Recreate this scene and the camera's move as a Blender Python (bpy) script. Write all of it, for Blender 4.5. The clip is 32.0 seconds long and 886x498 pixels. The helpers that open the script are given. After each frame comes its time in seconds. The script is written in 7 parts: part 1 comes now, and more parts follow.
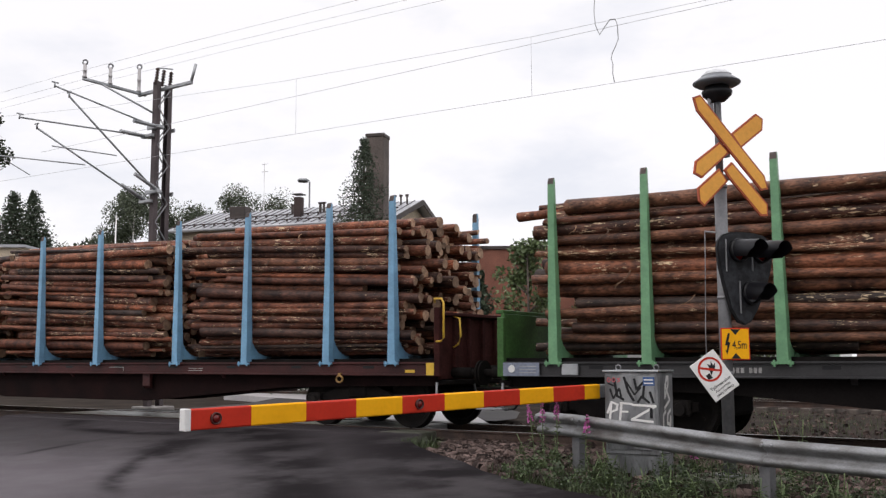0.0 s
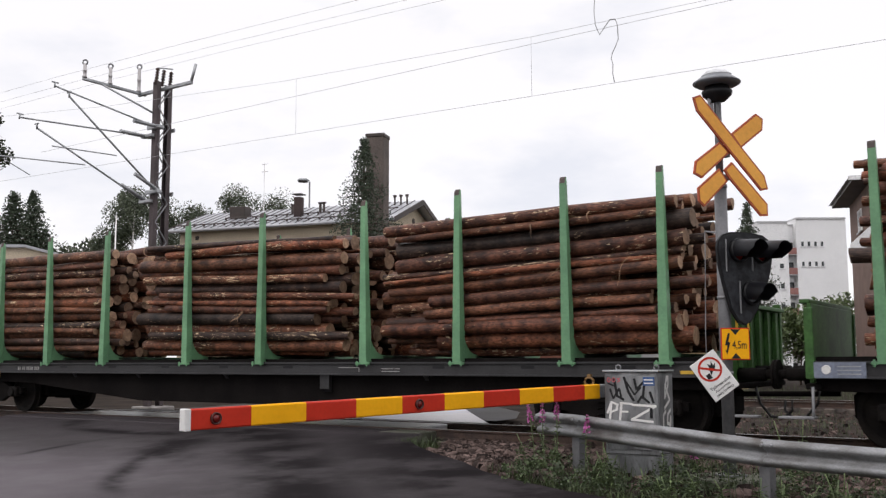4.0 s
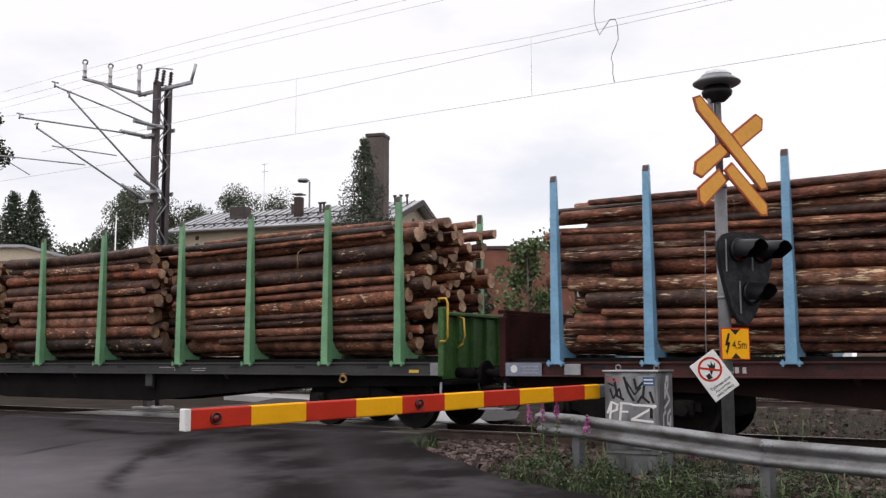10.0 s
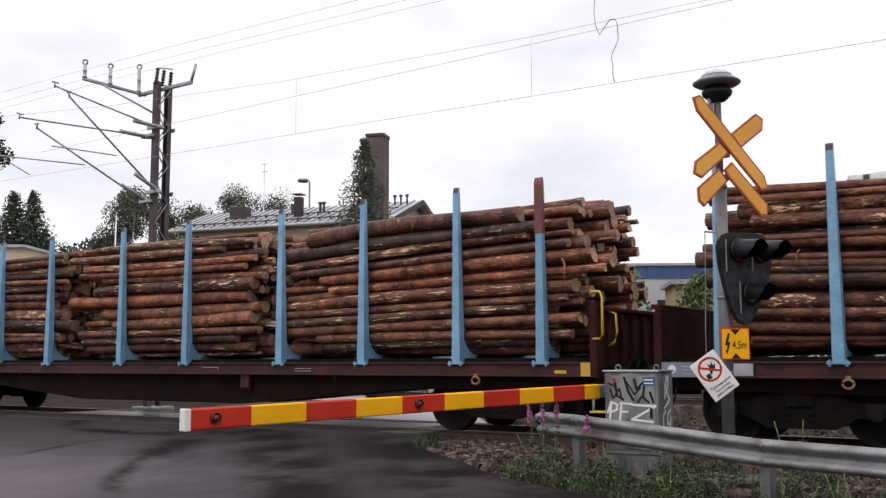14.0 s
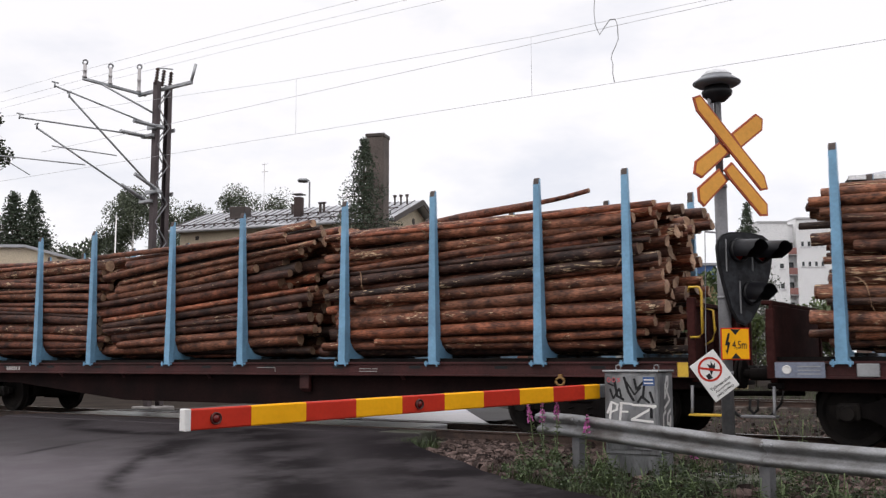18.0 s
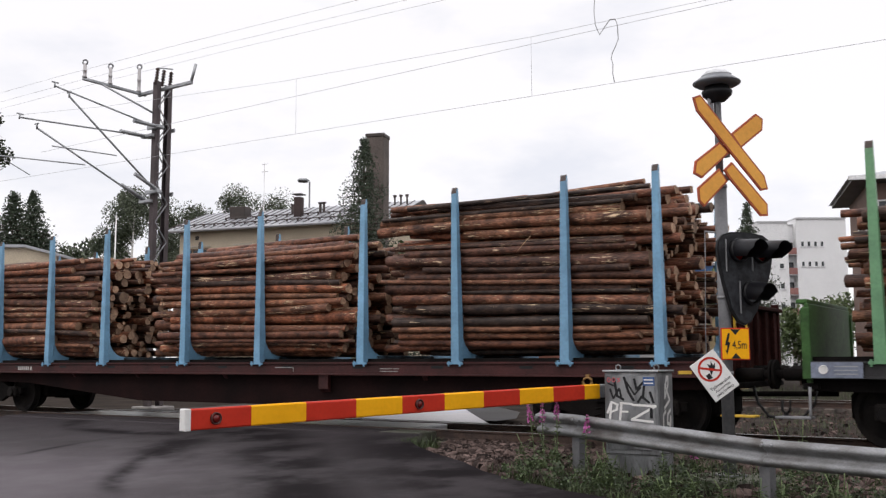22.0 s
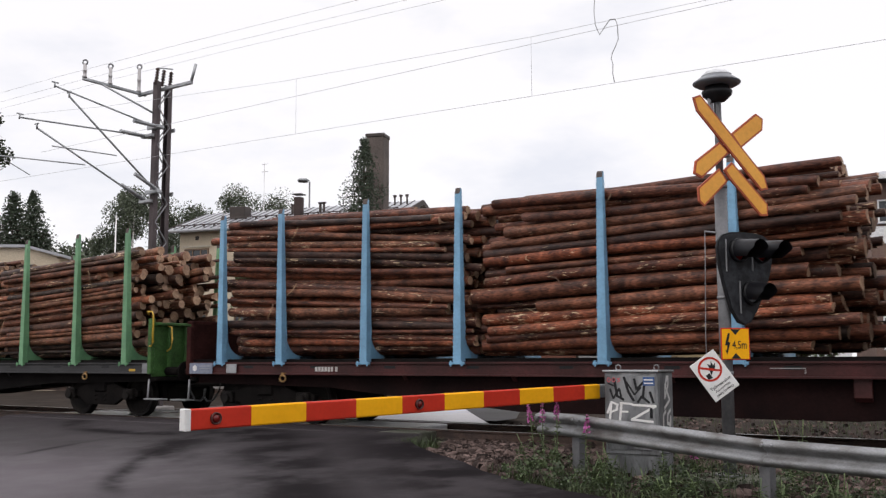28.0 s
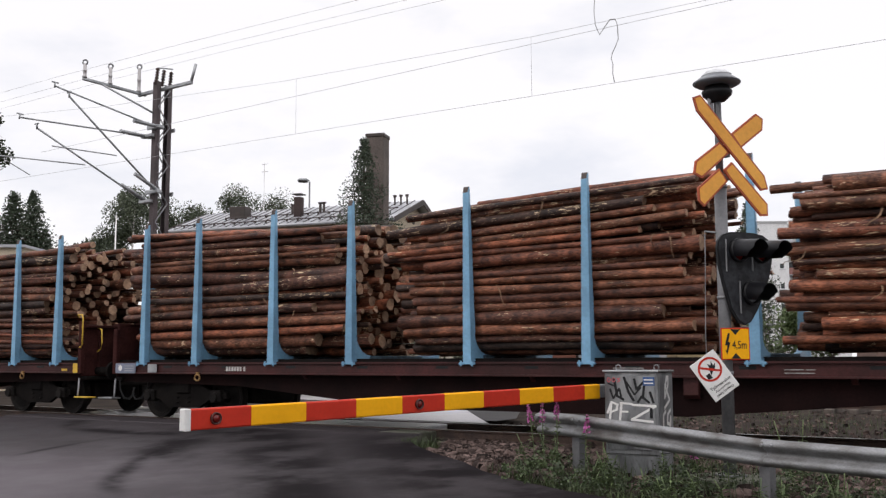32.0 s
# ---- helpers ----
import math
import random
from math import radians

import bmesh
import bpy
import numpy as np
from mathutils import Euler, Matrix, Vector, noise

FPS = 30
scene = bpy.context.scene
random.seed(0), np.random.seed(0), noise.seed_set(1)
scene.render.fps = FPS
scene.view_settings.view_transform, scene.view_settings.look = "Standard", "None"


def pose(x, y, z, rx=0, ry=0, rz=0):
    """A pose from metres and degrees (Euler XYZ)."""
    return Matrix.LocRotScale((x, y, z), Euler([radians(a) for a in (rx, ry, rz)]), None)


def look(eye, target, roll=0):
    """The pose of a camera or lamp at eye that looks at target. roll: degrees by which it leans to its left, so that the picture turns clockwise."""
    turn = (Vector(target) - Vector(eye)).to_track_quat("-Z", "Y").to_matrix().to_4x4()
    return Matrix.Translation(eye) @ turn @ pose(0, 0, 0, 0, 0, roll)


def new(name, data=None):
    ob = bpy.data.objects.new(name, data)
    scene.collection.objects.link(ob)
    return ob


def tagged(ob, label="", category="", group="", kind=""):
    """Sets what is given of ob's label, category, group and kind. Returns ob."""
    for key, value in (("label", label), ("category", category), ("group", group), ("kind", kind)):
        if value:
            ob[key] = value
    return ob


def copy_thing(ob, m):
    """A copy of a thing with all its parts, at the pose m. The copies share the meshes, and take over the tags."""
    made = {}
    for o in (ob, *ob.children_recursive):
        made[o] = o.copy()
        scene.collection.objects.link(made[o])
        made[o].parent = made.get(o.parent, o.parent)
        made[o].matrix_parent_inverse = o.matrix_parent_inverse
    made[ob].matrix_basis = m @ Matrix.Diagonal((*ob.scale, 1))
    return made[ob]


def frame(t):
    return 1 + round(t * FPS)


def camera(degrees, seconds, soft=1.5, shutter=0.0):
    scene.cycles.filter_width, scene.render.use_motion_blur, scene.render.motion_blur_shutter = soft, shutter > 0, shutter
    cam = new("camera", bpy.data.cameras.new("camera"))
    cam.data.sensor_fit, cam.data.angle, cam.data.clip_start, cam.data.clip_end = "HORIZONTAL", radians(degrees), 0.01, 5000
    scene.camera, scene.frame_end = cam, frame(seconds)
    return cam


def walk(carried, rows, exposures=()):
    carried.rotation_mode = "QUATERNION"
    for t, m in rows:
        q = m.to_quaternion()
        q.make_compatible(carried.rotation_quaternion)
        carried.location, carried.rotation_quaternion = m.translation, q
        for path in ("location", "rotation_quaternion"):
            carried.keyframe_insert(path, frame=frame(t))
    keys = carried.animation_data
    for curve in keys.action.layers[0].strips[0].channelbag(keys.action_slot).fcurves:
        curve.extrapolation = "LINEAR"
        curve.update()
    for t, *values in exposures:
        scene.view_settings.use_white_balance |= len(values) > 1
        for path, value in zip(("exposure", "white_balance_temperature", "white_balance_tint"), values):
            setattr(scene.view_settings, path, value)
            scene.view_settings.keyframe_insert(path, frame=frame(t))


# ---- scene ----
cam = camera(48.55, 32.0, soft=1.3, shutter=0.1)
EYE = Vector((0.0, 0.0, 1.171))
YAW, PITCH = radians(-35.158), radians(6.536)
AIM = EYE + Vector((math.sin(YAW) * math.cos(PITCH), math.cos(YAW) * math.cos(PITCH), math.sin(PITCH)))
walk(cam, [(0.0, look(EYE, AIM, -0.14)), (32.0, look(EYE, AIM, -0.14))], [(0.0, 0.0, 6500, 13), (32.0, 0.0, 6500, 13)])

# ---- light: bright broken overcast ----
world = bpy.data.worlds.new("sky")
scene.world = world
world.use_nodes = True
wt = world.node_tree
wt.nodes.clear()
w_out = wt.nodes.new("ShaderNodeOutputWorld")
w_bg = wt.nodes.new("ShaderNodeBackground")
w_sky = wt.nodes.new("ShaderNodeTexSky")
w_sky.sky_type, w_sky.sun_disc = "NISHITA", False
w_sky.sun_elevation, w_sky.sun_rotation = radians(42), radians(200)
w_dim = wt.nodes.new("ShaderNodeMix")
w_dim.data_type, w_dim.blend_type = "RGBA", "MULTIPLY"
w_dim.inputs["Factor"].default_value = 1.0
w_dim.inputs["B"].default_value = (0.12, 0.12, 0.12, 1)
w_co = wt.nodes.new("ShaderNodeTexCoord")
w_map = wt.nodes.new("ShaderNodeMapping")
w_map.inputs["Scale"].default_value = (2.2, 2.2, 5.5)
w_no = wt.nodes.new("ShaderNodeTexNoise")
w_no.inputs["Scale"].default_value, w_no.inputs["Detail"].default_value, w_no.inputs["Roughness"].default_value = 1.6, 6.0, 0.55
w_ramp = wt.nodes.new("ShaderNodeValToRGB")
w_ramp.color_ramp.elements[0].position, w_ramp.color_ramp.elements[0].color = 0.31, (0.88, 0.90, 0.95, 1)
w_ramp.color_ramp.elements[1].position, w_ramp.color_ramp.elements[1].color = 0.50, (1.08, 1.07, 1.07, 1)
w_mix = wt.nodes.new("ShaderNodeMix")
w_mix.data_type = "RGBA"
w_mix.inputs["Factor"].default_value = 0.9
wl = wt.links.new
wl(w_co.outputs["Generated"], w_map.inputs["Vector"])
wl(w_map.outputs["Vector"], w_no.inputs["Vector"])
wl(w_no.outputs["Fac"], w_ramp.inputs["Fac"])
wl(w_sky.outputs["Color"], w_dim.inputs["A"])
wl(w_dim.outputs["Result"], w_mix.inputs["A"])
wl(w_ramp.outputs["Color"], w_mix.inputs["B"])
w_up = wt.nodes.new("ShaderNodeSeparateXYZ")
w_rise = wt.nodes.new("ShaderNodeMapRange")
w_rise.interpolation_type = "SMOOTHSTEP"
w_rise.inputs["From Min"].default_value, w_rise.inputs["From Max"].default_value = 0.35, 1.0
w_rise.inputs["To Min"].default_value, w_rise.inputs["To Max"].default_value = 1.0, 1.7
wl(w_co.outputs["Generated"], w_up.inputs["Vector"])
wl(w_up.outputs["Z"], w_rise.inputs["Value"])
wl(w_rise.outputs["Result"], w_bg.inputs["Strength"])
wl(w_mix.outputs["Result"], w_bg.inputs["Color"])
wl(w_bg.outputs["Background"], w_out.inputs["Surface"])

sun = new("sun", bpy.data.lights.new("sun", "SUN"))
sun.data.energy, sun.data.angle, sun.data.color = 0.6, radians(14), (1.0, 0.96, 0.9)
sun.matrix_world = look((0, 0, 30), (0 + math.sin(radians(20)) * 20, 20, 8))

# ---- materials ----
def material(name, base, other=None, rough=0.7, metal=0.0, grain=30.0, patch=3.0, bump=0.15, spread=0.0, speck=0.5, stretch=(1, 1, 1), cut=(0.35, 0.7), spec=0.5):
    """A surface with two scales of variation; spread shifts its value from object to object."""
    m = bpy.data.materials.new(name)
    m.use_nodes = True
    nt = m.node_tree
    b = nt.nodes["Principled BSDF"]
    other = other or tuple(c * 0.72 for c in base)
    co = nt.nodes.new("ShaderNodeTexCoord")
    mp = nt.nodes.new("ShaderNodeMapping")
    mp.inputs["Scale"].default_value = stretch
    info = nt.nodes.new("ShaderNodeObjectInfo")
    sh = nt.nodes.new("ShaderNodeVectorMath")
    sh.operation = "SCALE"
    sh.inputs[0].default_value = (7.3, 3.1, 5.7)
    nt.links.new(info.outputs["Random"], sh.inputs["Scale"])
    nt.links.new(sh.outputs["Vector"], mp.inputs["Location"])
    nt.links.new(co.outputs["Object"], mp.inputs["Vector"])
    big, fine = nt.nodes.new("ShaderNodeTexNoise"), nt.nodes.new("ShaderNodeTexNoise")
    big.inputs["Scale"].default_value, big.inputs["Detail"].default_value = patch, 5.0
    fine.inputs["Scale"].default_value, fine.inputs["Detail"].default_value = grain, 4.0
    for n in (big, fine):
        nt.links.new(mp.outputs["Vector"], n.inputs["Vector"])
    ramp = nt.nodes.new("ShaderNodeValToRGB")
    ramp.color_ramp.elements[0].position, ramp.color_ramp.elements[0].color = cut[0], (*other, 1)
    ramp.color_ramp.elements[1].position, ramp.color_ramp.elements[1].color = cut[1], (*base, 1)
    nt.links.new(big.outputs["Fac"], ramp.inputs["Fac"])
    mix = nt.nodes.new("ShaderNodeMix")
    mix.data_type, mix.blend_type = "RGBA", "MULTIPLY"
    mix.inputs["Factor"].default_value = speck
    fr = nt.nodes.new("ShaderNodeValToRGB")
    fr.color_ramp.elements[0].position, fr.color_ramp.elements[0].color = 0.3, (0.45, 0.45, 0.45, 1)
    fr.color_ramp.elements[1].position, fr.color_ramp.elements[1].color = 0.65, (1.1, 1.1, 1.1, 1)
    nt.links.new(fine.outputs["Fac"], fr.inputs["Fac"])
    nt.links.new(ramp.outputs["Color"], mix.inputs["A"])
    nt.links.new(fr.outputs["Color"], mix.inputs["B"])
    last = mix.outputs["Result"]
    if spread:
        hsv = nt.nodes.new("ShaderNodeHueSaturation")
        rng = nt.nodes.new("ShaderNodeMapRange")
        rng.inputs["To Min"].default_value, rng.inputs["To Max"].default_value = 1 - spread, 1 + spread
        nt.links.new(info.outputs["Random"], rng.inputs["Value"])
        nt.links.new(rng.outputs["Result"], hsv.inputs["Value"])
        nt.links.new(last, hsv.inputs["Color"])
        last = hsv.outputs["Color"]
    nt.links.new(last, b.inputs["Base Color"])
    b.inputs["Roughness"].default_value, b.inputs["Metallic"].default_value = rough, metal
    b.inputs["Specular IOR Level"].default_value = spec
    if bump:
        bp = nt.nodes.new("ShaderNodeBump")
        bp.inputs["Strength"].default_value, bp.inputs["Distance"].default_value = bump, 0.02
        nt.links.new(fine.outputs["Fac"], bp.inputs["Height"])
        nt.links.new(bp.outputs["Normal"], b.inputs["Normal"])
    return m


def bark_material(name, gain, warm, streak=0.95, bare_at=0.84):
    """Pine and spruce bark: each log takes a tone between grey-brown and red-brown, with pale scraped spots."""
    m = bpy.data.materials.new(name)
    m.use_nodes = True
    nt = m.node_tree
    b = nt.nodes["Principled BSDF"]
    co, mp, info = nt.nodes.new("ShaderNodeTexCoord"), nt.nodes.new("ShaderNodeMapping"), nt.nodes.new("ShaderNodeObjectInfo")
    mp.inputs["Scale"].default_value = (6.0, 0.11, 0.11)
    sh = nt.nodes.new("ShaderNodeVectorMath")
    sh.operation = "SCALE"
    sh.inputs[0].default_value = (37.0, 11.0, 23.0)
    nt.links.new(info.outputs["Random"], sh.inputs["Scale"])
    nt.links.new(sh.outputs["Vector"], mp.inputs["Location"])
    nt.links.new(co.outputs["Object"], mp.inputs["Vector"])
    tone = nt.nodes.new("ShaderNodeValToRGB")
    e = tone.color_ramp.elements
    e[0].position, e[0].color = 0.0, (0.036, 0.025, 0.021, 1)
    e[1].position, e[1].color = 1.0, (0.225, 0.078, 0.040, 1)
    for pos, col in ((0.22, (0.082, 0.039, 0.028, 1)), (0.5, (0.140, 0.054, 0.032, 1)), (0.75, (0.158, 0.076, 0.046, 1))):
        k = e.new(pos)
        k.color = col
    for k in e:
        r, g, c = k.color[:3]
        k.color = (r * gain * 1.12, g * gain * (2.06 - warm), c * gain * (2.06 - warm), 1)
    nt.links.new(info.outputs["Random"], tone.inputs["Fac"])
    long_n, fine, spot = (nt.nodes.new("ShaderNodeTexNoise") for _ in range(3))
    sm = nt.nodes.new("ShaderNodeMapping")
    sm.inputs["Scale"].default_value = (streak, 4.2, 4.2)
    nt.links.new(mp.outputs["Vector"], sm.inputs["Vector"])
    long_n.inputs["Scale"].default_value, long_n.inputs["Detail"].default_value = 3.5, 4.0
    fine.inputs["Scale"].default_value, fine.inputs["Detail"].default_value = 38.0, 5.0
    spot.inputs["Scale"].default_value, spot.inputs["Detail"].default_value, spot.inputs["Roughness"].default_value = 6.0, 8.0, 0.68
    nt.links.new(mp.outputs["Vector"], long_n.inputs["Vector"])
    fm = nt.nodes.new("ShaderNodeMapping")
    fm.inputs["Scale"].default_value = (0.3, 1.0, 1.0)
    nt.links.new(mp.outputs["Vector"], fm.inputs["Vector"])
    nt.links.new(fm.outputs["Vector"], fine.inputs["Vector"])
    nt.links.new(sm.outputs["Vector"], spot.inputs["Vector"])
    shade = nt.nodes.new("ShaderNodeValToRGB")
    shade.color_ramp.elements[0].position, shade.color_ramp.elements[0].color = 0.34, (0.34, 0.30, 0.28, 1)
    shade.color_ramp.elements[1].position, shade.color_ramp.elements[1].color = 0.66, (1.75, 1.65, 1.55, 1)
    nt.links.new(long_n.outputs["Fac"], shade.inputs["Fac"])
    grain = nt.nodes.new("ShaderNodeValToRGB")
    grain.color_ramp.elements[0].position, grain.color_ramp.elements[0].color = 0.35, (0.28, 0.26, 0.26, 1)
    grain.color_ramp.elements[1].position, grain.color_ramp.elements[1].color = 0.62, (1.35, 1.32, 1.3, 1)
    nt.links.new(fine.outputs["Fac"], grain.inputs["Fac"])
    m1, m2, m3 = (nt.nodes.new("ShaderNodeMix") for _ in range(3))
    for n in (m1, m2, m3):
        n.data_type = "RGBA"
    m1.blend_type = m2.blend_type = "MULTIPLY"
    m1.inputs["Factor"].default_value, m2.inputs["Factor"].default_value = 0.95, 0.8
    nt.links.new(tone.outputs["Color"], m1.inputs["A"])
    nt.links.new(shade.outputs["Color"], m1.inputs["B"])
    nt.links.new(m1.outputs["Result"], m2.inputs["A"])
    nt.links.new(grain.outputs["Color"], m2.inputs["B"])
    bare = nt.nodes.new("ShaderNodeValToRGB")
    bare.color_ramp.elements[0].position, bare.color_ramp.elements[0].color = bare_at, (0, 0, 0, 1)
    bare.color_ramp.elements[1].position, bare.color_ramp.elements[1].color = bare_at + 0.05, (1, 1, 1, 1)
    more = nt.nodes.new("ShaderNodeMath")
    more.operation = "MULTIPLY_ADD"
    wild = nt.nodes.new("ShaderNodeMath")
    wild.operation = "FRACT"
    big_r = nt.nodes.new("ShaderNodeMath")
    big_r.operation = "MULTIPLY"
    big_r.inputs[1].default_value = 17.3
    nt.links.new(info.outputs["Random"], big_r.inputs[0])
    nt.links.new(big_r.outputs["Value"], wild.inputs[0])
    nt.links.new(wild.outputs["Value"], more.inputs[0])
    more.inputs[1].default_value = 0.10
    nt.links.new(spot.outputs["Fac"], more.inputs[2])
    patchy = nt.nodes.new("ShaderNodeTexNoise")
    patchy.inputs["Scale"].default_value, patchy.inputs["Detail"].default_value = 1.3, 3.0
    nt.links.new(mp.outputs["Vector"], patchy.inputs["Vector"])
    sure = nt.nodes.new("ShaderNodeMath")
    sure.operation = "MULTIPLY_ADD"
    sure.inputs[1].default_value = 0.32
    nt.links.new(patchy.outputs["Fac"], sure.inputs[0])
    nt.links.new(more.outputs["Value"], sure.inputs[2])
    nt.links.new(sure.outputs["Value"], bare.inputs["Fac"])
    nt.links.new(bare.outputs["Color"], m3.inputs["Factor"])
    nt.links.new(m2.outputs["Result"], m3.inputs["A"])
    m3.inputs["B"].default_value = (0.70, 0.52, 0.33, 1)
    nt.links.new(m3.outputs["Result"], b.inputs["Base Color"])
    b.inputs["Roughness"].default_value, b.inputs["Specular IOR Level"].default_value = 0.55, 0.3
    bp = nt.nodes.new("ShaderNodeBump")
    bp.inputs["Strength"].default_value, bp.inputs["Distance"].default_value = 0.5, 0.02
    nt.links.new(fine.outputs["Fac"], bp.inputs["Height"])
    nt.links.new(bp.outputs["Normal"], b.inputs["Normal"])
    return m


def asphalt_material():
    """Damp asphalt with dark tyre arcs, wide dark bands and a painted patch of wet sheen."""
    m = material("asphalt", (0.055, 0.046, 0.050), (0.029, 0.024, 0.026), 0.5, 0.0, 38.0, 0.25, 0.10, stretch=(0.7, 1.0, 1), cut=(0.30, 0.70), speck=0.7)
    nt = m.node_tree
    b = nt.nodes["Principled BSDF"]
    L = nt.links.new
    def math_node(op, a, c):
        n = nt.nodes.new("ShaderNodeMath")
        n.operation = op
        for k, v in enumerate((a, c)):
            if isinstance(v, (int, float)):
                n.inputs[k].default_value = v
            else:
                L(v, n.inputs[k])
        return n.outputs["Value"]
    def soft(v, lo, hi, a, c):
        n = nt.nodes.new("ShaderNodeMapRange")
        n.interpolation_type = "SMOOTHSTEP"
        L(v, n.inputs["Value"])
        n.inputs["From Min"].default_value, n.inputs["From Max"].default_value = lo, hi
        n.inputs["To Min"].default_value, n.inputs["To Max"].default_value = a, c
        return n.outputs["Result"]
    co = nt.nodes.new("ShaderNodeTexCoord")
    cut_up = nt.nodes.new("ShaderNodeTexNoise")
    cut_up.inputs["Scale"].default_value, cut_up.inputs["Detail"].default_value, cut_up.inputs["Roughness"].default_value = 0.9, 5.0, 0.55
    L(co.outputs["Object"], cut_up.inputs["Vector"])
    ragged = soft(cut_up.outputs["Fac"], 0.34, 0.60, 0.35, 1.0)
    wob = math_node("MULTIPLY", math_node("SUBTRACT", cut_up.outputs["Fac"], 0.5), 0.5)
    flat = nt.nodes.new("ShaderNodeSeparateXYZ")
    L(co.outputs["Object"], flat.inputs["Vector"])
    total = None
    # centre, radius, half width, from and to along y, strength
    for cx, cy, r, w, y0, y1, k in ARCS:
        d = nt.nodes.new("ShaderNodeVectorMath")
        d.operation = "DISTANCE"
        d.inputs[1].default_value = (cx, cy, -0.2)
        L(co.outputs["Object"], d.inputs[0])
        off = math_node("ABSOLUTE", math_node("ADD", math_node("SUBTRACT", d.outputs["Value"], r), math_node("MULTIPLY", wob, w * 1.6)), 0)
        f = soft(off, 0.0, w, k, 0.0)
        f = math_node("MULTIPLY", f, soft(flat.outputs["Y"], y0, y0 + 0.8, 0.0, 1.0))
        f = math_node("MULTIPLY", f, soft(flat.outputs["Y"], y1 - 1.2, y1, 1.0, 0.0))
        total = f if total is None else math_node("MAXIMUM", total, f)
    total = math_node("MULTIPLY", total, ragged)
    # wet sheen painted into the colour: a pale patch fading out from its centre
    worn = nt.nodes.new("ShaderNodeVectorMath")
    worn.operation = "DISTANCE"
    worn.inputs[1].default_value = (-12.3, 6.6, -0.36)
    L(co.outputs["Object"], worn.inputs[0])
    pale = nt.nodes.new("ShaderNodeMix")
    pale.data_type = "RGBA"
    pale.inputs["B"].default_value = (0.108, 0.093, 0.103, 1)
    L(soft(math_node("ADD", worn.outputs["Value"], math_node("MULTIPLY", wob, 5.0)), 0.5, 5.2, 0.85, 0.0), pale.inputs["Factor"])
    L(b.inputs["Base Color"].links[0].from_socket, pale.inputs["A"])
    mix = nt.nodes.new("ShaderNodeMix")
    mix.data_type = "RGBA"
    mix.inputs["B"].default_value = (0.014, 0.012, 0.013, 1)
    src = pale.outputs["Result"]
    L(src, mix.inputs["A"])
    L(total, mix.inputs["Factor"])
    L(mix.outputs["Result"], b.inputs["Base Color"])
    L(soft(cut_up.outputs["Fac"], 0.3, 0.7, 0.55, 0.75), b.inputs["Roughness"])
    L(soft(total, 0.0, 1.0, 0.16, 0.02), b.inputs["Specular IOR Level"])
    return m


# narrow arcs are tyre marks; the wide ones just darken broad bands of road
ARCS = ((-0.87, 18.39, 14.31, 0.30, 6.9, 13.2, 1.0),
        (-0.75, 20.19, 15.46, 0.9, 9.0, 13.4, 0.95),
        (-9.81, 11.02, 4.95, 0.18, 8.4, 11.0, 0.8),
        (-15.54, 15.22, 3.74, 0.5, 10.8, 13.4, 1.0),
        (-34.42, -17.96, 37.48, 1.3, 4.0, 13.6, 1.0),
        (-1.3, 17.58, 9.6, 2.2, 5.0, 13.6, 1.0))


BARKS = (bark_material("pine_bark", 0.88, 1.0), bark_material("dark_spruce_bark", 0.72, 0.93), bark_material("pale_pine_bark", 0.95, 0.90, 0.45), bark_material("red_pine_bark", 0.76, 1.03), bark_material("scraped_pine_bark", 0.92, 0.98, 0.55, 0.812))
ENDWOOD = material("sawn_log_end", (0.46, 0.30, 0.19), (0.26, 0.155, 0.10), 0.8, 0, 9.0, 1.6, 0.1, spread=0.5)
BLUE = material("stake_blue_paint", (0.20, 0.41, 0.60), (0.15, 0.31, 0.46), 0.45, 0, 24, 3.0, 0.08, spread=0.08, speck=0.2)
GREEN = material("stake_green_paint", (0.165, 0.36, 0.185), (0.12, 0.27, 0.14), 0.45, 0, 24, 3.0, 0.08, spread=0.08, speck=0.2)
# darkened, blotchy versions of the stake colours, for the bunks beneath the logs
BUNKBLUE = material("dark_blue_bunk", (0.075, 0.125, 0.165), (0.022, 0.026, 0.030), 0.8, 0, 20, 3.0, 0.1, spec=0.2, cut=(0.4, 0.62))
BUNKGREEN = material("dark_green_bunk", (0.055, 0.105, 0.060), (0.020, 0.026, 0.020), 0.8, 0, 20, 3.0, 0.1, spec=0.2, cut=(0.4, 0.62))
WALLRED = material("matt_maroon_wall", (0.062, 0.021, 0.019), (0.030, 0.011, 0.010), 0.85, 0, 20, 2.0, 0.1, spec=0.06)
DKGREEN = material("end_wall_green_paint", (0.060, 0.150, 0.040), (0.035, 0.085, 0.024), 0.55, 0, 20, 2.5, 0.08, spec=0.25)
RUSTRED = material("oxide_red_paint", (0.078, 0.022, 0.021), (0.038, 0.013, 0.012), 0.55, 0, 25, 1.8, 0.1, spec=0.25)
DKGREY = material("dark_grey_paint", (0.033, 0.032, 0.034), (0.018, 0.017, 0.018), 0.55, 0, 25, 1.8, 0.1)
GRIME = material("brake_dust_grime", (0.013, 0.011, 0.010), (0.006, 0.005, 0.005), 0.9, 0.0, 30, 3.0, 0.2, spec=0.08)
AXLE = material("greasy_brown_iron", (0.015, 0.012, 0.010), (0.006, 0.005, 0.005), 0.75, 0.0, 30, 4.0, 0.2, spec=0.15)
STEEL = material("worn_steel", (0.42, 0.41, 0.40), (0.28, 0.26, 0.25), 0.35, 0.9, 40, 5.0, 0.1)
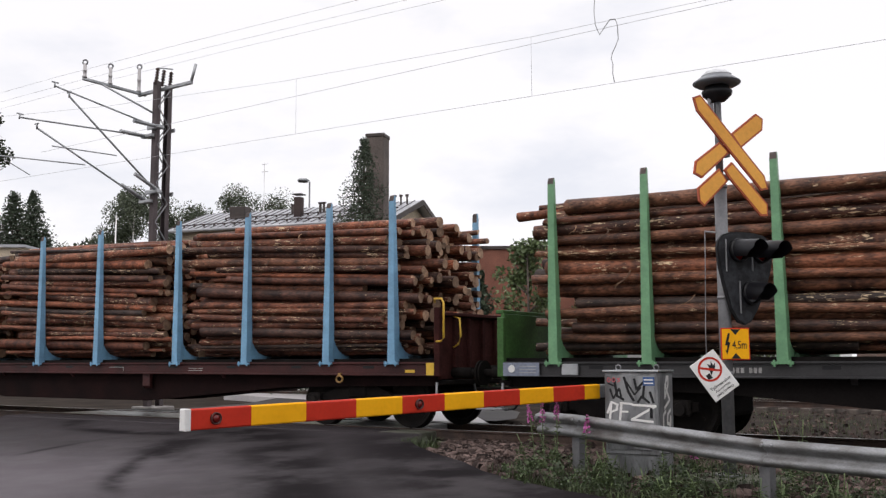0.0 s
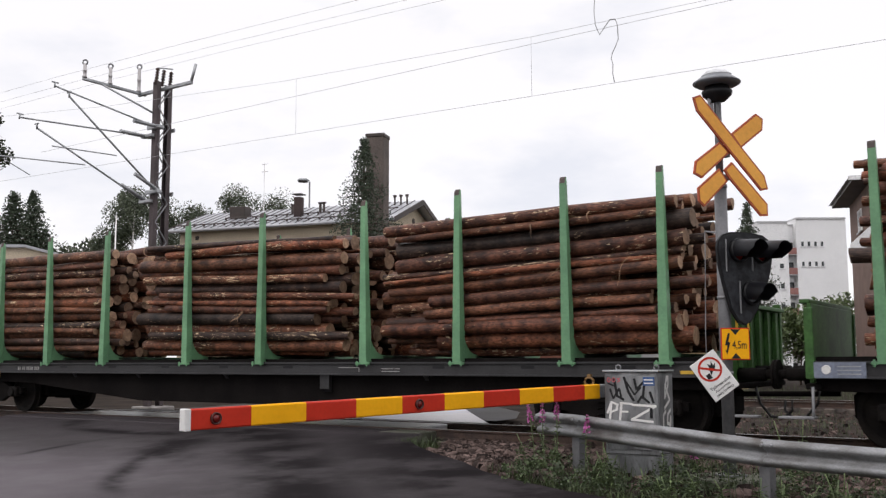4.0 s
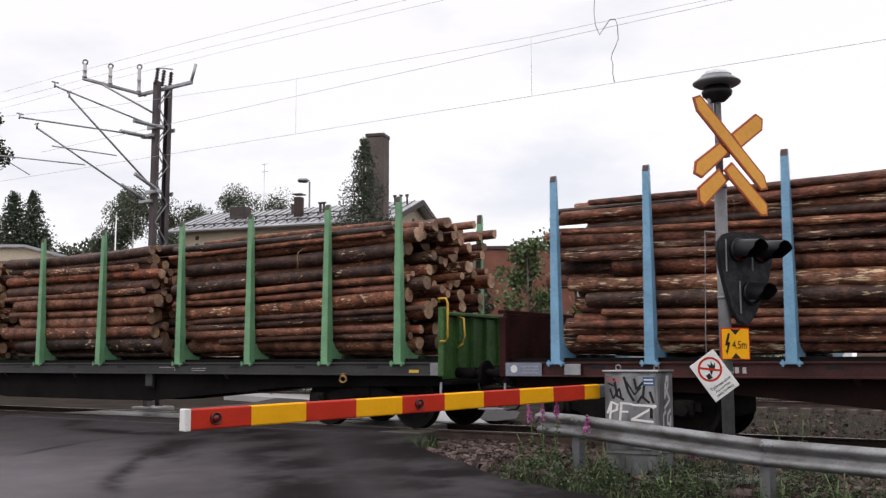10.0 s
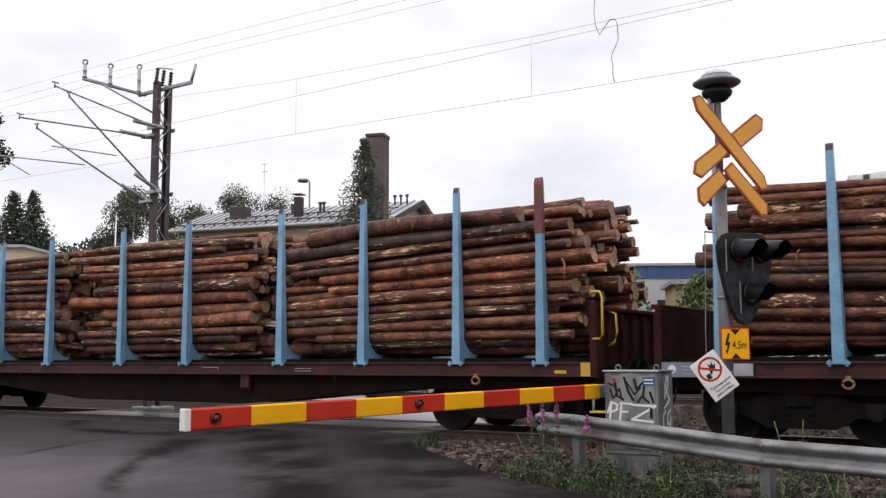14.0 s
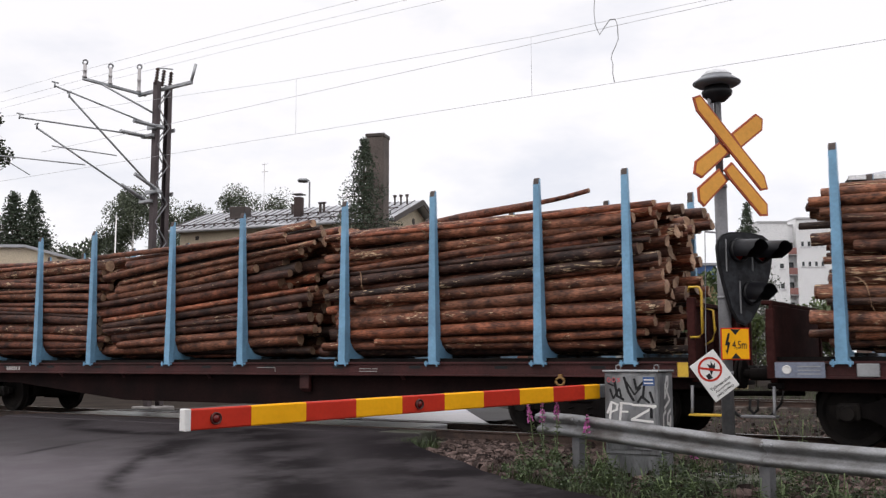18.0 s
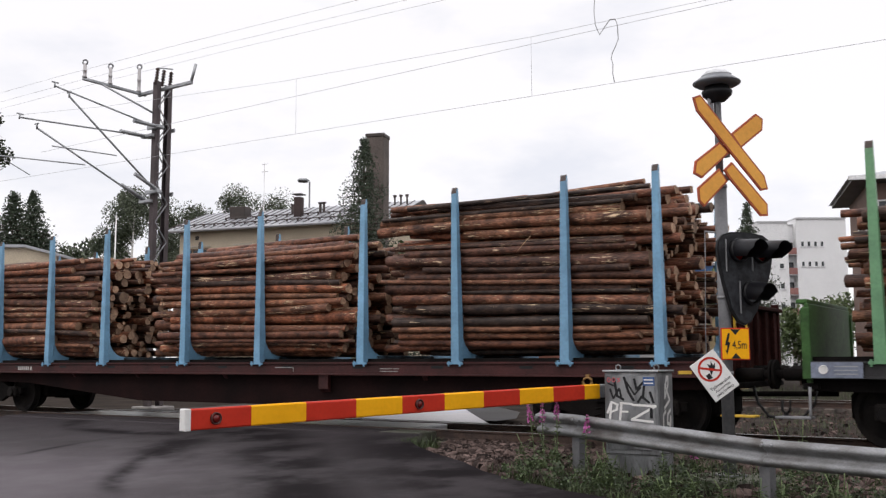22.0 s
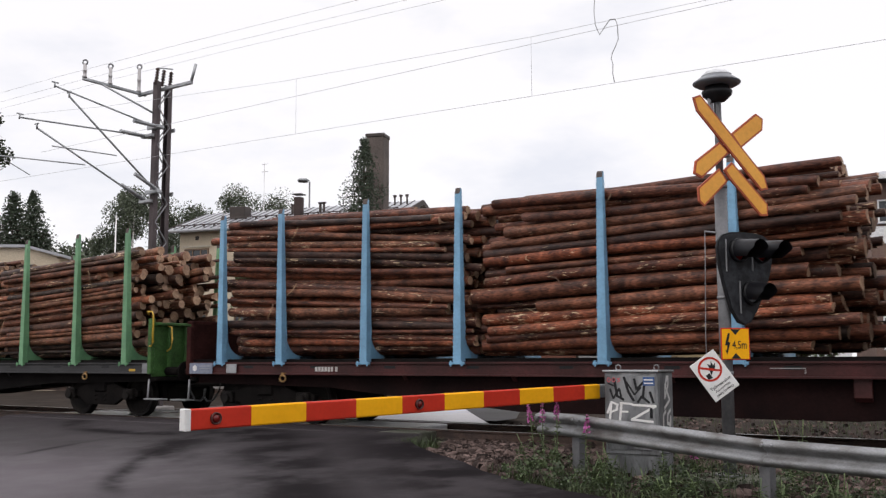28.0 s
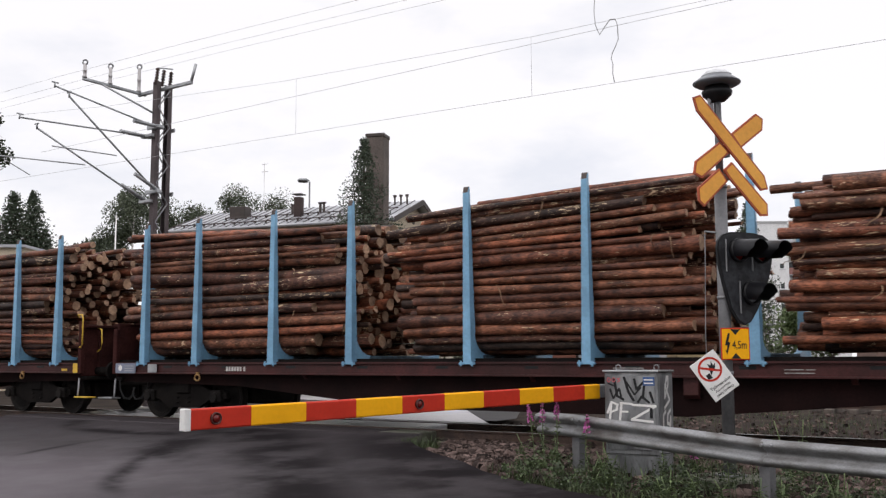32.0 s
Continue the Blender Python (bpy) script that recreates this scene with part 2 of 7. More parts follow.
PALEPOST = material("pale_insulator_glaze", (0.52, 0.50, 0.50), (0.40, 0.38, 0.38), 0.4, 0, 20, 4, 0.03, speck=0.2)
MASTPAINT = material("dull_brown_mast_paint", (0.105, 0.082, 0.084), (0.06, 0.046, 0.048), 0.7, 0.1, 25, 1.6, 0.08)
RAILSIDE = material("rusty_rail", (0.10, 0.06, 0.045), (0.05, 0.035, 0.03), 0.85, 0.2, 30, 3.0, 0.2)
RAILZINC = material("stained_guardrail_zinc", (0.27, 0.275, 0.28), (0.12, 0.112, 0.105), 0.5, 0.5, 35, 2.2, 0.04, speck=0.4, stretch=(1.0, 1.0, 2.5), cut=(0.34, 0.56))
ZINC = material("galvanised_steel", (0.43, 0.44, 0.45), (0.30, 0.31, 0.32), 0.42, 0.65, 35, 3.5, 0.03, speck=0.2)
DULLZINC = material("weathered_zinc", (0.32, 0.32, 0.33), (0.20, 0.20, 0.21), 0.6, 0.4, 35, 4.0, 0.05, speck=0.25)
CABINETGREY = material("stained_grey_paint", (0.26, 0.265, 0.27), (0.10, 0.10, 0.105), 0.6, 0.1, 30, 3.2, 0.05, stretch=(1.6, 1.6, 0.5), cut=(0.36, 0.58), speck=0.35)
SHADEGREY = material("grey_shade_paint", (0.20, 0.21, 0.225), (0.12, 0.125, 0.135), 0.5, 0, 25, 3, 0.03, speck=0.2)
PALECAP = material("pale_grey_paint", (0.68, 0.69, 0.70), (0.5, 0.51, 0.52), 0.5, 0, 20, 4, 0.03, speck=0.2)
STAKETOP = material("scuffed_stake_top", (0.10, 0.072, 0.062), (0.06, 0.045, 0.04), 0.7, 0, 20, 4, 0.05)
PALESTENCIL = material("white_stencil", (0.62, 0.60, 0.58), (0.44, 0.42, 0.40), 0.7, 0, 30, 9.0, 0.0)
STENCIL = material("faded_white_stencil", (0.42, 0.41, 0.40), (0.24, 0.23, 0.22), 0.7, 0, 30, 9.0, 0.0)
YELLOW = material("yellow_paint", (0.72, 0.46, 0.04), (0.55, 0.33, 0.03), 0.5, 0, 25, 3, 0.05, speck=0.2)
OCHRE = material("ochre_paint", (0.36, 0.20, 0.05), (0.24, 0.13, 0.04), 0.6, 0, 25, 3, 0.05)
AMBER = material("amber_sign_face", (0.95, 0.455, 0.012), (0.88, 0.41, 0.010), 0.55, 0, 25, 2, 0.03, speck=0.1, spec=0.08)
SIGNRED = material("red_sign_face", (0.58, 0.036, 0.016), (0.48, 0.028, 0.013), 0.5, 0, 25, 2, 0.03, speck=0.15, spec=0.2)
WHITE = material("white_sign_face", (0.80, 0.79, 0.77), (0.70, 0.69, 0.67), 0.45, 0, 25, 2, 0.03, speck=0.15)
CROSSAMBER = material("faded_amber_board", (0.91, 0.44, 0.085), (0.82, 0.38, 0.07), 0.5, 0, 25, 2, 0.03, speck=0.15, spec=0.2)
CROSSRED = material("faded_red_border", (0.50, 0.115, 0.055), (0.40, 0.09, 0.045), 0.5, 0, 25, 2, 0.03, speck=0.15, spec=0.2)
POLEGREY = material("dull_galvanised_pole", (0.20, 0.20, 0.21), (0.13, 0.13, 0.135), 0.55, 0.35, 35, 3.0, 0.04, speck=0.3)
DUSTYBLACK = material("dusty_black_board", (0.034, 0.036, 0.042), (0.010, 0.010, 0.012), 0.6, 0, 40, 9.0, 0.06, cut=(0.42, 0.62), spec=0.3)
BLACK = material("black_paint", (0.012, 0.012, 0.014), (0.007, 0.007, 0.008), 0.5, 0, 25, 3, 0.06, spec=0.3)
HOODBLACK = material("black_hood", (0.010, 0.010, 0.013), (0.006, 0.006, 0.008), 0.4, 0, 25, 3, 0.04, spec=0.3)
LAMPRIM = material("dark_red_brown_rim", (0.085, 0.018, 0.014), (0.05, 0.012, 0.010), 0.5, 0, 25, 3, 0.05)
LENSRED = material("dark_red_lens", (0.20, 0.012, 0.010), (0.14, 0.01, 0.008), 0.12, 0, 25, 3, 0.0)
LENSWHITE = material("clear_lens", (0.20, 0.21, 0.22), (0.15, 0.15, 0.16), 0.12, 0, 25, 3, 0.0)
BLUEGREY = material("faded_blue_placard", (0.22, 0.25, 0.33), (0.18, 0.2, 0.26), 0.6, 0, 25, 3, 0.05)
RUBBER = material("black_rubber", (0.015, 0.015, 0.016), (0.01, 0.01, 0.011), 0.6, 0, 25, 3, 0.05)
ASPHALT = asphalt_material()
FARROAD = material("damp_far_asphalt", (0.040, 0.036, 0.036), (0.022, 0.019, 0.019), 0.6, 0, 50, 0.5, 0.08, spec=0.15)
# wet surfaces: the sky's reflection is put into these two pale base colours
LIGHTROAD = material("pale_wet_concrete_panel", (0.60, 0.59, 0.60), (0.44, 0.43, 0.44), 0.3, 0, 50, 0.5, 0.08)
SKYSHEEN = material("sky_pale_wet_surface", (0.52, 0.50, 0.51), (0.36, 0.34, 0.35), 0.4, 0, 30, 0.6, 0.05)
MOSSY = material("mossy_concrete", (0.125, 0.120, 0.100), (0.055, 0.060, 0.036), 0.9, 0, 30, 3.5, 0.2, cut=(0.4, 0.6))
CONCRETE = material("concrete", (0.36, 0.34, 0.32), (0.22, 0.20, 0.19), 0.75, 0, 40, 2.5, 0.15)
SOIL = material("gravel_soil", (0.055, 0.042, 0.035), (0.022, 0.018, 0.015), 0.95, 0, 30, 0.8, 0.4, spec=0.05)
STONE = material("ballast_stone", (0.17, 0.122, 0.108), (0.06, 0.043, 0.038), 0.9, 0, 20, 6.0, 0.3, spec=0.15)
SLEEPER = material("weathered_sleeper", (0.16, 0.13, 0.11), (0.08, 0.065, 0.055), 0.9, 0, 30, 3, 0.3)


def broken(m, lo, hi):
    """Lets every loose piece of a joined mesh take a tone of its own."""
    nt = m.node_tree
    b = nt.nodes["Principled BSDF"]
    geo, hsv, rng = nt.nodes.new("ShaderNodeNewGeometry"), nt.nodes.new("ShaderNodeHueSaturation"), nt.nodes.new("ShaderNodeMapRange")
    rng.inputs["To Min"].default_value, rng.inputs["To Max"].default_value = lo, hi
    src = b.inputs["Base Color"].links[0].from_socket
    nt.links.new(geo.outputs["Random Per Island"], rng.inputs["Value"])
    nt.links.new(rng.outputs["Result"], hsv.inputs["Value"])
    nt.links.new(src, hsv.inputs["Color"])
    nt.links.new(hsv.outputs["Color"], b.inputs["Base Color"])


broken(STONE, 0.15, 1.55)


# ---- builders ----
def part(name, bm, mat, parent, label=""):
    """Links a bmesh as one mesh object under a thing or a part."""
    me = bpy.data.meshes.new(name)
    bm.to_mesh(me)
    bm.free()
    for m in (mat if isinstance(mat, (list, tuple)) else (mat,)):
        me.materials.append(m)
    ob = new(name, me)
    ob.parent = parent
    if label:
        ob["label"] = label
    return ob


def alike(name, ob, parent, m):
    """Another object on the mesh of ob."""
    o = new(name, ob.data)
    o.parent = parent
    o.matrix_basis = m
    return o


def thing(name, m, label, category, group="", kind=""):
    ob = new(name)
    ob.matrix_basis = m
    ob.empty_display_size = 0.2
    return tagged(ob, label, category, group, kind)


def B():
    return bmesh.new()


def box(bm, x0, x1, y0, y1, z0, z1, bevel=0.0, mi=0, m=None):
    r = bmesh.ops.create_cube(bm, size=1)
    vs = r["verts"]
    for v in vs:
        v.co = Vector(((x0 + x1) / 2 + v.co.x * (x1 - x0), (y0 + y1) / 2 + v.co.y * (y1 - y0), (z0 + z1) / 2 + v.co.z * (z1 - z0)))
    fs = {f for v in vs for f in v.link_faces}
    for f in fs:
        f.material_index = mi
    if m is not None:
        bmesh.ops.transform(bm, matrix=m, verts=vs)
    if bevel:
        bmesh.ops.bevel(bm, geom=list({e for v in vs for e in v.link_edges}), offset=bevel, segments=1, affect="EDGES", material=-1)
    return bm


def rod(bm, p0, p1, r0, r1=None, seg=10, mi=0, caps=True):
    p0, p1 = Vector(p0), Vector(p1)
    r1 = r0 if r1 is None else r1
    d = p1 - p0
    q = d.to_track_quat("Z", "Y").to_matrix()
    a, c = [], []
    for i in range(seg):
        t = 2 * math.pi * i / seg
        o = Vector((math.cos(t), math.sin(t), 0))
        a.append(bm.verts.new(p0 + q @ (o * r0)))
        c.append(bm.verts.new(p1 + q @ (o * r1)))
    for i in range(seg):
        f = bm.faces.new((a[i], a[(i + 1) % seg], c[(i + 1) % seg], c[i]))
        f.smooth, f.material_index = seg > 6, mi
    if caps:
        bm.faces.new(list(reversed(a))).material_index = mi
        bm.faces.new(c).material_index = mi
    return bm


def tube(bm, pts, r, seg=6, mi=0):
    """A bent tube through points."""
    pts = [Vector(p) for p in pts]
    rings = []
    for i, p in enumerate(pts):
        d = (pts[min(i + 1, len(pts) - 1)] - pts[max(i - 1, 0)]).normalized()
        up = Vector((0, 0, 1)) if abs(d.z) < 0.95 else Vector((1, 0, 0))
        a = d.cross(up).normalized()
        c = d.cross(a).normalized()
        rings.append([bm.verts.new(p + (a * math.cos(2 * math.pi * k / seg) + c * math.sin(2 * math.pi * k / seg)) * r) for k in range(seg)])
    for r0, r1 in zip(rings, rings[1:]):
        for k in range(seg):
            f = bm.faces.new((r0[k], r0[(k + 1) % seg], r1[(k + 1) % seg], r1[k]))
            f.smooth, f.material_index = True, mi
    bm.faces.new(list(reversed(rings[0]))).material_index = mi
    bm.faces.new(rings[-1]).material_index = mi
    return bm


def slab(bm, pts, depth, axis="y", at=0.0, mi=0):
    """A flat outline of (a, b) pairs drawn out by depth: axis y takes x, z; axis x takes y, z; axis z takes x, y."""
    def place(a, b, d):
        return {"y": (a, d, b), "x": (d, a, b), "z": (a, b, d)}[axis]
    v0 = [bm.verts.new(place(a, b, at)) for a, b in pts]
    v1 = [bm.verts.new(place(a, b, at + depth)) for a, b in pts]
    made = [bm.faces.new(v0), bm.faces.new(list(reversed(v1)))]
    for i in range(len(pts)):
        j = (i + 1) % len(pts)
        made.append(bm.faces.new((v0[j], v0[i], v1[i], v1[j])))
    for f in made:
        f.material_index = mi
    bmesh.ops.recalc_face_normals(bm, faces=made)
    return bm


def lathe(bm, prof, seg=20, mi=0, cx=0.0, cy=0.0):
    """A turned shape from (radius, height) pairs round an upright axis."""
    rings = []
    for r, z in prof:
        rings.append([bm.verts.new((cx + r * math.cos(2 * math.pi * k / seg), cy + r * math.sin(2 * math.pi * k / seg), z)) for k in range(seg)])
    for r0, r1 in zip(rings, rings[1:]):
        for k in range(seg):
            f = bm.faces.new((r0[k], r0[(k + 1) % seg], r1[(k + 1) % seg], r1[k]))
            f.smooth, f.material_index = True, mi
    bm.faces.new(list(reversed(rings[0]))).material_index = mi
    bm.faces.new(rings[-1]).material_index = mi
    return bm


def joined(name, verts, faces, mat, parent=None, smooth=False):
    me = bpy.data.meshes.new(name)
    me.from_pydata(verts, [], faces)
    me.materials.append(mat)
    if smooth:
        me.polygons.foreach_set("use_smooth", [True] * len(me.polygons))
    me.update()
    ob = new(name, me)
    ob.parent = parent
    return ob


# ---- ground, track and road ----
def road_z(y):
    pts = ((-60, -0.55), (0, -0.45), (7, -0.33), (10, -0.19), (13.2, -0.015), (17.6, -0.015), (24, -0.1), (60, -0.1))
    for (y0, z0), (y1, z1) in zip(pts, pts[1:]):
        if y <= y1:
            return z0 + (z1 - z0) * max(0, (y - y0)) / (y1 - y0)
    return -0.1


def ground_z(x, y):
    if y < 10.9:
        return road_z(y) - 0.05
    if y < 13.2:
        return -0.20 - 0.04 * (y - 10.9) / 2.3
    if y < 17.4:
        return -0.24
    return -0.24 - 0.06 * min(1, (y - 17.4) / 4)


def ground():
    xs = [-900, -400, -200, -120, -80] + [-60 + 1.5 * i for i in range(61)] + [50, 80, 150, 400, 900]
    ys = [-300, -100, -40, -15] + [-8 + 1.0 * i for i in range(36)] + [30, 36, 45, 60, 90, 150, 300, 900, 2500]
    vs, fs = [], []
    for y in ys:
        for x in xs:
            vs.append((x, y, ground_z(x, y)))
    n = len(xs)
    for j in range(len(ys) - 1):
        for i in range(n - 1):
            fs.append((j * n + i, j * n + i + 1, (j + 1) * n + i + 1, (j + 1) * n + i))
    tagged(joined("ground", vs, fs, SOIL, smooth=True), "brown gravelly ground beside the railway", "ground", kind="structure")


def road():
    """The near road: its edge runs from the crossing round to the guardrail's foot."""
    edge = [(13.25, -9.75), (12.6, -9.55), (12.0, -8.95), (11.4, -8.15), (10.9, -7.35), (10.4, -6.75), (10.0, -6.1), (9.6, -5.2), (9.3, -4.3), (8.9, -3.1), (8.4, -1.5), (7.8, 1), (6.5, 6), (4, 16), (0, 32), (-20, 40)]
    left = [(13.25, -21.0), (12.6, -21.3), (12.0, -21.8), (11.4, -22.4), (10.9, -23), (10.4, -24), (10.0, -25), (9.6, -26), (9.3, -27), (8.9, -28), (8.4, -30), (7.8, -31), (6.5, -34), (4, -38), (0, -45), (-20, -50)]
    vs, fs = [], []
    n = 24
    for (y, xr), (_, xl) in zip(edge, left):
        for i in range(n + 1):
            vs.append((xl + (xr - xl) * i / n, y, road_z(y)))
    for j in range(len(edge) - 1):
        for i in range(n):
            fs.append((j * (n + 1) + i, (j + 1) * (n + 1) + i, (j + 1) * (n + 1) + i + 1, j * (n + 1) + i + 1))
    tagged(joined("road", vs, fs, ASPHALT, smooth=True), "damp dark asphalt road with tyre streaks and a painted pale sheen", "road", kind="structure")
    far = [(16.9, -20.5, -10.6), (18, -20.5, -10.8), (21, -22, -12.5), (26, -25.5, -17), (34, -32, -25), (50, -46, -39), (90, -80, -73)]
    vs, fs = [], []
    for y, xl, xr in far:
        for i in range(9):
            vs.append((xl + (xr - xl) * i / 8, y, road_z(y)))
    for j in range(len(far) - 1):
        for i in range(8):
            fs.append((j * 9 + i, j * 9 + i + 1, (j + 1) * 9 + i + 1, (j + 1) * 9 + i))
    tagged(joined("road_beyond", vs, fs, FARROAD, smooth=True), "grey damp road beyond the railway line", "road", kind="structure")


def forecourt():
    """Wet ground past the line, showing under the wagons; its sky reflection is painted pale."""
    pts = [(-29.6, 27.0), (-21.8, 24.2), (-18.6, 26.5), (-26.0, 39.0), (-37.0, 37.0)]
    vs = [(x, y, -0.088) for x, y in pts] + [(x, y, -0.4) for x, y in pts]
    fs = [tuple(range(5))] + [(k, k + 5, (k + 1) % 5 + 5, (k + 1) % 5) for k in range(5)]
    right = [(-10.25, 16.05), (-11.8, 18.0), (-14.0, 20.9), (-18.5, 26.4), (-23.5, 32.1)]
    left = [(-13.4, 16.05), (-14.2, 17.6), (-16.2, 20.3), (-21.5, 26.0), (-26.5, 32.0)]
    n = len(right)
    sv = [(x, y, road_z(y) + 0.012) for x, y in right + left] + [(x, y, -0.4) for x, y in right + left]
    sf = [(k, k + 1, n + k + 1, n + k) for k in range(n - 1)] + [(k + 1, k, 2 * n + k, 2 * n + k + 1) for k in range(n - 1)] + [(0, n, 3 * n, 2 * n)]
    tagged(joined("pavement_beyond", sv, sf, SKYSHEEN), "strip of wet ground beyond the far rail, sky sheen painted pale", "pavement", kind="structure")
    tagged(joined("forecourt", vs, fs, SKYSHEEN), "wet ground beyond the railway line, sky sheen painted pale", "pavement", kind="structure")


# the line runs a little askew to the plan's x axis
LINE = Matrix.Rotation(radians(1.24), 4, "Z")


def rail_pair(cy, x0, x1):
    t = thing("rail_track", LINE @ pose(0, cy, 0), "pair of worn steel rails with rusty sides", "rail track", kind="structure")
    for sy in (-1, 1):
        bm = B()
        c = sy * 0.797
        slab(bm, [(c - 0.07, -0.172), (c + 0.07, -0.172), (c + 0.07, -0.160), (c + 0.010, -0.145), (c + 0.010, -0.04), (c + 0.035, -0.03), (c + 0.035, -0.004), (c - 0.035, -0.004), (c - 0.035, -0.03), (c - 0.010, -0.04), (c - 0.010, -0.145), (c - 0.07, -0.160)], x1 - x0, "x", x0)
        rail = part("rail", bm, RAILSIDE, t)
        bm = B()
        box(bm, x0, x1, c - 0.033, c + 0.033, -0.004, 0.0)
        part("running_surface", bm, STEEL, rail, "polished steel running surface")
    return t


TRACK_Y = 15.2


def crossing_panels():
    t = thing("crossing_deck", LINE @ pose(0, TRACK_Y, 0), "pale concrete panels between the rails at the crossing", "crossing deck", kind="structure")
    base = B()
    box(base, -0.84, 0.84, -0.66, 0.66, -0.2, -0.012, 0.02)
    first = part("panel", base, LIGHTROAD, t)
    first.location.x = -20.0
    for i in range(1, 6):
        alike("panel", first, t, pose(-20.0 + 1.72 * i, 0, 0))
    for y0, y1 in ((-1.95, -0.90), (0.90, 1.75)):
        bm = B()
        box(bm, -21.0, -10.55 if y0 < 0 else -13.2, y0, y1, -0.3, -0.02, 0.015)
        part("approach_slab", bm, ASPHALT if y0 < 0 else FARROAD, t)
    bm = B()
    box(bm, -10.53, -9.75, -1.95, -0.90, -0.32, -0.025, 0.02)
    part("end_slab", bm, MOSSY, t, "worn concrete end slab")


def sleepers(cy, x0, x1, skip=None):
    t = thing("sleeper_row", LINE @ pose(0, cy, 0), "weathered sleepers bedded in ballast", "sleepers", kind="structure")
    bm = B()
    box(bm, -0.12, 0.12, -1.3, 1.3, -0.36, -0.175, 0.015)
    first = None
    x = x0
    while x < x1:
        if not (skip and skip[0] < x < skip[1]):
            if first is None:
                first = part("sleeper", bm, SLEEPER, t)
                first.location.x = x
            else:
                alike("sleeper", first, t, pose(x, 0, 0))
        x += 0.62


def stones(name, n, region, size, label, seed):
    """Loose broken stones strewn over a region; region gives x, y from two numbers in 0..1."""
    rnd = np.random.RandomState(seed)
    cube = np.array([(-1, -1, -.7), (1, -1, -.7), (1, 1, -.7), (-1, 1, -.7), (-.7, -.7, .7), (.7, -.7, .7), (.7, .7, .7), (-.7, .7, .7)])
    faces = [(0, 3, 2, 1), (4, 5, 6, 7), (0, 1, 5, 4), (1, 2, 6, 5), (2, 3, 7, 6), (3, 0, 4, 7)]
    vs, fs = [], []
    for i in range(n):
        x, y, lift = region(rnd.rand(), rnd.rand(), rnd.rand())
        s = size * (0.5 + rnd.rand() ** 2 * 1.1)
        a, tilt = rnd.rand() * 6.28, rnd.randn() * 0.5
        p = cube * (s * (0.7 + 0.6 * rnd.rand(3))) + rnd.randn(8, 3) * s * 0.22
        ca, sa, ct, st = math.cos(a), math.sin(a), math.cos(tilt), math.sin(tilt)
        p = p @ np.array([(1, 0, 0), (0, ct, -st), (0, st, ct)]).T @ np.array([(ca, -sa, 0), (sa, ca, 0), (0, 0, 1)]).T
        k = len(vs)
        vs += [tuple(q) for q in (p + (x, y, ground_z(x, y) + lift + s * 0.25))]
        fs += [tuple(k + j for j in f) for f in faces]
    ob = joined(name, vs, fs, STONE)
    return tagged(ob, label, "ballast", kind="stuff")


ground()
road()
forecourt()
rail_pair(TRACK_Y, -150, 120)
crossing_panels()
sleepers(TRACK_Y, -9.4, 20)


def ballast():
    def near_bank(a, b, c):
        x = -9.5 + 13.5 * a
        y0 = max(10.2, min(13.0, 10.4 + (-6.5 - x) * 0.75))
        y = y0 + (14.3 - y0) * b
        return x, y, 0.05 * c * b
    stones("ballast_bank", 10000, near_bank, 0.045, "broken reddish-grey ballast stones beside the track", 3)

    def bed(a, b, c):
        return -9.4 + 22 * a, 14.0 + 3.4 * b, 0.03 * c
    stones("ballast_bed", 5000, bed, 0.034, "reddish-grey ballast stones between the rails", 4)

    def left_bank(a, b, c):
        x = -30 + 8.8 * a
        return x, 12.2 + 2.4 * b, 0.03 * c
    stones("ballast_edge", 1500, left_bank, 0.04, "loose pale stones by the road edge", 5)

    def beyond(a, b, c):
        return -12 + 40 * a, 17.4 + 12 * b * b, 0.03 * c
    stones("ballast_beyond", 5000, beyond, 0.034, "grey ballast stones beyond the track", 6)


ballast()


# ---- the timber train ----
MAROON = material("grimy_maroon_paint", (0.018, 0.007, 0.0065), (0.008, 0.004, 0.004), 0.85, 0, 25, 1.5, 0.1, spec=0.1)
BELLY = material("grimy_black_underframe", (0.012, 0.010, 0.0095), (0.006, 0.005, 0.005), 0.9, 0, 25, 1.5, 0.1, spec=0.08)
SIGNDARK = material("faded_red_paint", (0.20, 0.045, 0.045), (0.13, 0.035, 0.035), 0.55, 0, 25, 3, 0.08)
STAKES = (0.0, 1.59, 3.63, 5.63, 8.21, 10.33, 12.91, 14.90, 16.94, 18.53)
# single stakes that stand off their place
SHIFTED = {(0, 8): 0.05, (0, 9): -0.04, (1, 0): 0.04, (1, 2): -0.07, (1, 3): -0.05, (1, 4): 0.04, (2, 1): 0.08, (2, 4): -0.08, (2, 8): -0.07, (3, 0): 0.04, (3, 5): -0.05,
           (4, 9): -0.06, (5, 6): -0.04, (5, 9): -0.04, (6, 1): -0.08, (6, 8): -0.05, (6, 9): 0.10, (7, 4): 0.05, (8, 2): 0.07, (8, 4): -0.05}
FIRST = (-28.87, -7.25, 14.26, 35.84, 57.25, 78.74, 100.24, 121.81, 143.40)
PAINT = "bggbbbgbb"
REAR = 19.44
# for each wagon: how thick its logs are, and how untidily they lie
THICK = (0.077, 0.097, 0.094, 0.093, 0.083, 0.075, 0.077, 0.080, 0.076)
MESS = (1.6, 1.1, 0.9, 1.8, 2.4, 1.3, 1.9, 2.5, 2.1)
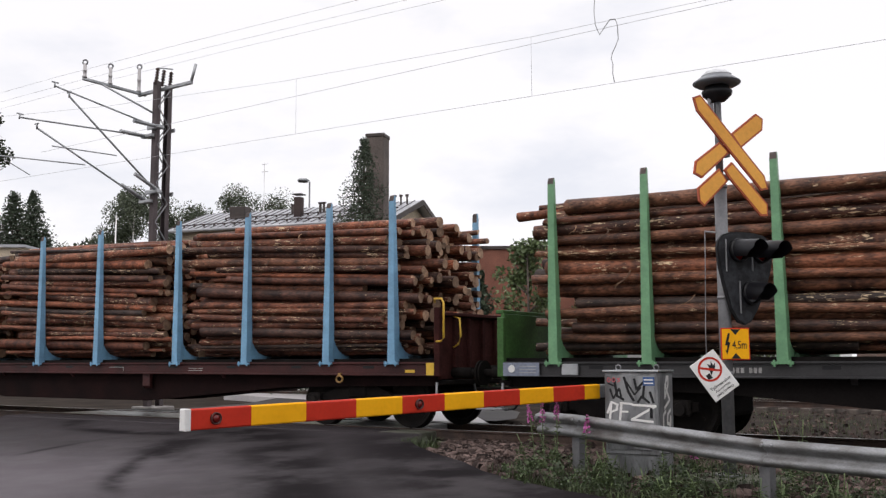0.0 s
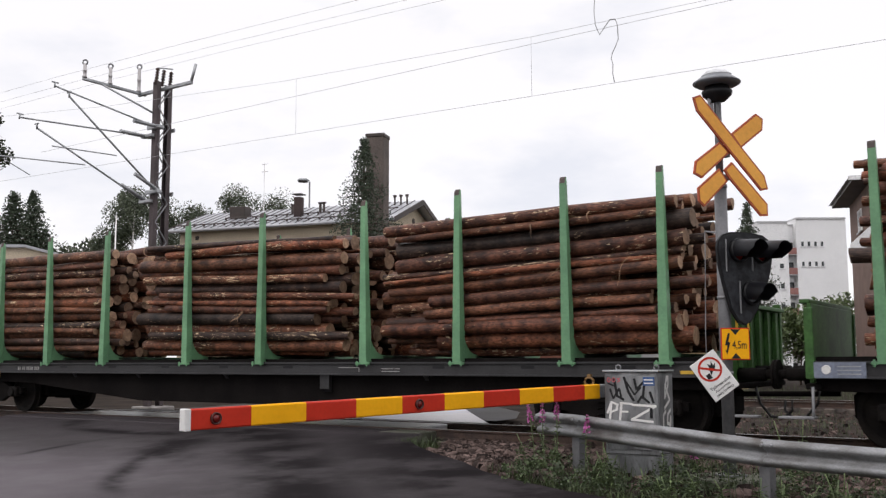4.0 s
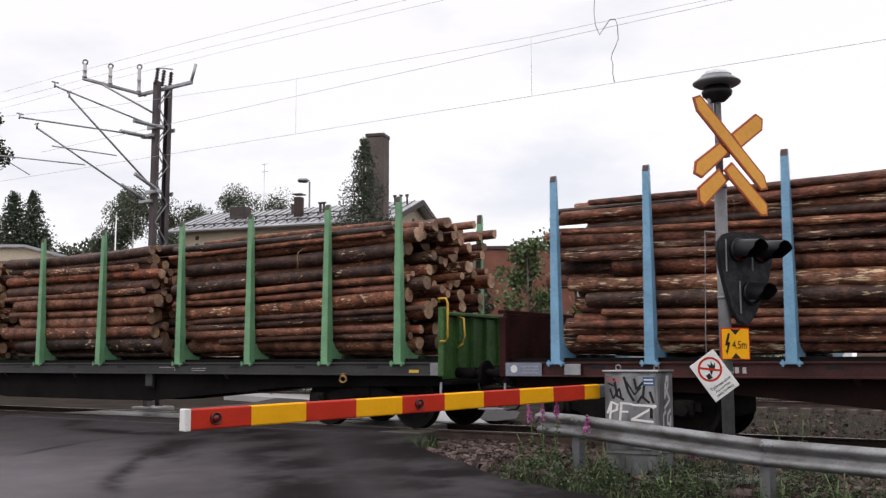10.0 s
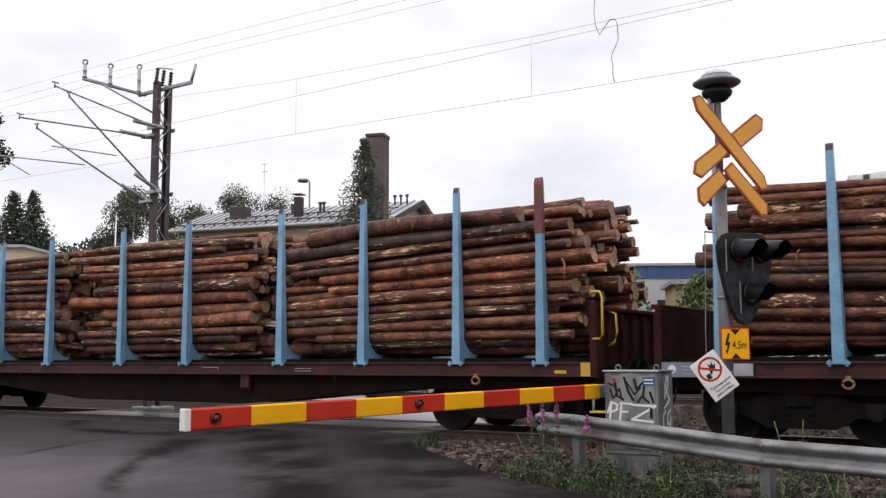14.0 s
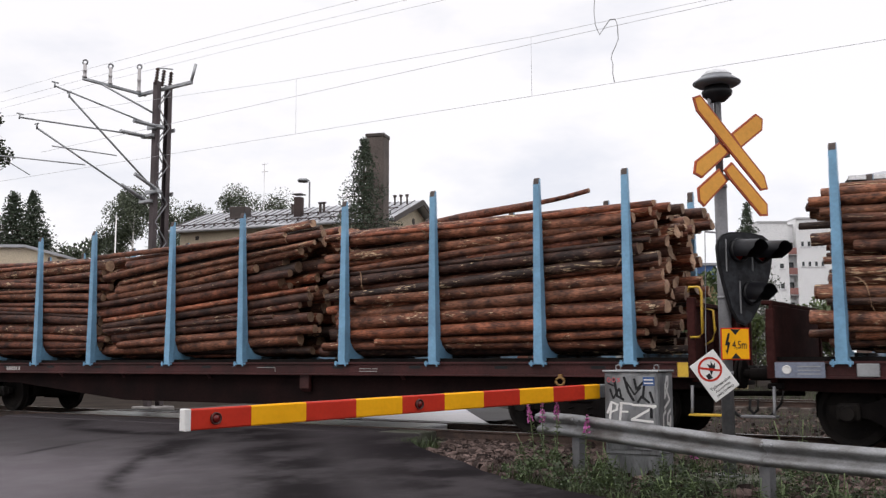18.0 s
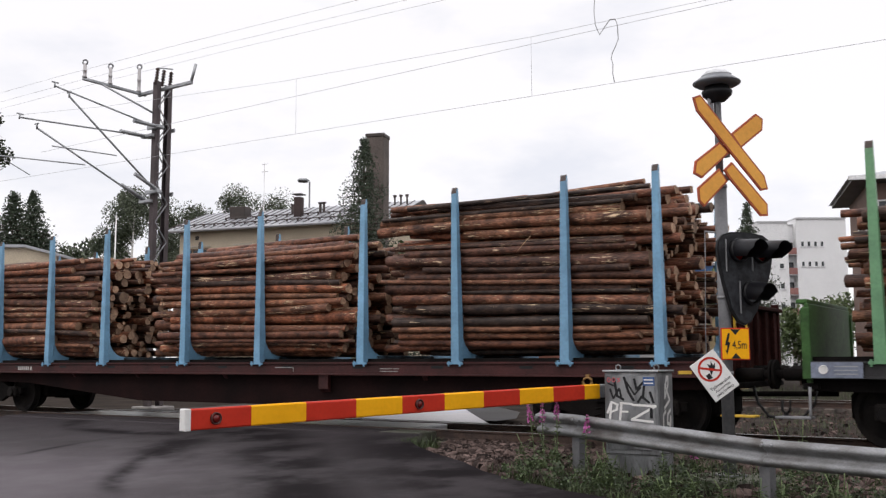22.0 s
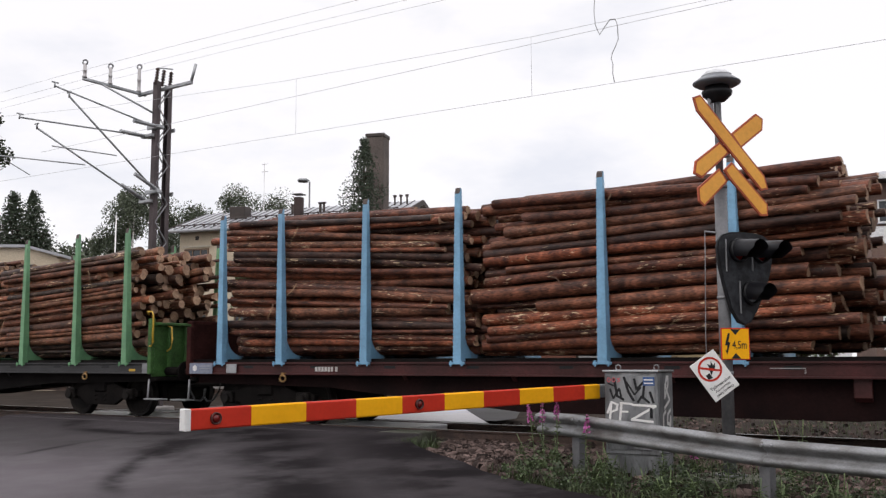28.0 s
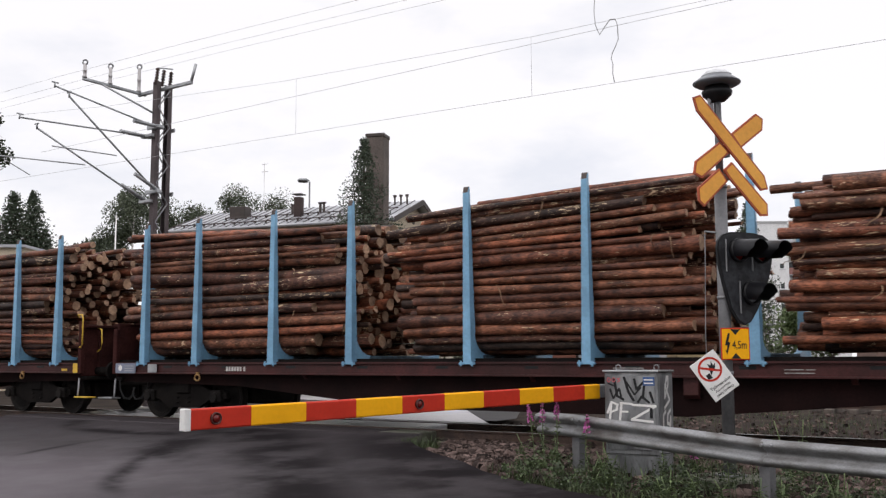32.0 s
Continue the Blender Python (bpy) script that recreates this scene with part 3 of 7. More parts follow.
# stacks of each wagon: front, rear, top height at the front and at the rear
STACKS = (
    ((0.10, 5.95, 3.75, 3.75), (6.15, 12.40, 3.90, 3.72), (12.85, 18.95, 3.84, 3.62)),
    ((-0.45, 5.75, 3.70, 3.66), (6.42, 12.45, 3.62, 3.50), (13.05, 18.95, 3.56, 3.66)),
    ((-0.32, 5.82, 3.88, 3.64), (6.25, 12.10, 3.63, 3.68), (12.42, 18.95, 3.60, 3.70)),
    ((-0.22, 6.15, 3.64, 3.68), (6.30, 12.30, 3.82, 3.70), (12.66, 19.30, 3.68, 3.74)),
    ((-0.30, 6.00, 3.56, 3.50), (5.60, 12.05, 3.38, 3.80), (12.15, 18.95, 3.54, 3.62)),
    ((-0.35, 5.30, 3.56, 3.48), (6.90, 12.60, 3.38, 3.38), (13.20, 18.70, 3.88, 3.78)),
    ((-0.40, 5.25, 3.20, 3.28), (7.00, 12.60, 3.66, 3.66), (13.20, 18.95, 3.44, 3.58)),
    ((-0.30, 5.90, 3.96, 3.74), (5.75, 12.00, 3.84, 3.86), (12.50, 18.85, 3.72, 3.83)),
    ((-0.85, 5.60, 3.95, 3.72), (6.45, 12.20, 3.72, 3.92), (13.20, 18.95, 3.60, 3.68)),
)
# loose logs on top of a load: place along the wagon, height, length, radius, tilt
LOOSE = {(1, 0): ((0.35, 3.60, 2.4, 0.075, -0.5),), (4, 2): ((15.2, 3.65, 2.9, 0.08, -5.1), (17.0, 3.84, 1.25, 0.04, -7.5)), (5, 2): ((16.8, 3.90, 2.6, 0.05, -3.2), (14.6, 3.92, 2.8, 0.06, 0.5)), (8, 1): ((10.2, 3.92, 4.2, 0.06, -1.5),)}
DECK = 1.17
BUNK = DECK + 0.11
R_WHEEL = 0.46


def stake_mesh(tall):
    """One upright with its foot plate and the curved web that runs into the bunk; outer face at y = 0, inside towards +y."""
    bm = B()
    prof = [(0.0, 1.125), (0.0, 1.3), (0.012, tall - 0.105), (0.03, tall - 0.025), (0.05, tall), (0.075, tall - 0.025), (0.085, tall - 0.185), (0.135, 1.95), (0.15, 1.72), (0.19, 1.56), (0.26, 1.44), (0.36, 1.35), (0.48, 1.30), (0.62, 1.28), (0.62, 1.175), (0.10, 1.175), (0.10, 1.125)]
    n = len(prof)
    rows = []
    for s in (-1, 1):
        rows.append([bm.verts.new((s * (0.078 if z < 1.8 else 0.078 - 0.028 * min(1, (z - 1.8) / 2.2)) * (0.6 if y > 0.16 else 1), y, z)) for y, z in prof])
    bm.faces.new(rows[0])
    bm.faces.new(list(reversed(rows[1])))
    for i in range(n):
        j = (i + 1) % n
        f = bm.faces.new((rows[0][j], rows[0][i], rows[1][i], rows[1][j]))
        if 2 <= i <= 5:
            f.material_index = 1
    bmesh.ops.recalc_face_normals(bm, faces=bm.faces[:])
    for x in (-0.11, 0.11):
        box(bm, x - 0.04, x + 0.04, -0.025, 0.03, 1.115, 1.16, 0.008)
        rod(bm, (x, -0.02, 1.09), (x, -0.02, 1.185), 0.016, seg=6)
    return bm


def build_wagon(kind):
    blue = kind == "b"
    frame_m = RUSTRED if blue else DKGREY
    wall_m = WALLRED if blue else DKGREEN
    paint = BLUE if blue else GREEN
    w = thing("timber_wagon", pose(0, TRACK_Y, 0),
              "bogie timber wagon with light blue stakes and oxide-red frame" if blue else "bogie timber wagon with green stakes and dark grey frame", "rail wagon", "wagons of the timber train")
    # frame
    for s in (-1, 1):
        bm = B()
        slab(bm, [(s * 1.37, 0.93), (s * 1.37, 0.95), (s * 1.33, 0.96), (s * 1.33, 1.125), (s * 1.37, 1.135), (s * 1.37, DECK - 0.005), (s * 1.25, DECK - 0.005), (s * 1.25, 0.93)], 20.41, "x", -0.95)
        sill = part("side_sill", bm, frame_m, w)
        for i in range(11):
            bm = B()
            box(bm, 0.62 + i * 1.72, 0.86 + i * 1.72, s * 1.331 - 0.004, s * 1.331 + 0.004, 1.05, 1.10)
            part("slot", bm, BLACK, sill)
    bm = B()
    slab(bm, [(-0.9, 1.05), (19.41, 1.05), (19.41, 0.76), (15.83, 0.70), (11.83, 0.36), (6.68, 0.36), (2.67, 0.70), (-0.9, 0.76)], 0.05, "y", -1.18)
    slab(bm, [(-0.9, 1.05), (19.41, 1.05), (19.41, 0.76), (15.83, 0.70), (11.83, 0.36), (6.68, 0.36), (2.67, 0.70), (-0.9, 0.76)], 0.7, "y", -0.35)
    part("centre_sill", bm, MAROON if blue else BELLY, w)
    bm = B()
    box(bm, -0.9, 19.41, -1.25, 1.25, DECK - 0.06, DECK + 0.054)
    part("deck", bm, GRIME, w)
    for x in (4.39, 6.58, 9.25, 11.93, 14.12):
        bm = B()
        slab(bm, [(-1.26, 0.93), (1.26, 0.93), (0.9, 0.55), (-0.9, 0.55)], 0.08, "x", x)
        part("cross_beam", bm, frame_m, w)
    bm = B()
    slab(bm, [(-1.30, 0.93), (-1.22, 0.93), (-1.22, 0.62), (-1.30, 0.68)], 0.22, "x", 11.83)
    part("bracket", bm, frame_m, w)
    # bunks
    first = None
    for i, x in enumerate(STAKES):
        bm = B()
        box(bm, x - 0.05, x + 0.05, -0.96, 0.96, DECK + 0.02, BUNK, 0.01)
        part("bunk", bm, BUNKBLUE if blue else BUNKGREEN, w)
        for s in (-1, 1):
            m = pose(x, s * -1.40, 0, 0, 0, 0 if s > 0 else 180)
            if first is None:
                first = part("stake", stake_mesh(4.115 if blue else 4.085), (paint, STAKETOP), w)
                first.matrix_basis = m
            else:
                alike("stake", first, w, m)
    # end walls and fittings
    for end, x, d in ((0, -0.93, -1), (1, REAR, 1)):
        bm = B()
        box(bm, x - 0.03, x + 0.03, -1.30, 1.30, DECK - 0.30, DECK + 0.78, 0.01)
        wall = part("end_wall", bm, wall_m, w)
        for y in (-1.33, 1.33):
            bm = B()
            box(bm, x - 0.06, x + 0.06, y - 0.05, y + 0.05, DECK - 0.25, DECK + (0.92 if end else 0.72), 0.012)
            part("corner_post", bm, wall_m, wall)
        for y in (-0.9, -0.45, 0, 0.45, 0.9):
            bm = B()
            box(bm, x + d * 0.032, x + d * 0.10, y - 0.035, y + 0.035, DECK - 0.1, DECK + 0.76, 0.008)
            part("rib", bm, wall_m, wall)
        bm = B()
        box(bm, min(x - 0.02, x + d * 0.13), max(x + 0.02, x + d * 0.13), -1.30, 1.30, DECK + 0.78, DECK + 0.84, 0.01)
        part("top_rail", bm, wall_m, wall)
        bm = B()
        box(bm, x - 0.10, x + 0.12, -1.25, 1.25, 0.78, DECK - 0.31, 0.015)
        part("headstock", bm, GRIME, w)
        for y in (-0.9, 0.9):
            bm = B()
            rod(bm, (x, y, 0.98), (x + d * 0.42, y, 0.98), 0.09, seg=12)
            rod(bm, (x + d * 0.42, y, 0.98), (x + d * 0.60, y, 0.98), 0.065, seg=12)
            rod(bm, (x + d * 0.575, y, 0.98), (x + d * 0.61, y, 0.98), 0.21, seg=18)
            part("buffer", bm, GRIME, w)
        bm = B()
        box(bm, min(x, x + d * 0.55), max(x, x + d * 0.55), -0.10, 0.10, 0.90, 1.10, 0.03)
        part("coupler", bm, AXLE, w)
        bm = B()
        tube(bm, [(x + d * 0.1, -0.35, 0.80), (x + d * 0.16, -0.36, 0.55), (x + d * 0.32, -0.38, 0.36), (x + d * 0.5, -0.38, 0.34), (x + d * 0.62, -0.36, 0.45), (x + d * 0.62, -0.33, 0.6)], 0.022)
        part("brake_hose", bm, RUBBER, w)
        # step and handrails
        sx = x - d * 0.02
        bm = B()
        tube(bm, [(sx, -1.34, 0.82), (sx, -1.36, 0.5), (sx, -1.37, 0.42)], 0.02)
        step = part("step", bm, DULLZINC, w)
        bm = B()
        box(bm, min(sx, sx + d * 0.42) - 0.03, max(sx, sx + d * 0.42) + 0.03, -1.45, -1.22, 0.39, 0.42, 0.006)
        part("footboard", bm, YELLOW if (blue and end) else DULLZINC, step, "footboard")
        if end:
            bm = B()
            z0 = DECK + 0.28
            tube(bm, [(x - 0.02, -1.40, z0 + 0.72), (x + 0.02, -1.46, z0 + 0.78), (x + 0.16, -1.46, z0 + 0.78), (x + 0.20, -1.46, z0 + 0.70), (x + 0.20, -1.46, z0 + 0.12), (x + 0.15, -1.46, z0 + 0.06), (x, -1.38, z0 + 0.06)], 0.019)
            part("handrail", bm, YELLOW, w, "yellow tubular handrail")
            bm = B()
            tube(bm, [(x + 0.06, -0.95, DECK + 0.78), (x + 0.19, -0.95, DECK + 0.74), (x + 0.21, -0.95, DECK + 0.45), (x + 0.17, -0.95, DECK + 0.30), (x + 0.06, -0.95, DECK + 0.24)], 0.016)
            part("handrail", bm, YELLOW, w, "yellow tubular handrail")
            bm = B()
            box(bm, x - 0.22, x - 0.06, -1.376, -1.371, DECK - 0.23, DECK - 0.02)
            part("marker_plate", bm, YELLOW if blue else DULLZINC, w, "yellow marker plate" if blue else "grey marker plate")
    # placards, writing, hooks
    def bars(x, z, sizes, mat, h):
        for dx, ln in sizes:
            bm = B()
            box(bm, x + dx, x + dx + ln, -1.336, -1.331, z, z + h)
            part("stencil", bm, mat, w, "white stencilled marking")
    bm = B()
    box(bm, -0.88, -0.22, -1.377, -1.371, 0.94, 1.15)
    plac = part("placard", bm, BLUEGREY, w, "faded blue-grey placard")
    bm = B()
    lathe(bm, [(0.062, 0), (0.062, 0.004), (0.045, 0.005), (0.045, 0.001)], 16)
    bm.transform(pose(-0.72, -1.378, 1.05, 90))
    part("emblem", bm, WHITE, plac, "pale ring emblem")
    bm = B()
    for k in range(3):
        box(bm, -0.58, -0.28, -1.381, -1.377, 0.985 + k * 0.05, 1.0 + k * 0.05)
    part("lettering", bm, ZINC, plac, "pale lines of writing")
    bm = B()
    box(bm, 0.18, 0.46, -1.39, -1.371, 0.955, 1.13, 0.008)
    part("label_holder", bm, ZINC, w, "white paper label in a metal holder")
    if blue:
        bars(2.46, 0.995, [(k * 0.075 + (0.03 if k > 5 else 0), 0.052) for k in range(7)], PALESTENCIL, 0.085)
    else:
        bars(2.42, 1.00, [(k * 0.066 + (0.04 if k > 1 else 0) + (0.04 if k > 3 else 0) + (0.05 if k > 7 else 0), 0.042) for k in range(11)], STENCIL, 0.075)
    corner = 10.75 if blue else 12.30
    bars(corner, 1.06, [(0, 0.48)], STENCIL, 0.014)
    bars(corner + 0.47, 0.99, [(0, 0.014)], STENCIL, 0.07)
    bars(13.28, 1.04, [(0, 0.26), (0.29, 0.12)], STENCIL, 0.014)
    bars(13.28, 0.995, [(0, 0.40)], STENCIL, 0.014)
    bars(18.75, 0.98, [(0, 0.20)], YELLOW, 0.05)
    for x in (1.70, 17.32):
        bm = B()
        tube(bm, [(x + 0.075 * math.cos(a), -1.39, 0.86 + 0.06 * math.sin(a)) for a in [k * 0.6283 for k in range(11)]], 0.018)
        box(bm, x - 0.03, x + 0.03, -1.40, -1.34, 0.91, 0.97)
        part("tow_hook", bm, OCHRE, w, "ochre towing ring")
    for bx in (1.0, 17.53):
        bm = B()
        box(bm, bx - 1.55, bx - 0.5, -0.62, 0.62, 0.34, 0.74, 0.05)
        box(bm, bx + 0.5, bx + 1.55, -0.62, 0.62, 0.34, 0.74, 0.05)
        rod(bm, (bx - 1.6, -0.30, 0.62), (bx + 3.2, -0.30, 0.70), 0.04, seg=8)
        part("brake_rigging", bm, GRIME, w)
    # bogies
    for bx in (1.0, 17.53):
        bogie = new("bogie")
        bogie.parent = w
        bogie.location = (bx, 0, 0)
        for s in (-1, 1):
            bm = B()
            slab(bm, [(-1.25, 0.56), (-0.75, 0.60), (-0.35, 0.76), (0.35, 0.76), (0.75, 0.60), (1.25, 0.56), (1.25, 0.44), (0.75, 0.40), (0.45, 0.24), (-0.45, 0.24), (-0.75, 0.40), (-1.25, 0.44)], 0.10, "y", s * 1.06 - 0.05)
            part("side_frame", bm, GRIME, bogie)
            for ax in (-1.0, 1.0):
                bm = B()
                box(bm, ax - 0.15, ax + 0.15, s * 1.12 - 0.08, s * 1.12 + 0.08, 0.36, 0.60, 0.03)
                rod(bm, (ax, s * 1.19, 0.46), (ax, s * 1.25, 0.46), 0.11, 0.09, 14)
                part("axle_box", bm, AXLE, bogie, "brown iron axle box")
            for k in (-0.16, 0.16):
                bm = B()
                tube(bm, [(k + 0.07 * math.cos(a * 1.3), s * 1.06 + 0.07 * math.sin(a * 1.3), 0.28 + 0.020 * a) for a in range(22)], 0.016, 5)
                part("spring", bm, GRIME, bogie)
        bm = B()
        box(bm, -0.2, 0.2, -1.15, 1.15, 0.52, 0.80, 0.03)
        part("bolster", bm, GRIME, bogie)
        for ax in (-1.0, 1.0):
            ws = new("wheelset")
            ws.parent = w
            ws.location = (bx + ax, 0, R_WHEEL)
            for s in (-1, 1):
                bm = B()
                # tread, flange, web with a boss
                prof = [(0.0, 0.10), (0.10, 0.10), (0.12, 0.06), (0.36, 0.035), (0.40, 0.068), (R_WHEEL, 0.068), (R_WHEEL + 0.002, -0.03), (R_WHEEL + 0.03, -0.045), (R_WHEEL + 0.03, -0.065), (0.40, -0.068), (0.36, -0.02), (0.10, -0.06), (0.0, -0.06)]
                rings = [[bm.verts.new((max(r, 0.002) * math.cos(2 * math.pi * k / 28), s * (0.797 + o), max(r, 0.002) * math.sin(2 * math.pi * k / 28))) for k in range(28)] for r, o in prof]
                for q0, q1 in zip(rings, rings[1:]):
                    for k in range(28):
                        bm.faces.new((q0[k], q0[(k + 1) % 28], q1[(k + 1) % 28], q1[k]))
                bmesh.ops.recalc_face_normals(bm, faces=bm.faces[:])
                for k in range(3):
                    a = k * 2.094
                    box(bm, -0.02, 0.02, s * 0.836 - 0.012, s * 0.836 + 0.012, 0.2, 0.3, m=Matrix.Rotation(a, 4, "Y"))
                part("wheel", bm, AXLE, ws)
            bm = B()
            rod(bm, (0, -1.05, 0), (0, 1.05, 0), 0.075, seg=12)
            part("axle", bm, GRIME, ws)
    return w


def log_meshes(n, bark):
    """Log shapes of unit length and radius: tapered, slightly bent and knobbly, with sawn ends."""
    rnd = random.Random(11)
    out = []
    for k in range(n):
        bm = B()
        seg, rings = 10, []
        by, bz, ph = rnd.uniform(-0.5, 0.5), rnd.uniform(-0.4, 0.4), rnd.uniform(0, 6)
        taper = rnd.uniform(-0.13, 0.13)
        cuts = 7
        for i in range(cuts):
            x = -0.5 + i / (cuts - 1)
            oy = by * math.sin(math.pi * (x + 0.5)) + 0.12 * math.sin(7 * x + ph)
            oz = bz * math.sin(math.pi * (x + 0.5)) + 0.12 * math.cos(6 * x + ph)
            r = 1 + taper * 2 * x + rnd.uniform(-0.05, 0.05)
            sk = 0.0 if 0 < i < cuts - 1 else rnd.uniform(-0.004, 0.004)
            rings.append([bm.verts.new((x + sk * math.sin(j), oy + r * rnd.uniform(0.94, 1.06) * math.cos(2 * math.pi * j / seg), oz + r * rnd.uniform(0.94, 1.06) * math.sin(2 * math.pi * j / seg))) for j in range(seg)])
        for r0, r1 in zip(rings, rings[1:]):
            for j in range(seg):
                bm.faces.new((r0[j], r1[j], r1[(j + 1) % seg], r0[(j + 1) % seg])).smooth = True
        for r in (rings[0], list(reversed(rings[-1]))):
            f = bm.faces.new(r)
            f.material_index = 1
        bmesh.ops.recalc_face_normals(bm, faces=bm.faces[:])
        me = bpy.data.meshes.new("log")
        bm.to_mesh(me)
        bm.free()
        me.materials.append(bark)
        me.materials.append(ENDWOOD)
        out.append(me)
    return out


LOADS = [log_meshes(24, bark) for bark in BARKS]
LOAD = (0, 1, 0, 4, 0, 2, 2, 3, 0)


def pack(rnd, half, floor, top, mean):
    """Rounds dropped one by one into the space between the stakes until it is full to the top."""
    placed = np.zeros((0, 3))
    out = []
    fails = 0
    thick = mean * rnd.uniform(0.94, 1.08)
    while fails < 7 and len(out) < 340:
        r = thick * max(0.5, min(1.55, rnd.gauss(0.99, 0.30)))
        ys = np.linspace(-half + r, half - r, 44) + rnd.uniform(-0.01, 0.01)
        out_of = np.maximum(0.0, np.abs(ys) + 0.62 * r - 0.84)
        zs = floor + r + 1.9 * out_of ** 2 + 6.0 * np.maximum(0.0, out_of - 0.25) ** 2
        for y, z, q in placed:
            d = np.abs(ys - y)
            hit = d < r + q
            zs = np.where(hit, np.maximum(zs, z + np.sqrt(np.maximum((r + q) ** 2 - d ** 2, 0))), zs)
        lim = top - r + 0.10 * (1 - (ys / half) ** 2)
        score = zs + np.where(zs > lim, 10, 0) + np.random.RandomState(rnd.randrange(1 << 30)).rand(44) * 0.03
        k = int(np.argmin(score))
        if zs[k] > lim[k]:
            fails += 1
            continue
        placed = np.vstack([placed, (ys[k], zs[k], r)])
        out.append((float(ys[k]), float(zs[k]), r))
    return out


def log_stack(rnd, spec, words, mean, mess, logs):
    x0, x1, t0, t1 = spec
    mid, ln = (x0 + x1) / 2, x1 - x0
    st = thing("log_stack", pose(mid, TRACK_Y, BUNK), words, "log stack", "log stacks of the timber train")
    top = (t0 + t1) / 2 + 0.04 - BUNK
    slope = math.degrees(math.atan((t1 - t0) / ln))
    short = ln - 0.35
    rounds = pack(rnd, 1.235, 0.0, top, mean)
    # layers that lie askew together
    swell = rnd.choice((-1, 1)) * rnd.uniform(0.6, 1.1) * mess
    for y, z, r in rounds:
        f = z / top
        l = short * rnd.uniform(0.88, 1.01) if rnd.random() < 0.8 else short * rnd.uniform(0.70, 0.9)
        dx = rnd.uniform(-0.5, 0.5) * (ln - l) + rnd.gauss(0, 0.13)
        if z < 0.85:
            dx = max(l / 2 - 0.84 - mid, min(REAR - 0.11 - l / 2 - mid, dx))
        lg = new("log", rnd.choice(logs))
        lg.parent = st
        lg.matrix_basis = pose(dx, y, z + 0.006, rnd.uniform(0, 360), -slope * min(1.0, f * 1.9) + swell * math.sin(math.pi * min(1.0, f)) + rnd.gauss(0, 0.16 + 0.34 * f) * mess, rnd.gauss(0, 0.22) * mess) @ Matrix.Diagonal((l, r * 0.985, r * 0.985, 1))
    for k in range(rnd.choice((0, 0, 1, 1))):
        r = mean * rnd.uniform(0.55, 1.0)
        l = short * rnd.uniform(0.55, 0.95)
        lg = new("log", rnd.choice(logs))
        lg.parent = st
        y = rnd.uniform(-0.9, 0.6)
        z = max(b + math.sqrt((r + q) ** 2 - (a - y) ** 2) for a, b, q in rounds if abs(a - y) < r + q)
        lg.matrix_basis = pose(rnd.uniform(-0.3, 0.4), y, z - 0.01, rnd.uniform(0, 360), -slope * 1.2 + rnd.gauss(0, 0.5), rnd.gauss(0, 1.0)) @ Matrix.Diagonal((l, r, r, 1))
    # loose strips of bark hang from the outer logs
    for k in range(rnd.randint(3, 6)):
        sp = new("bark_strip", rnd.choice(STRIPS))
        sp.parent = st
        sp.matrix_basis = pose(rnd.uniform(-0.45, 0.45) * ln, -1.245, top * rnd.uniform(0.3, 0.97), 0, rnd.uniform(-70, 70), 0) @ Matrix.Diagonal((rnd.uniform(0.6, 1.3), 1, rnd.uniform(0.6, 1.3), 1))
    return st


def strip_meshes(n):
    """Thin curling ribbons of torn bark, hanging down from their upper end."""
    rnd = random.Random(5)
    out = []
    for k in range(n):
        bm = B()
        ln, c1, c2, w = rnd.uniform(0.18, 0.5), rnd.uniform(-0.1, 0.1), rnd.uniform(-0.06, 0.06), rnd.uniform(0.006, 0.014)
        rows = []
        for i in range(8):
            t = i / 7
            x, y = c1 * t * t + c2 * math.sin(5 * t), -0.04 * math.sin(3.1 * t)
            q = w * (1 - 0.6 * t)
            rows.append([bm.verts.new((x + dx, y + dy, -ln * t)) for dx, dy in ((-q, 0), (q, 0), (q, 0.003), (-q, 0.003))])
        for r0, r1 in zip(rows, rows[1:]):
            for j in range(4):
                bm.faces.new((r0[j], r0[(j + 1) % 4], r1[(j + 1) % 4], r1[j]))
        bmesh.ops.recalc_face_normals(bm, faces=bm.faces[:])
        me = bpy.data.meshes.new("bark_strip")
        bm.to_mesh(me)
        bm.free()
        me.materials.append(STRIPBARK)
        out.append(me)
    return out


STRIPBARK = material("torn_bark", (0.36, 0.23, 0.13), (0.12, 0.06, 0.035), 0.8, 0, 20, 4, 0.1, spread=0.5)
STRIPS = strip_meshes(8)


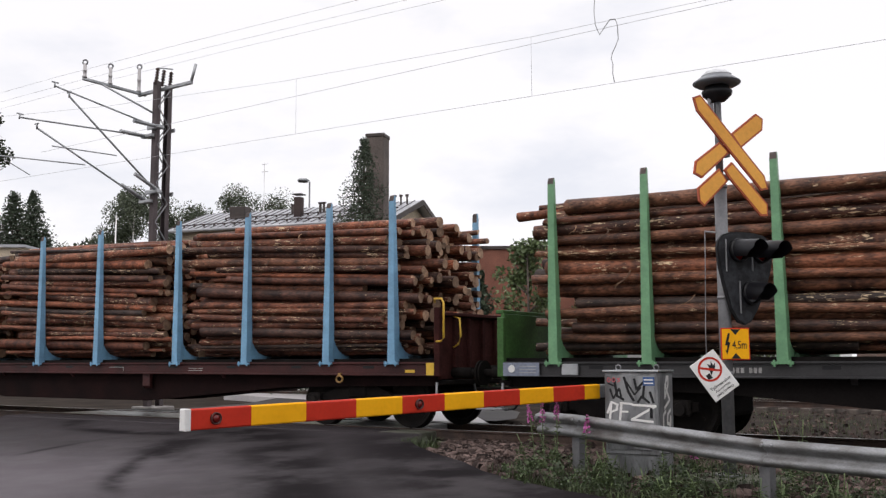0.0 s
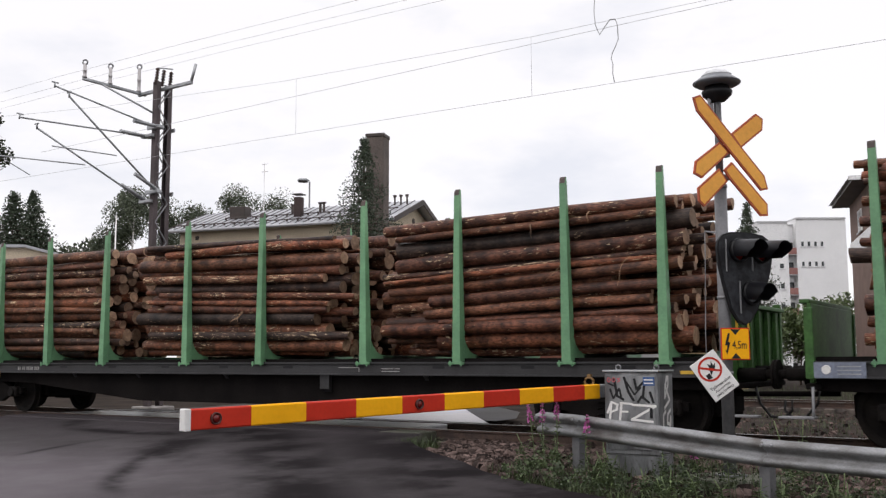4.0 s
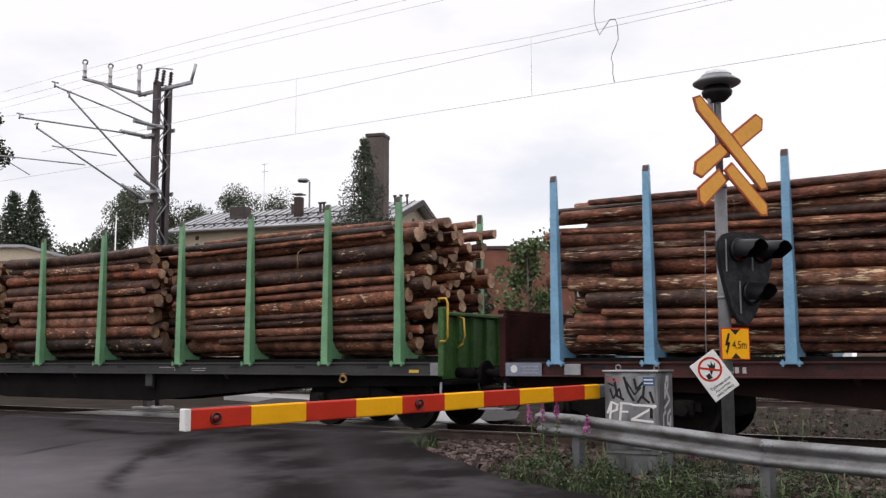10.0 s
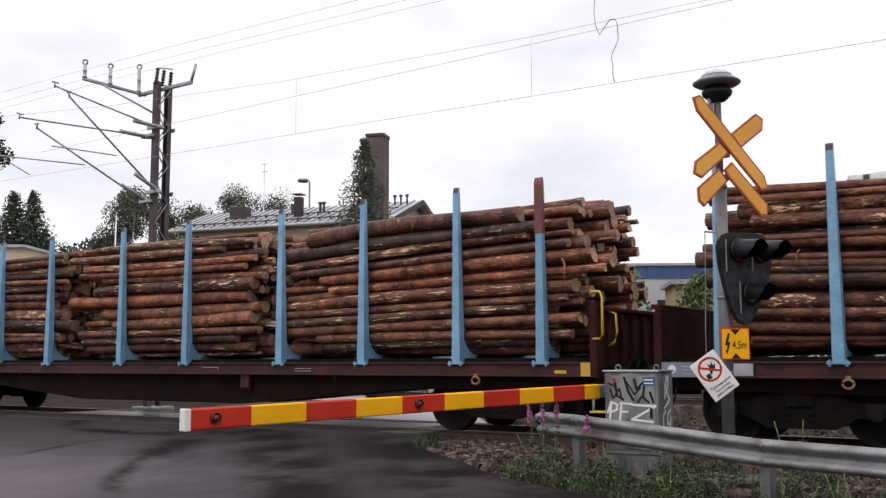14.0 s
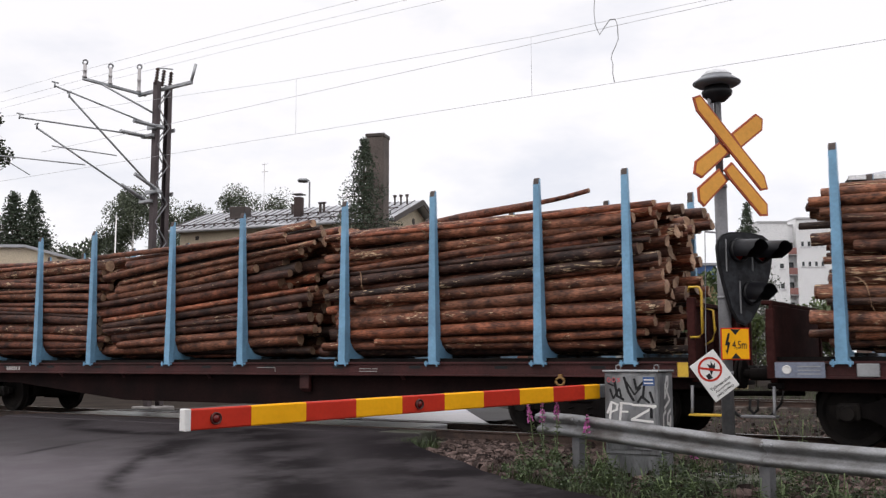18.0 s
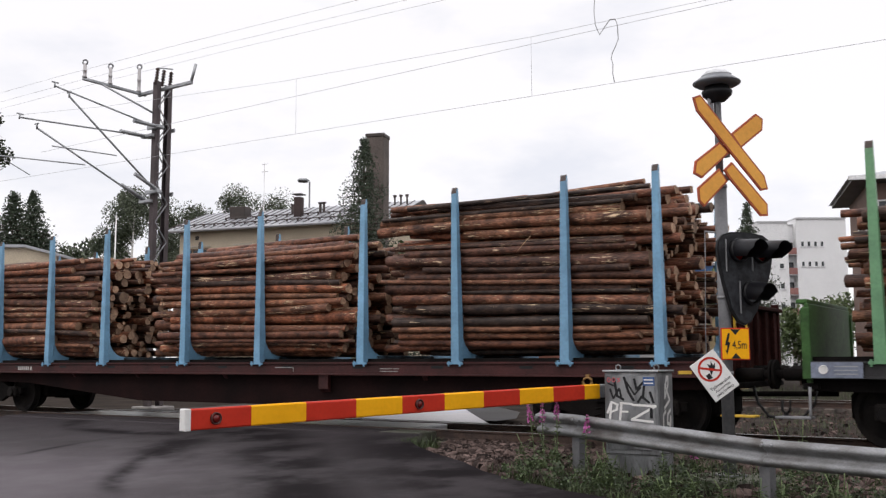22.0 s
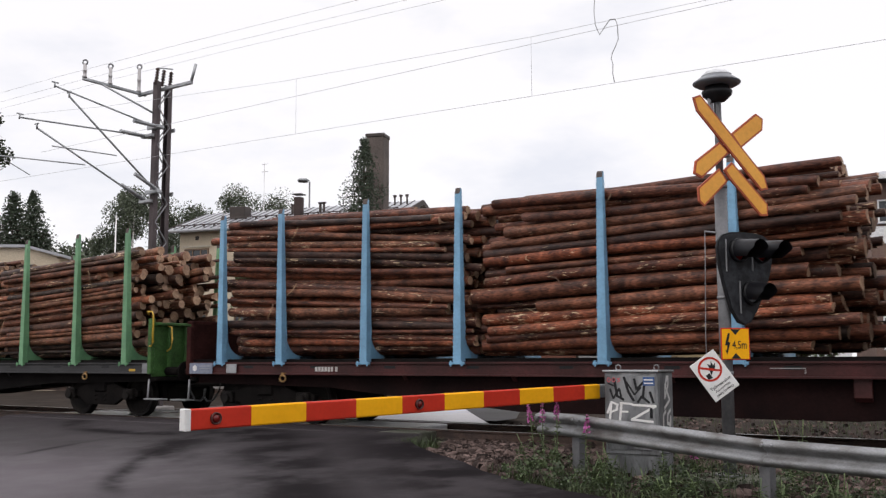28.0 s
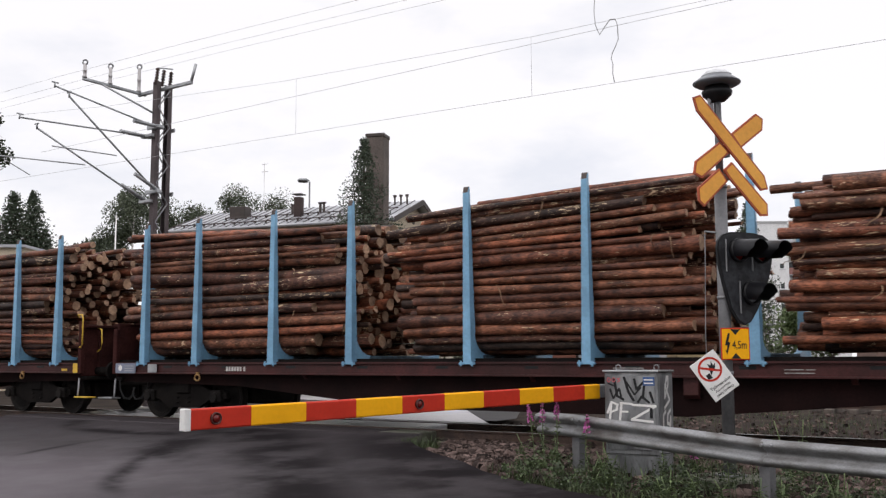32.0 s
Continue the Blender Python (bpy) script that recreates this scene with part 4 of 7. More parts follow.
def build_train():
    rnd = random.Random(21)
    sample = {k: build_wagon(k) for k in "bg"}
    used = set()
    moving = []
    for i, k in enumerate(PAINT):
        if k in used:
            w = copy_thing(sample[k], pose(FIRST[i], TRACK_Y, 0))
        else:
            w = sample[k]
            used.add(k)
        moving.append((w, FIRST[i], 0.0))
        for c in w.children:
            if c.name.startswith("stake"):
                k9 = min(range(10), key=lambda q: abs(STAKES[q] - c.location.x))
                near = c.location.y < 0
                dx = SHIFTED.get((i, k9), 0.0) if near else 0.0
                c.matrix_basis = pose(STAKES[k9] + dx, c.location.y, 0, 0, 0, 0 if near else 180) @ pose(0, 0, 1.12, rnd.gauss(0, 0.25), rnd.gauss(0, 0.35)) @ pose(0, 0, -1.12)
        wheels = [c for c in w.children if c.name.startswith("wheelset")]
        stacks = []
        for spec in STACKS[i]:
            words = "stack of brown pine logs between %s stakes" % ("light blue" if k == "b" else "green")
            s = log_stack(rnd, spec, words, THICK[i], MESS[i], LOADS[LOAD[i]])
            for n, (x, z, ln, r, tilt) in enumerate(LOOSE.get((i, len(stacks)), ())):
                lg = new("log", LOADS[LOAD[i]][3 + n])
                lg.parent = s
                lg.matrix_basis = pose(x - (spec[0] + spec[1]) / 2, -0.85, z - BUNK, 0, tilt, 1) @ Matrix.Diagonal((ln, r, r, 1))
            stacks.append(s)
            moving.append((s, FIRST[i] + (spec[0] + spec[1]) / 2, BUNK))
        if i == 3:
            bm = B()
            slab(bm, [(-0.004, 3.22), (0.006, 4.01), (0.03, 4.10), (0.05, 4.125), (0.078, 4.10), (0.09, 3.93), (0.106, 3.22)], 0.14, "x", -0.07)
            red = part("painted_tip", bm, SIGNDARK, w, "faded red paint on the upper stake")
            red.matrix_basis = min((c for c in w.children if c.name.startswith("stake") and c.matrix_basis.translation.y < 0), key=lambda c: abs(c.matrix_basis.translation.x - STAKES[9])).matrix_basis
        TRAIN.append((w, wheels))
    return moving


TRAIN = []
MOVING = build_train()


# ---- level crossing signal ----
def inset(pts, d):
    """A convex-ish outline drawn in by d."""
    c = Vector((sum(p[0] for p in pts) / len(pts), sum(p[1] for p in pts) / len(pts)))
    out = []
    n = len(pts)
    area = sum(pts[i][0] * pts[(i + 1) % n][1] - pts[(i + 1) % n][0] * pts[i][1] for i in range(n))
    s = 1 if area > 0 else -1
    for i in range(n):
        p, a, b = Vector(pts[i]), Vector(pts[i - 1]), Vector(pts[(i + 1) % n])
        e0, e1 = (p - a).normalized(), (b - p).normalized()
        n0, n1 = Vector((-e0.y, e0.x)) * s, Vector((-e1.y, e1.x)) * s
        m = (n0 + n1)
        m = m / max(0.35, m.dot(n0))
        out.append(tuple(p + m * d))
    return out


def writing(name, text, size, mat, parent, m, label=""):
    cu = bpy.data.curves.new(name, "FONT")
    cu.body, cu.size, cu.extrude = text, size, 0.0015
    cu.align_x, cu.align_y = "CENTER", "CENTER"
    cu.materials.append(mat)
    ob = new(name, cu)
    ob.parent = parent
    ob.matrix_basis = m
    if label:
        ob["label"] = label
    return ob


def crossing_signal():
    sg = thing("crossing_signal", pose(-3.82, 10.98, -0.18, 0, 0, 62), "level crossing signal mast with amber crossbuck, black lamp board and bell", "crossing signal")
    bm = B()
    box(bm, -0.48, 0.48, -0.46, 0.42, -0.30, 0.07, 0.02)
    part("foundation", bm, MOSSY, sg, "mossy concrete foundation")
    bm = B()
    box(bm, -0.13, 0.13, -0.13, 0.13, 0.07, 0.095, 0.005)
    rod(bm, (0, 0, 0.09), (0, 0, 3.35), 0.070, seg=18)
    rod(bm, (0, 0, 3.35), (0, 0, 4.42), 0.042, seg=18)
    pole = part("pole", bm, POLEGREY, sg, "galvanised steel pole")
    for z in (0.35, 1.2, 2.05, 3.33):
        bm = B()
        rod(bm, (0, 0, z), (0, 0, z + 0.035), 0.078, seg=18)
        part("band", bm, DULLZINC, pole)
    bm = B()
    rod(bm, (-0.10, 0.02, 4.05), (-0.10, 0.02, 4.42), 0.022, seg=10)
    box(bm, -0.13, -0.07, -0.02, 0.06, 4.22, 4.32, 0.008)
    part("conduit", bm, DULLZINC, sg)
    def at(x, y, z):
        return pose(0, 0, 0, 0, 0, -62) @ Vector((x + 3.82, y - 10.98, z + 0.18))
    bm = B()
    tube(bm, [at(-3.80, 10.97, 2.62), at(-3.86, 10.93, 2.63), at(-3.99, 10.90, 2.65)], 0.012)
    rod(bm, at(-3.86, 10.93, 2.60), at(-3.87, 10.93, 2.74), 0.012, seg=6)
    arm = part("bracket_arm", bm, DULLZINC, sg)
    bm = B()
    tube(bm, [at(-3.99, 10.90, 2.66), at(-4.0, 10.90, 2.2), at(-4.02, 10.90, 1.5), at(-4.02, 10.90, 0.85)], 0.0055, 5)
    part("hanging_wire", bm, DULLZINC, arm, "thin hanging wire")
    # crossbuck of two boards and the half cross for two tracks under it
    arms = {"cross_board": [(-0.47, 4.32), (-0.365, 4.36), (0.57, 3.50), (0.62, 3.345), (0.51, 3.32), (-0.42, 4.165)],
            "upper_arm": [(0.095, 3.955), (0.49, 4.24), (0.60, 4.19), (0.585, 4.05), (0.235, 3.80)],
            "lower_arm": [(-0.08, 3.845), (0.065, 3.735), (-0.36, 3.40), (-0.475, 3.445), (-0.445, 3.59)],
            "half_cross_board": [(0.075, 3.62), (0.60, 3.17), (0.60, 3.03), (0.49, 3.02), (0.035, 3.42), (-0.045, 3.52)],
            "half_cross_arm": [(-0.10, 3.535), (0.02, 3.395), (-0.34, 3.075), (-0.415, 3.135), (-0.425, 3.285)]}
    for name, pts in arms.items():
        y = -0.125 if name in ("cross_board", "half_cross_board") else -0.105
        bm = B()
        slab(bm, pts, 0.022, "y", y)
        board = part(name, bm, CROSSRED, sg, "red-bordered amber board")
        bm = B()
        slab(bm, inset(pts, 0.022), 0.004, "y", y - 0.004)
        part("amber_face", bm, CROSSAMBER, board, "amber reflective face")
    for z in (3.72, 3.45):
        bm = B()
        box(bm, -0.06, 0.10, -0.08, 0.0, z - 0.03, z + 0.03, 0.006)
        part("clamp", bm, DULLZINC, sg)
    # bell under its wide shade and pale cap
    bm = B()
    lathe(bm, [(0.05, 4.34), (0.10, 4.36), (0.165, 4.425), (0.175, 4.455), (0.172, 4.475), (0.14, 4.485), (0.135, 4.54)], 28)
    bell = part("bell", bm, BLACK, sg, "dark grey bell housing")
    bm = B()
    lathe(bm, [(0.13, 4.53), (0.24, 4.545), (0.272, 4.565), (0.274, 4.577), (0.25, 4.592), (0.165, 4.655), (0.15, 4.66)], 32)
    part("shade", bm, SHADEGREY, bell, "dark grey conical shade")
    bm = B()
    lathe(bm, [(0.178, 4.645), (0.172, 4.668), (0.13, 4.705), (0.06, 4.728), (0.01, 4.735)], 28)
    part("dome", bm, PALECAP, bell, "pale domed cap")
    # lamp board
    out = [(-0.20, 2.62), (-0.18, 2.70), (-0.11, 2.77), (0.01, 2.805), (0.18, 2.815), (0.36, 2.81), (0.50, 2.79), (0.59, 2.74), (0.635, 2.66), (0.63, 2.52), (0.60, 2.38), (0.54, 2.22), (0.38, 1.93), (0.27, 1.79), (0.18, 1.75), (0.08, 1.78), (-0.03, 1.93), (-0.12, 2.2), (-0.185, 2.45)]
    bm = B()
    slab(bm, out, 0.03, "y", -0.13)
    bd = part("lamp_board", bm, BLACK, sg, "black backing board")
    bm = B()
    slab(bm, inset(out, 0.02), 0.008, "y", -0.138)
    part("board_face", bm, DUSTYBLACK, bd)
    for x0, x1, z0, z1 in ((-0.09, -0.075, 2.35, 2.72), (0.30, 0.315, 2.37, 2.55), (0.10, 0.115, 1.88, 2.25)):
        bm = B()
        box(bm, x0, x1, -0.155, -0.138, z0, z1, 0.003)
        part("strip", bm, DULLZINC, bd)
    for x, z, ln, lens in ((0.10, 2.60, 0.36, LENSRED), (0.445, 2.60, 0.38, LENSRED), (0.27, 2.12, 0.30, LENSWHITE)):
        lamp = new("lamp_unit")
        lamp.parent = sg
        lamp.location = (x, -0.14, z)
        bm = B()
        lathe(bm, [(0.135, 0.0), (0.135, 0.05), (0.118, 0.055), (0.118, 0.0)], 24)
        bm.transform(pose(0, 0, 0, 90))
        part("lamp_ring", bm, BLACK, lamp)
        bm = B()
        lathe(bm, [(0.001, 0.034), (0.06, 0.031), (0.112, 0.012), (0.112, 0.0)], 24)
        bm.transform(pose(0, 0, 0, 90))
        part("lens", bm, lens, lamp, "unlit lens")
        bm = B()
        seg = 20
        for r0, r1, flip in ((0.125, 0.112, 1), (0.118, 0.105, -1)):
            a, c = [], []
            for k in range(seg + 1):
                t = radians(-40 + 260 * k / seg)
                cut = ln * (0.55 + 0.45 * min(1, max(0, math.sin(t) + 0.8)))
                a.append(bm.verts.new((r0 * math.cos(t), -0.03, r0 * math.sin(t))))
                c.append(bm.verts.new((r1 * math.cos(t), -cut, r1 * math.sin(t) - 0.02)))
            for k in range(seg):
                q = (a[k], a[k + 1], c[k + 1], c[k])
                bm.faces.new(q if flip > 0 else tuple(reversed(q))).smooth = True
        part("hood", bm, HOODBLACK, lamp)
    # height warning plate and site notice, turned more towards the road
    turn = pose(0.03, -0.12, 1.54, 0, 0, -24)
    bm = B()
    box(bm, -0.165, 0.165, -0.006, 0.006, -0.18, 0.18, 0.006)
    plate = part("warning_plate", bm, SIGNRED, sg, "amber overhead-line height warning plate")
    plate.matrix_basis = turn
    bm = B()
    box(bm, -0.152, 0.152, -0.010, -0.006, -0.167, 0.167)
    part("amber_face", bm, AMBER, plate)
    for s in (-1, 1):
        bm = B()
        slab(bm, [(-0.055, s * 0.165), (0.055, s * 0.165), (0, s * 0.10)], 0.003, "y", -0.0135)
        part("wedge", bm, BLACK, plate)
    bm = B()
    slab(bm, [(-0.085, 0.12), (-0.065, 0.12), (-0.085, 0.02), (-0.06, 0.02), (-0.098, -0.12), (-0.118, -0.07), (-0.103, -0.075), (-0.093, -0.015), (-0.122, -0.015)], 0.003, "y", -0.0135)
    part("flash", bm, BLACK, plate)
    up = pose(0, 0, 0, 90)
    writing("figure", "4,5m", 0.125, BLACK, plate, pose(0.045, -0.012, -0.015) @ up @ Matrix.Diagonal((0.68, 1, 1, 1)))
    note = new("notice")
    note.parent = sg
    note.matrix_basis = pose(-0.335, -0.17, 1.19, 0, 0, -26) @ pose(0, 0, 0, 0, -35.5, 0)
    bm = B()
    box(bm, -0.165, 0.165, -0.004, 0.004, -0.24, 0.24, 0.004)
    note_board = part("notice_board", bm, WHITE, note, "white site notice hung askew")
    bm = B()
    seg = 32
    for k in range(seg):
        a0, a1 = 2 * math.pi * k / seg, 2 * math.pi * (k + 1) / seg
        vs = [bm.verts.new((r * math.cos(a), -0.0065, 0.085 + r * math.sin(a))) for r, a in ((0.135, a0), (0.135, a1), (0.112, a1), (0.112, a0))]
        bm.faces.new(vs)
    box(bm, -0.118, 0.118, -0.0068, -0.0060, -0.012, 0.012, m=pose(0, 0, 0.085) @ pose(0, 0, 0, 0, 42, 0))
    part("red_ring", bm, SIGNRED, note, "red prohibition ring")
    bm = B()
    slab(bm, [(-0.03, 0.02), (0.02, 0.05), (0.06, 0.07), (0.085, 0.11), (0.055, 0.10), (0.06, 0.15), (0.03, 0.115), (0.01, 0.15), (0.0, 0.10), (-0.035, 0.10), (-0.01, 0.075)], 0.001, "y", -0.0062)
    slab(bm, [(-0.08, 0.055), (-0.03, 0.055), (-0.03, -0.01), (-0.08, 0.0)], 0.001, "y", -0.0062)
    part("pictogram", bm, BLACK, note)
    writing("notice_heading", "Työmaa-alue", 0.052, BLACK, note, pose(0, -0.0055, -0.105) @ up)
    writing("text_line", "Asiattomilta", 0.040, BLACK, note, pose(0, -0.0055, -0.152) @ up)
    writing("text_line", "pääsy kielletty", 0.040, BLACK, note, pose(0, -0.0055, -0.195) @ up)
    return sg


crossing_signal()


# ---- barrier ----
def barrier():
    p0, p1 = Vector((-5.44, 10.99, 0)), Vector((-6.49, 5.47, 0))
    d = (p1 - p0)
    ln = d.length
    ang = math.degrees(math.atan2(d.y, d.x))
    b = thing("barrier", pose(p0.x, p0.y, 0, 0, 0, ang), "lowered red and amber striped barrier boom", "barrier")
    z0, z1 = 0.805, 0.695
    names = ["amber", "red"] * 6
    edges = [0.0, 0.30] + [0.30 + (ln - 0.06 - 0.30) * k / 9 for k in range(1, 10)]
    for i in range(10):
        a, c = edges[i], edges[i + 1]
        za, zc = z0 + (z1 - z0) * a / ln, z0 + (z1 - z0) * c / ln
        bm = B()
        h = 0.088
        vs = []
        for x, z in ((a, za), (c, zc)):
            vs.append([bm.verts.new((x, y, z + q)) for y, q in ((-0.03, -h), (-0.04, -h + 0.012), (-0.04, h - 0.012), (-0.03, h), (0.03, h), (0.04, h - 0.012), (0.04, -h + 0.012), (0.03, -h))])
        for k in range(8):
            bm.faces.new((vs[0][k], vs[0][(k + 1) % 8], vs[1][(k + 1) % 8], vs[1][k]))
        bm.faces.new(vs[0])
        bm.faces.new(list(reversed(vs[1])))
        bmesh.ops.recalc_face_normals(bm, faces=bm.faces[:])
        red = i % 2 == 1
        part("boom_section", bm, SIGNRED if red else AMBER, b, "red boom section" if red else "amber boom section")
    bm = B()
    box(bm, ln - 0.06, ln, -0.045, 0.045, z1 - 0.092, z1 + 0.092, 0.006)
    cap = part("end_cap", bm, WHITE, b, "white metal end cap")
    for q in (-0.06, 0.0, 0.06):
        bm = B()
        box(bm, ln - 0.012, ln - 0.003, -0.05, -0.04, z1 + q - 0.01, z1 + q + 0.01)
        part("rivet", bm, BLACK, cap)
    for x in (ln - 0.29, ln - 2.62):
        z = z0 + (z1 - z0) * x / ln
        for s in (-1, 1):
            bm = B()
            lathe(bm, [(0.052, 0.0), (0.052, 0.022), (0.044, 0.026), (0.042, 0.010)], 20)
            bm.transform(pose(x, s * 0.04, z, 90 if s < 0 else -90))
            lt = part("boom_lamp", bm, LAMPRIM, b, "dark round boom lamp")
            bm = B()
            lathe(bm, [(0.041, 0.008), (0.028, 0.022), (0.001, 0.028)], 18)
            bm.transform(pose(x, s * 0.04, z, 90 if s < 0 else -90))
            part("lens", bm, LENSRED, lt)
    bm = B()
    box(bm, -1.15, 0.0, -0.035, 0.035, z0 - 0.075, z0 + 0.085, 0.01)
    part("boom_arm", bm, DULLZINC, b, "grey boom arm")
    bm = B()
    box(bm, -1.10, -0.75, -0.30, 0.06, -0.25, 1.0, 0.03)
    part("drive_housing", bm, DULLZINC, b, "grey drive housing")


barrier()


# ---- relay cabinet ----
def stroke(bm, pts, w, y):
    """A flat painted line through (x, z) points on a face at depth y."""
    for (x0, z0), (x1, z1) in zip(pts, pts[1:]):
        d = Vector((x1 - x0, z1 - z0))
        n = Vector((-d.y, d.x)).normalized() * w / 2
        e = d.normalized() * w * 0.3
        vs = [bm.verts.new((x, y, z)) for x, z in ((x0 + n.x - e.x, z0 + n.y - e.y), (x1 + n.x + e.x, z1 + n.y + e.y), (x1 - n.x + e.x, z1 - n.y + e.y), (x0 - n.x - e.x, z0 - n.y - e.y))]
        bm.faces.new(vs)
        y -= 0.0002


def cabinet():
    W, D, H = 0.65, 0.58, 1.28
    c = thing("relay_cabinet", pose(-5.25, 10.80, -0.24, 0, 0, 5), "grey metal relay cabinet covered in graffiti", "cabinet")
    bm = B()
    box(bm, 0, W, 0, D, 0.32, H, 0.012)
    part("body", bm, CABINETGREY, c)
    bm = B()
    box(bm, -0.02, W + 0.02, -0.02, D + 0.02, H, H + 0.025, 0.006)
    part("lid", bm, ZINC, c)
    bm = B()
    box(bm, 0.03, W - 0.03, -0.012, 0.0, 0.38, H - 0.04, 0.004)
    door = part("door", bm, CABINETGREY, c)
    bm = B()
    box(bm, W - 0.09, W - 0.06, -0.035, -0.012, 0.75, 0.87, 0.005)
    part("handle", bm, BLACK, door)
    bm = B()
    box(bm, W, W + 0.010, 0.04, D - 0.04, 0.38, H - 0.04, 0.004)
    part("side_panel", bm, CABINETGREY, c)
    bm = B()
    box(bm, 0.01, W - 0.01, 0.01, D - 0.01, -0.25, 0.32, 0.01)
    part("plinth", bm, CABINETGREY, c, "grey metal plinth")
    for x in (0.14, W - 0.04):
        bm = B()
        tube(bm, [(x + 0.032 * math.cos(k * 0.6283), 0.1, H + 0.055 + 0.032 * math.sin(k * 0.6283)) for k in range(11)], 0.008)
        part("lifting_eye", bm, DULLZINC, c)
    bm = B()
    box(bm, W - 0.17, W - 0.03, -0.016, -0.012, H - 0.155, H - 0.055)
    part("sticker", bm, material("blue_sticker", (0.05, 0.12, 0.33)), c, "small blue sticker")
    bm = B()
    for k in (0, 1):
        box(bm, W - 0.155, W - 0.045, -0.0185, -0.016, H - 0.135 + k * 0.04, H - 0.12 + k * 0.04)
    part("sticker_line", bm, WHITE, c)
    y = -0.013
    wide = pose(0, 0, 0) @ Matrix.Diagonal((W / 0.52, 1, 1, 1))
    bm = B()
    stroke(bm, [(0.03, 0.80), (0.07, 0.93), (0.05, 0.70)], 0.022, y)
    stroke(bm, [(0.07, 0.93), (0.13, 0.90), (0.12, 0.84), (0.06, 0.81)], 0.022, y)
    stroke(bm, [(0.17, 0.92), (0.15, 0.70)], 0.024, y)
    stroke(bm, [(0.16, 0.92), (0.27, 0.91)], 0.024, y)
    stroke(bm, [(0.16, 0.82), (0.23, 0.82)], 0.022, y)
    stroke(bm, [(0.28, 0.90), (0.50, 0.89), (0.27, 0.73), (0.47, 0.71)], 0.026, y)
    bm.transform(wide)
    part("white_tag", bm, WHITE, c, "white spray-painted tag")
    bm = B()
    stroke(bm, [(0.10, 1.20), (0.13, 1.00), (0.19, 0.96)], 0.026, y)
    stroke(bm, [(0.20, 1.22), (0.24, 1.05), (0.29, 0.95)], 0.026, y)
    stroke(bm, [(0.30, 1.20), (0.32, 1.08), (0.40, 1.18), (0.38, 0.98)], 0.024, y)
    stroke(bm, [(0.33, 0.93), (0.37, 1.00), (0.44, 0.93)], 0.024, y)
    stroke(bm, [(0.45, 1.05), (0.48, 0.93)], 0.024, y)
    stroke(bm, [(0.06, 1.08), (0.09, 0.97), (0.15, 1.09), (0.17, 0.98)], 0.020, y)
    stroke(bm, [(0.22, 1.17), (0.30, 1.02), (0.36, 1.10)], 0.018, y)
    stroke(bm, [(0.04, 1.15), (0.10, 1.12)], 0.018, y)
    bm.transform(wide)
    part("black_tag", bm, BLACK, c, "black spray-painted tag")
    bm = B()
    for x in (0.06, 0.12):
        stroke(bm, [(x + 0.02 * math.cos(k), 1.19 + 0.025 * math.sin(k)) for k in range(7)], 0.011, y)
    stroke(bm, [(0.20, 1.21), (0.165, 1.205), (0.20, 1.18), (0.165, 1.165)], 0.011, y)
    part("red_tag", bm, material("red_spray", (0.55, 0.10, 0.12)), c, "red spray-painted tag")
    bm = B()
    q = [(0.30, 1.20), (0.22, 1.13), (0.20, 0.98), (0.33, 1.12), (0.34, 1.22), (0.27, 1.22), (0.24, 1.1), (0.38, 0.95), (0.18, 0.86)]
    stroke(bm, q, 0.042, 0)
    stroke(bm, [(0.22, 0.82), (0.14, 0.78), (0.13, 0.62), (0.2, 0.58)], 0.042, 0)
    stroke(bm, [(0.40, 0.83), (0.30, 0.78), (0.28, 0.68), (0.40, 0.66), (0.41, 0.75), (0.36, 0.60)], 0.042, 0)
    bm.transform(pose(W + 0.0135, 0.02, 0) @ pose(0, 0, 0, 0, 0, 90))
    part("white_tag", bm, WHITE, c, "white spray-painted tag")


cabinet()


# ---- guardrail ----
GUARD = ((-6.17, 10.87, 0.545, -0.20), (-5.62, 10.70, 0.535, -0.18), (-3.13, 9.93, 0.40, -0.24), (-0.6, 9.12, 0.385, -0.26), (2.4, 8.15, 0.37, -0.30), (5.4, 7.2, 0.36, -0.33))


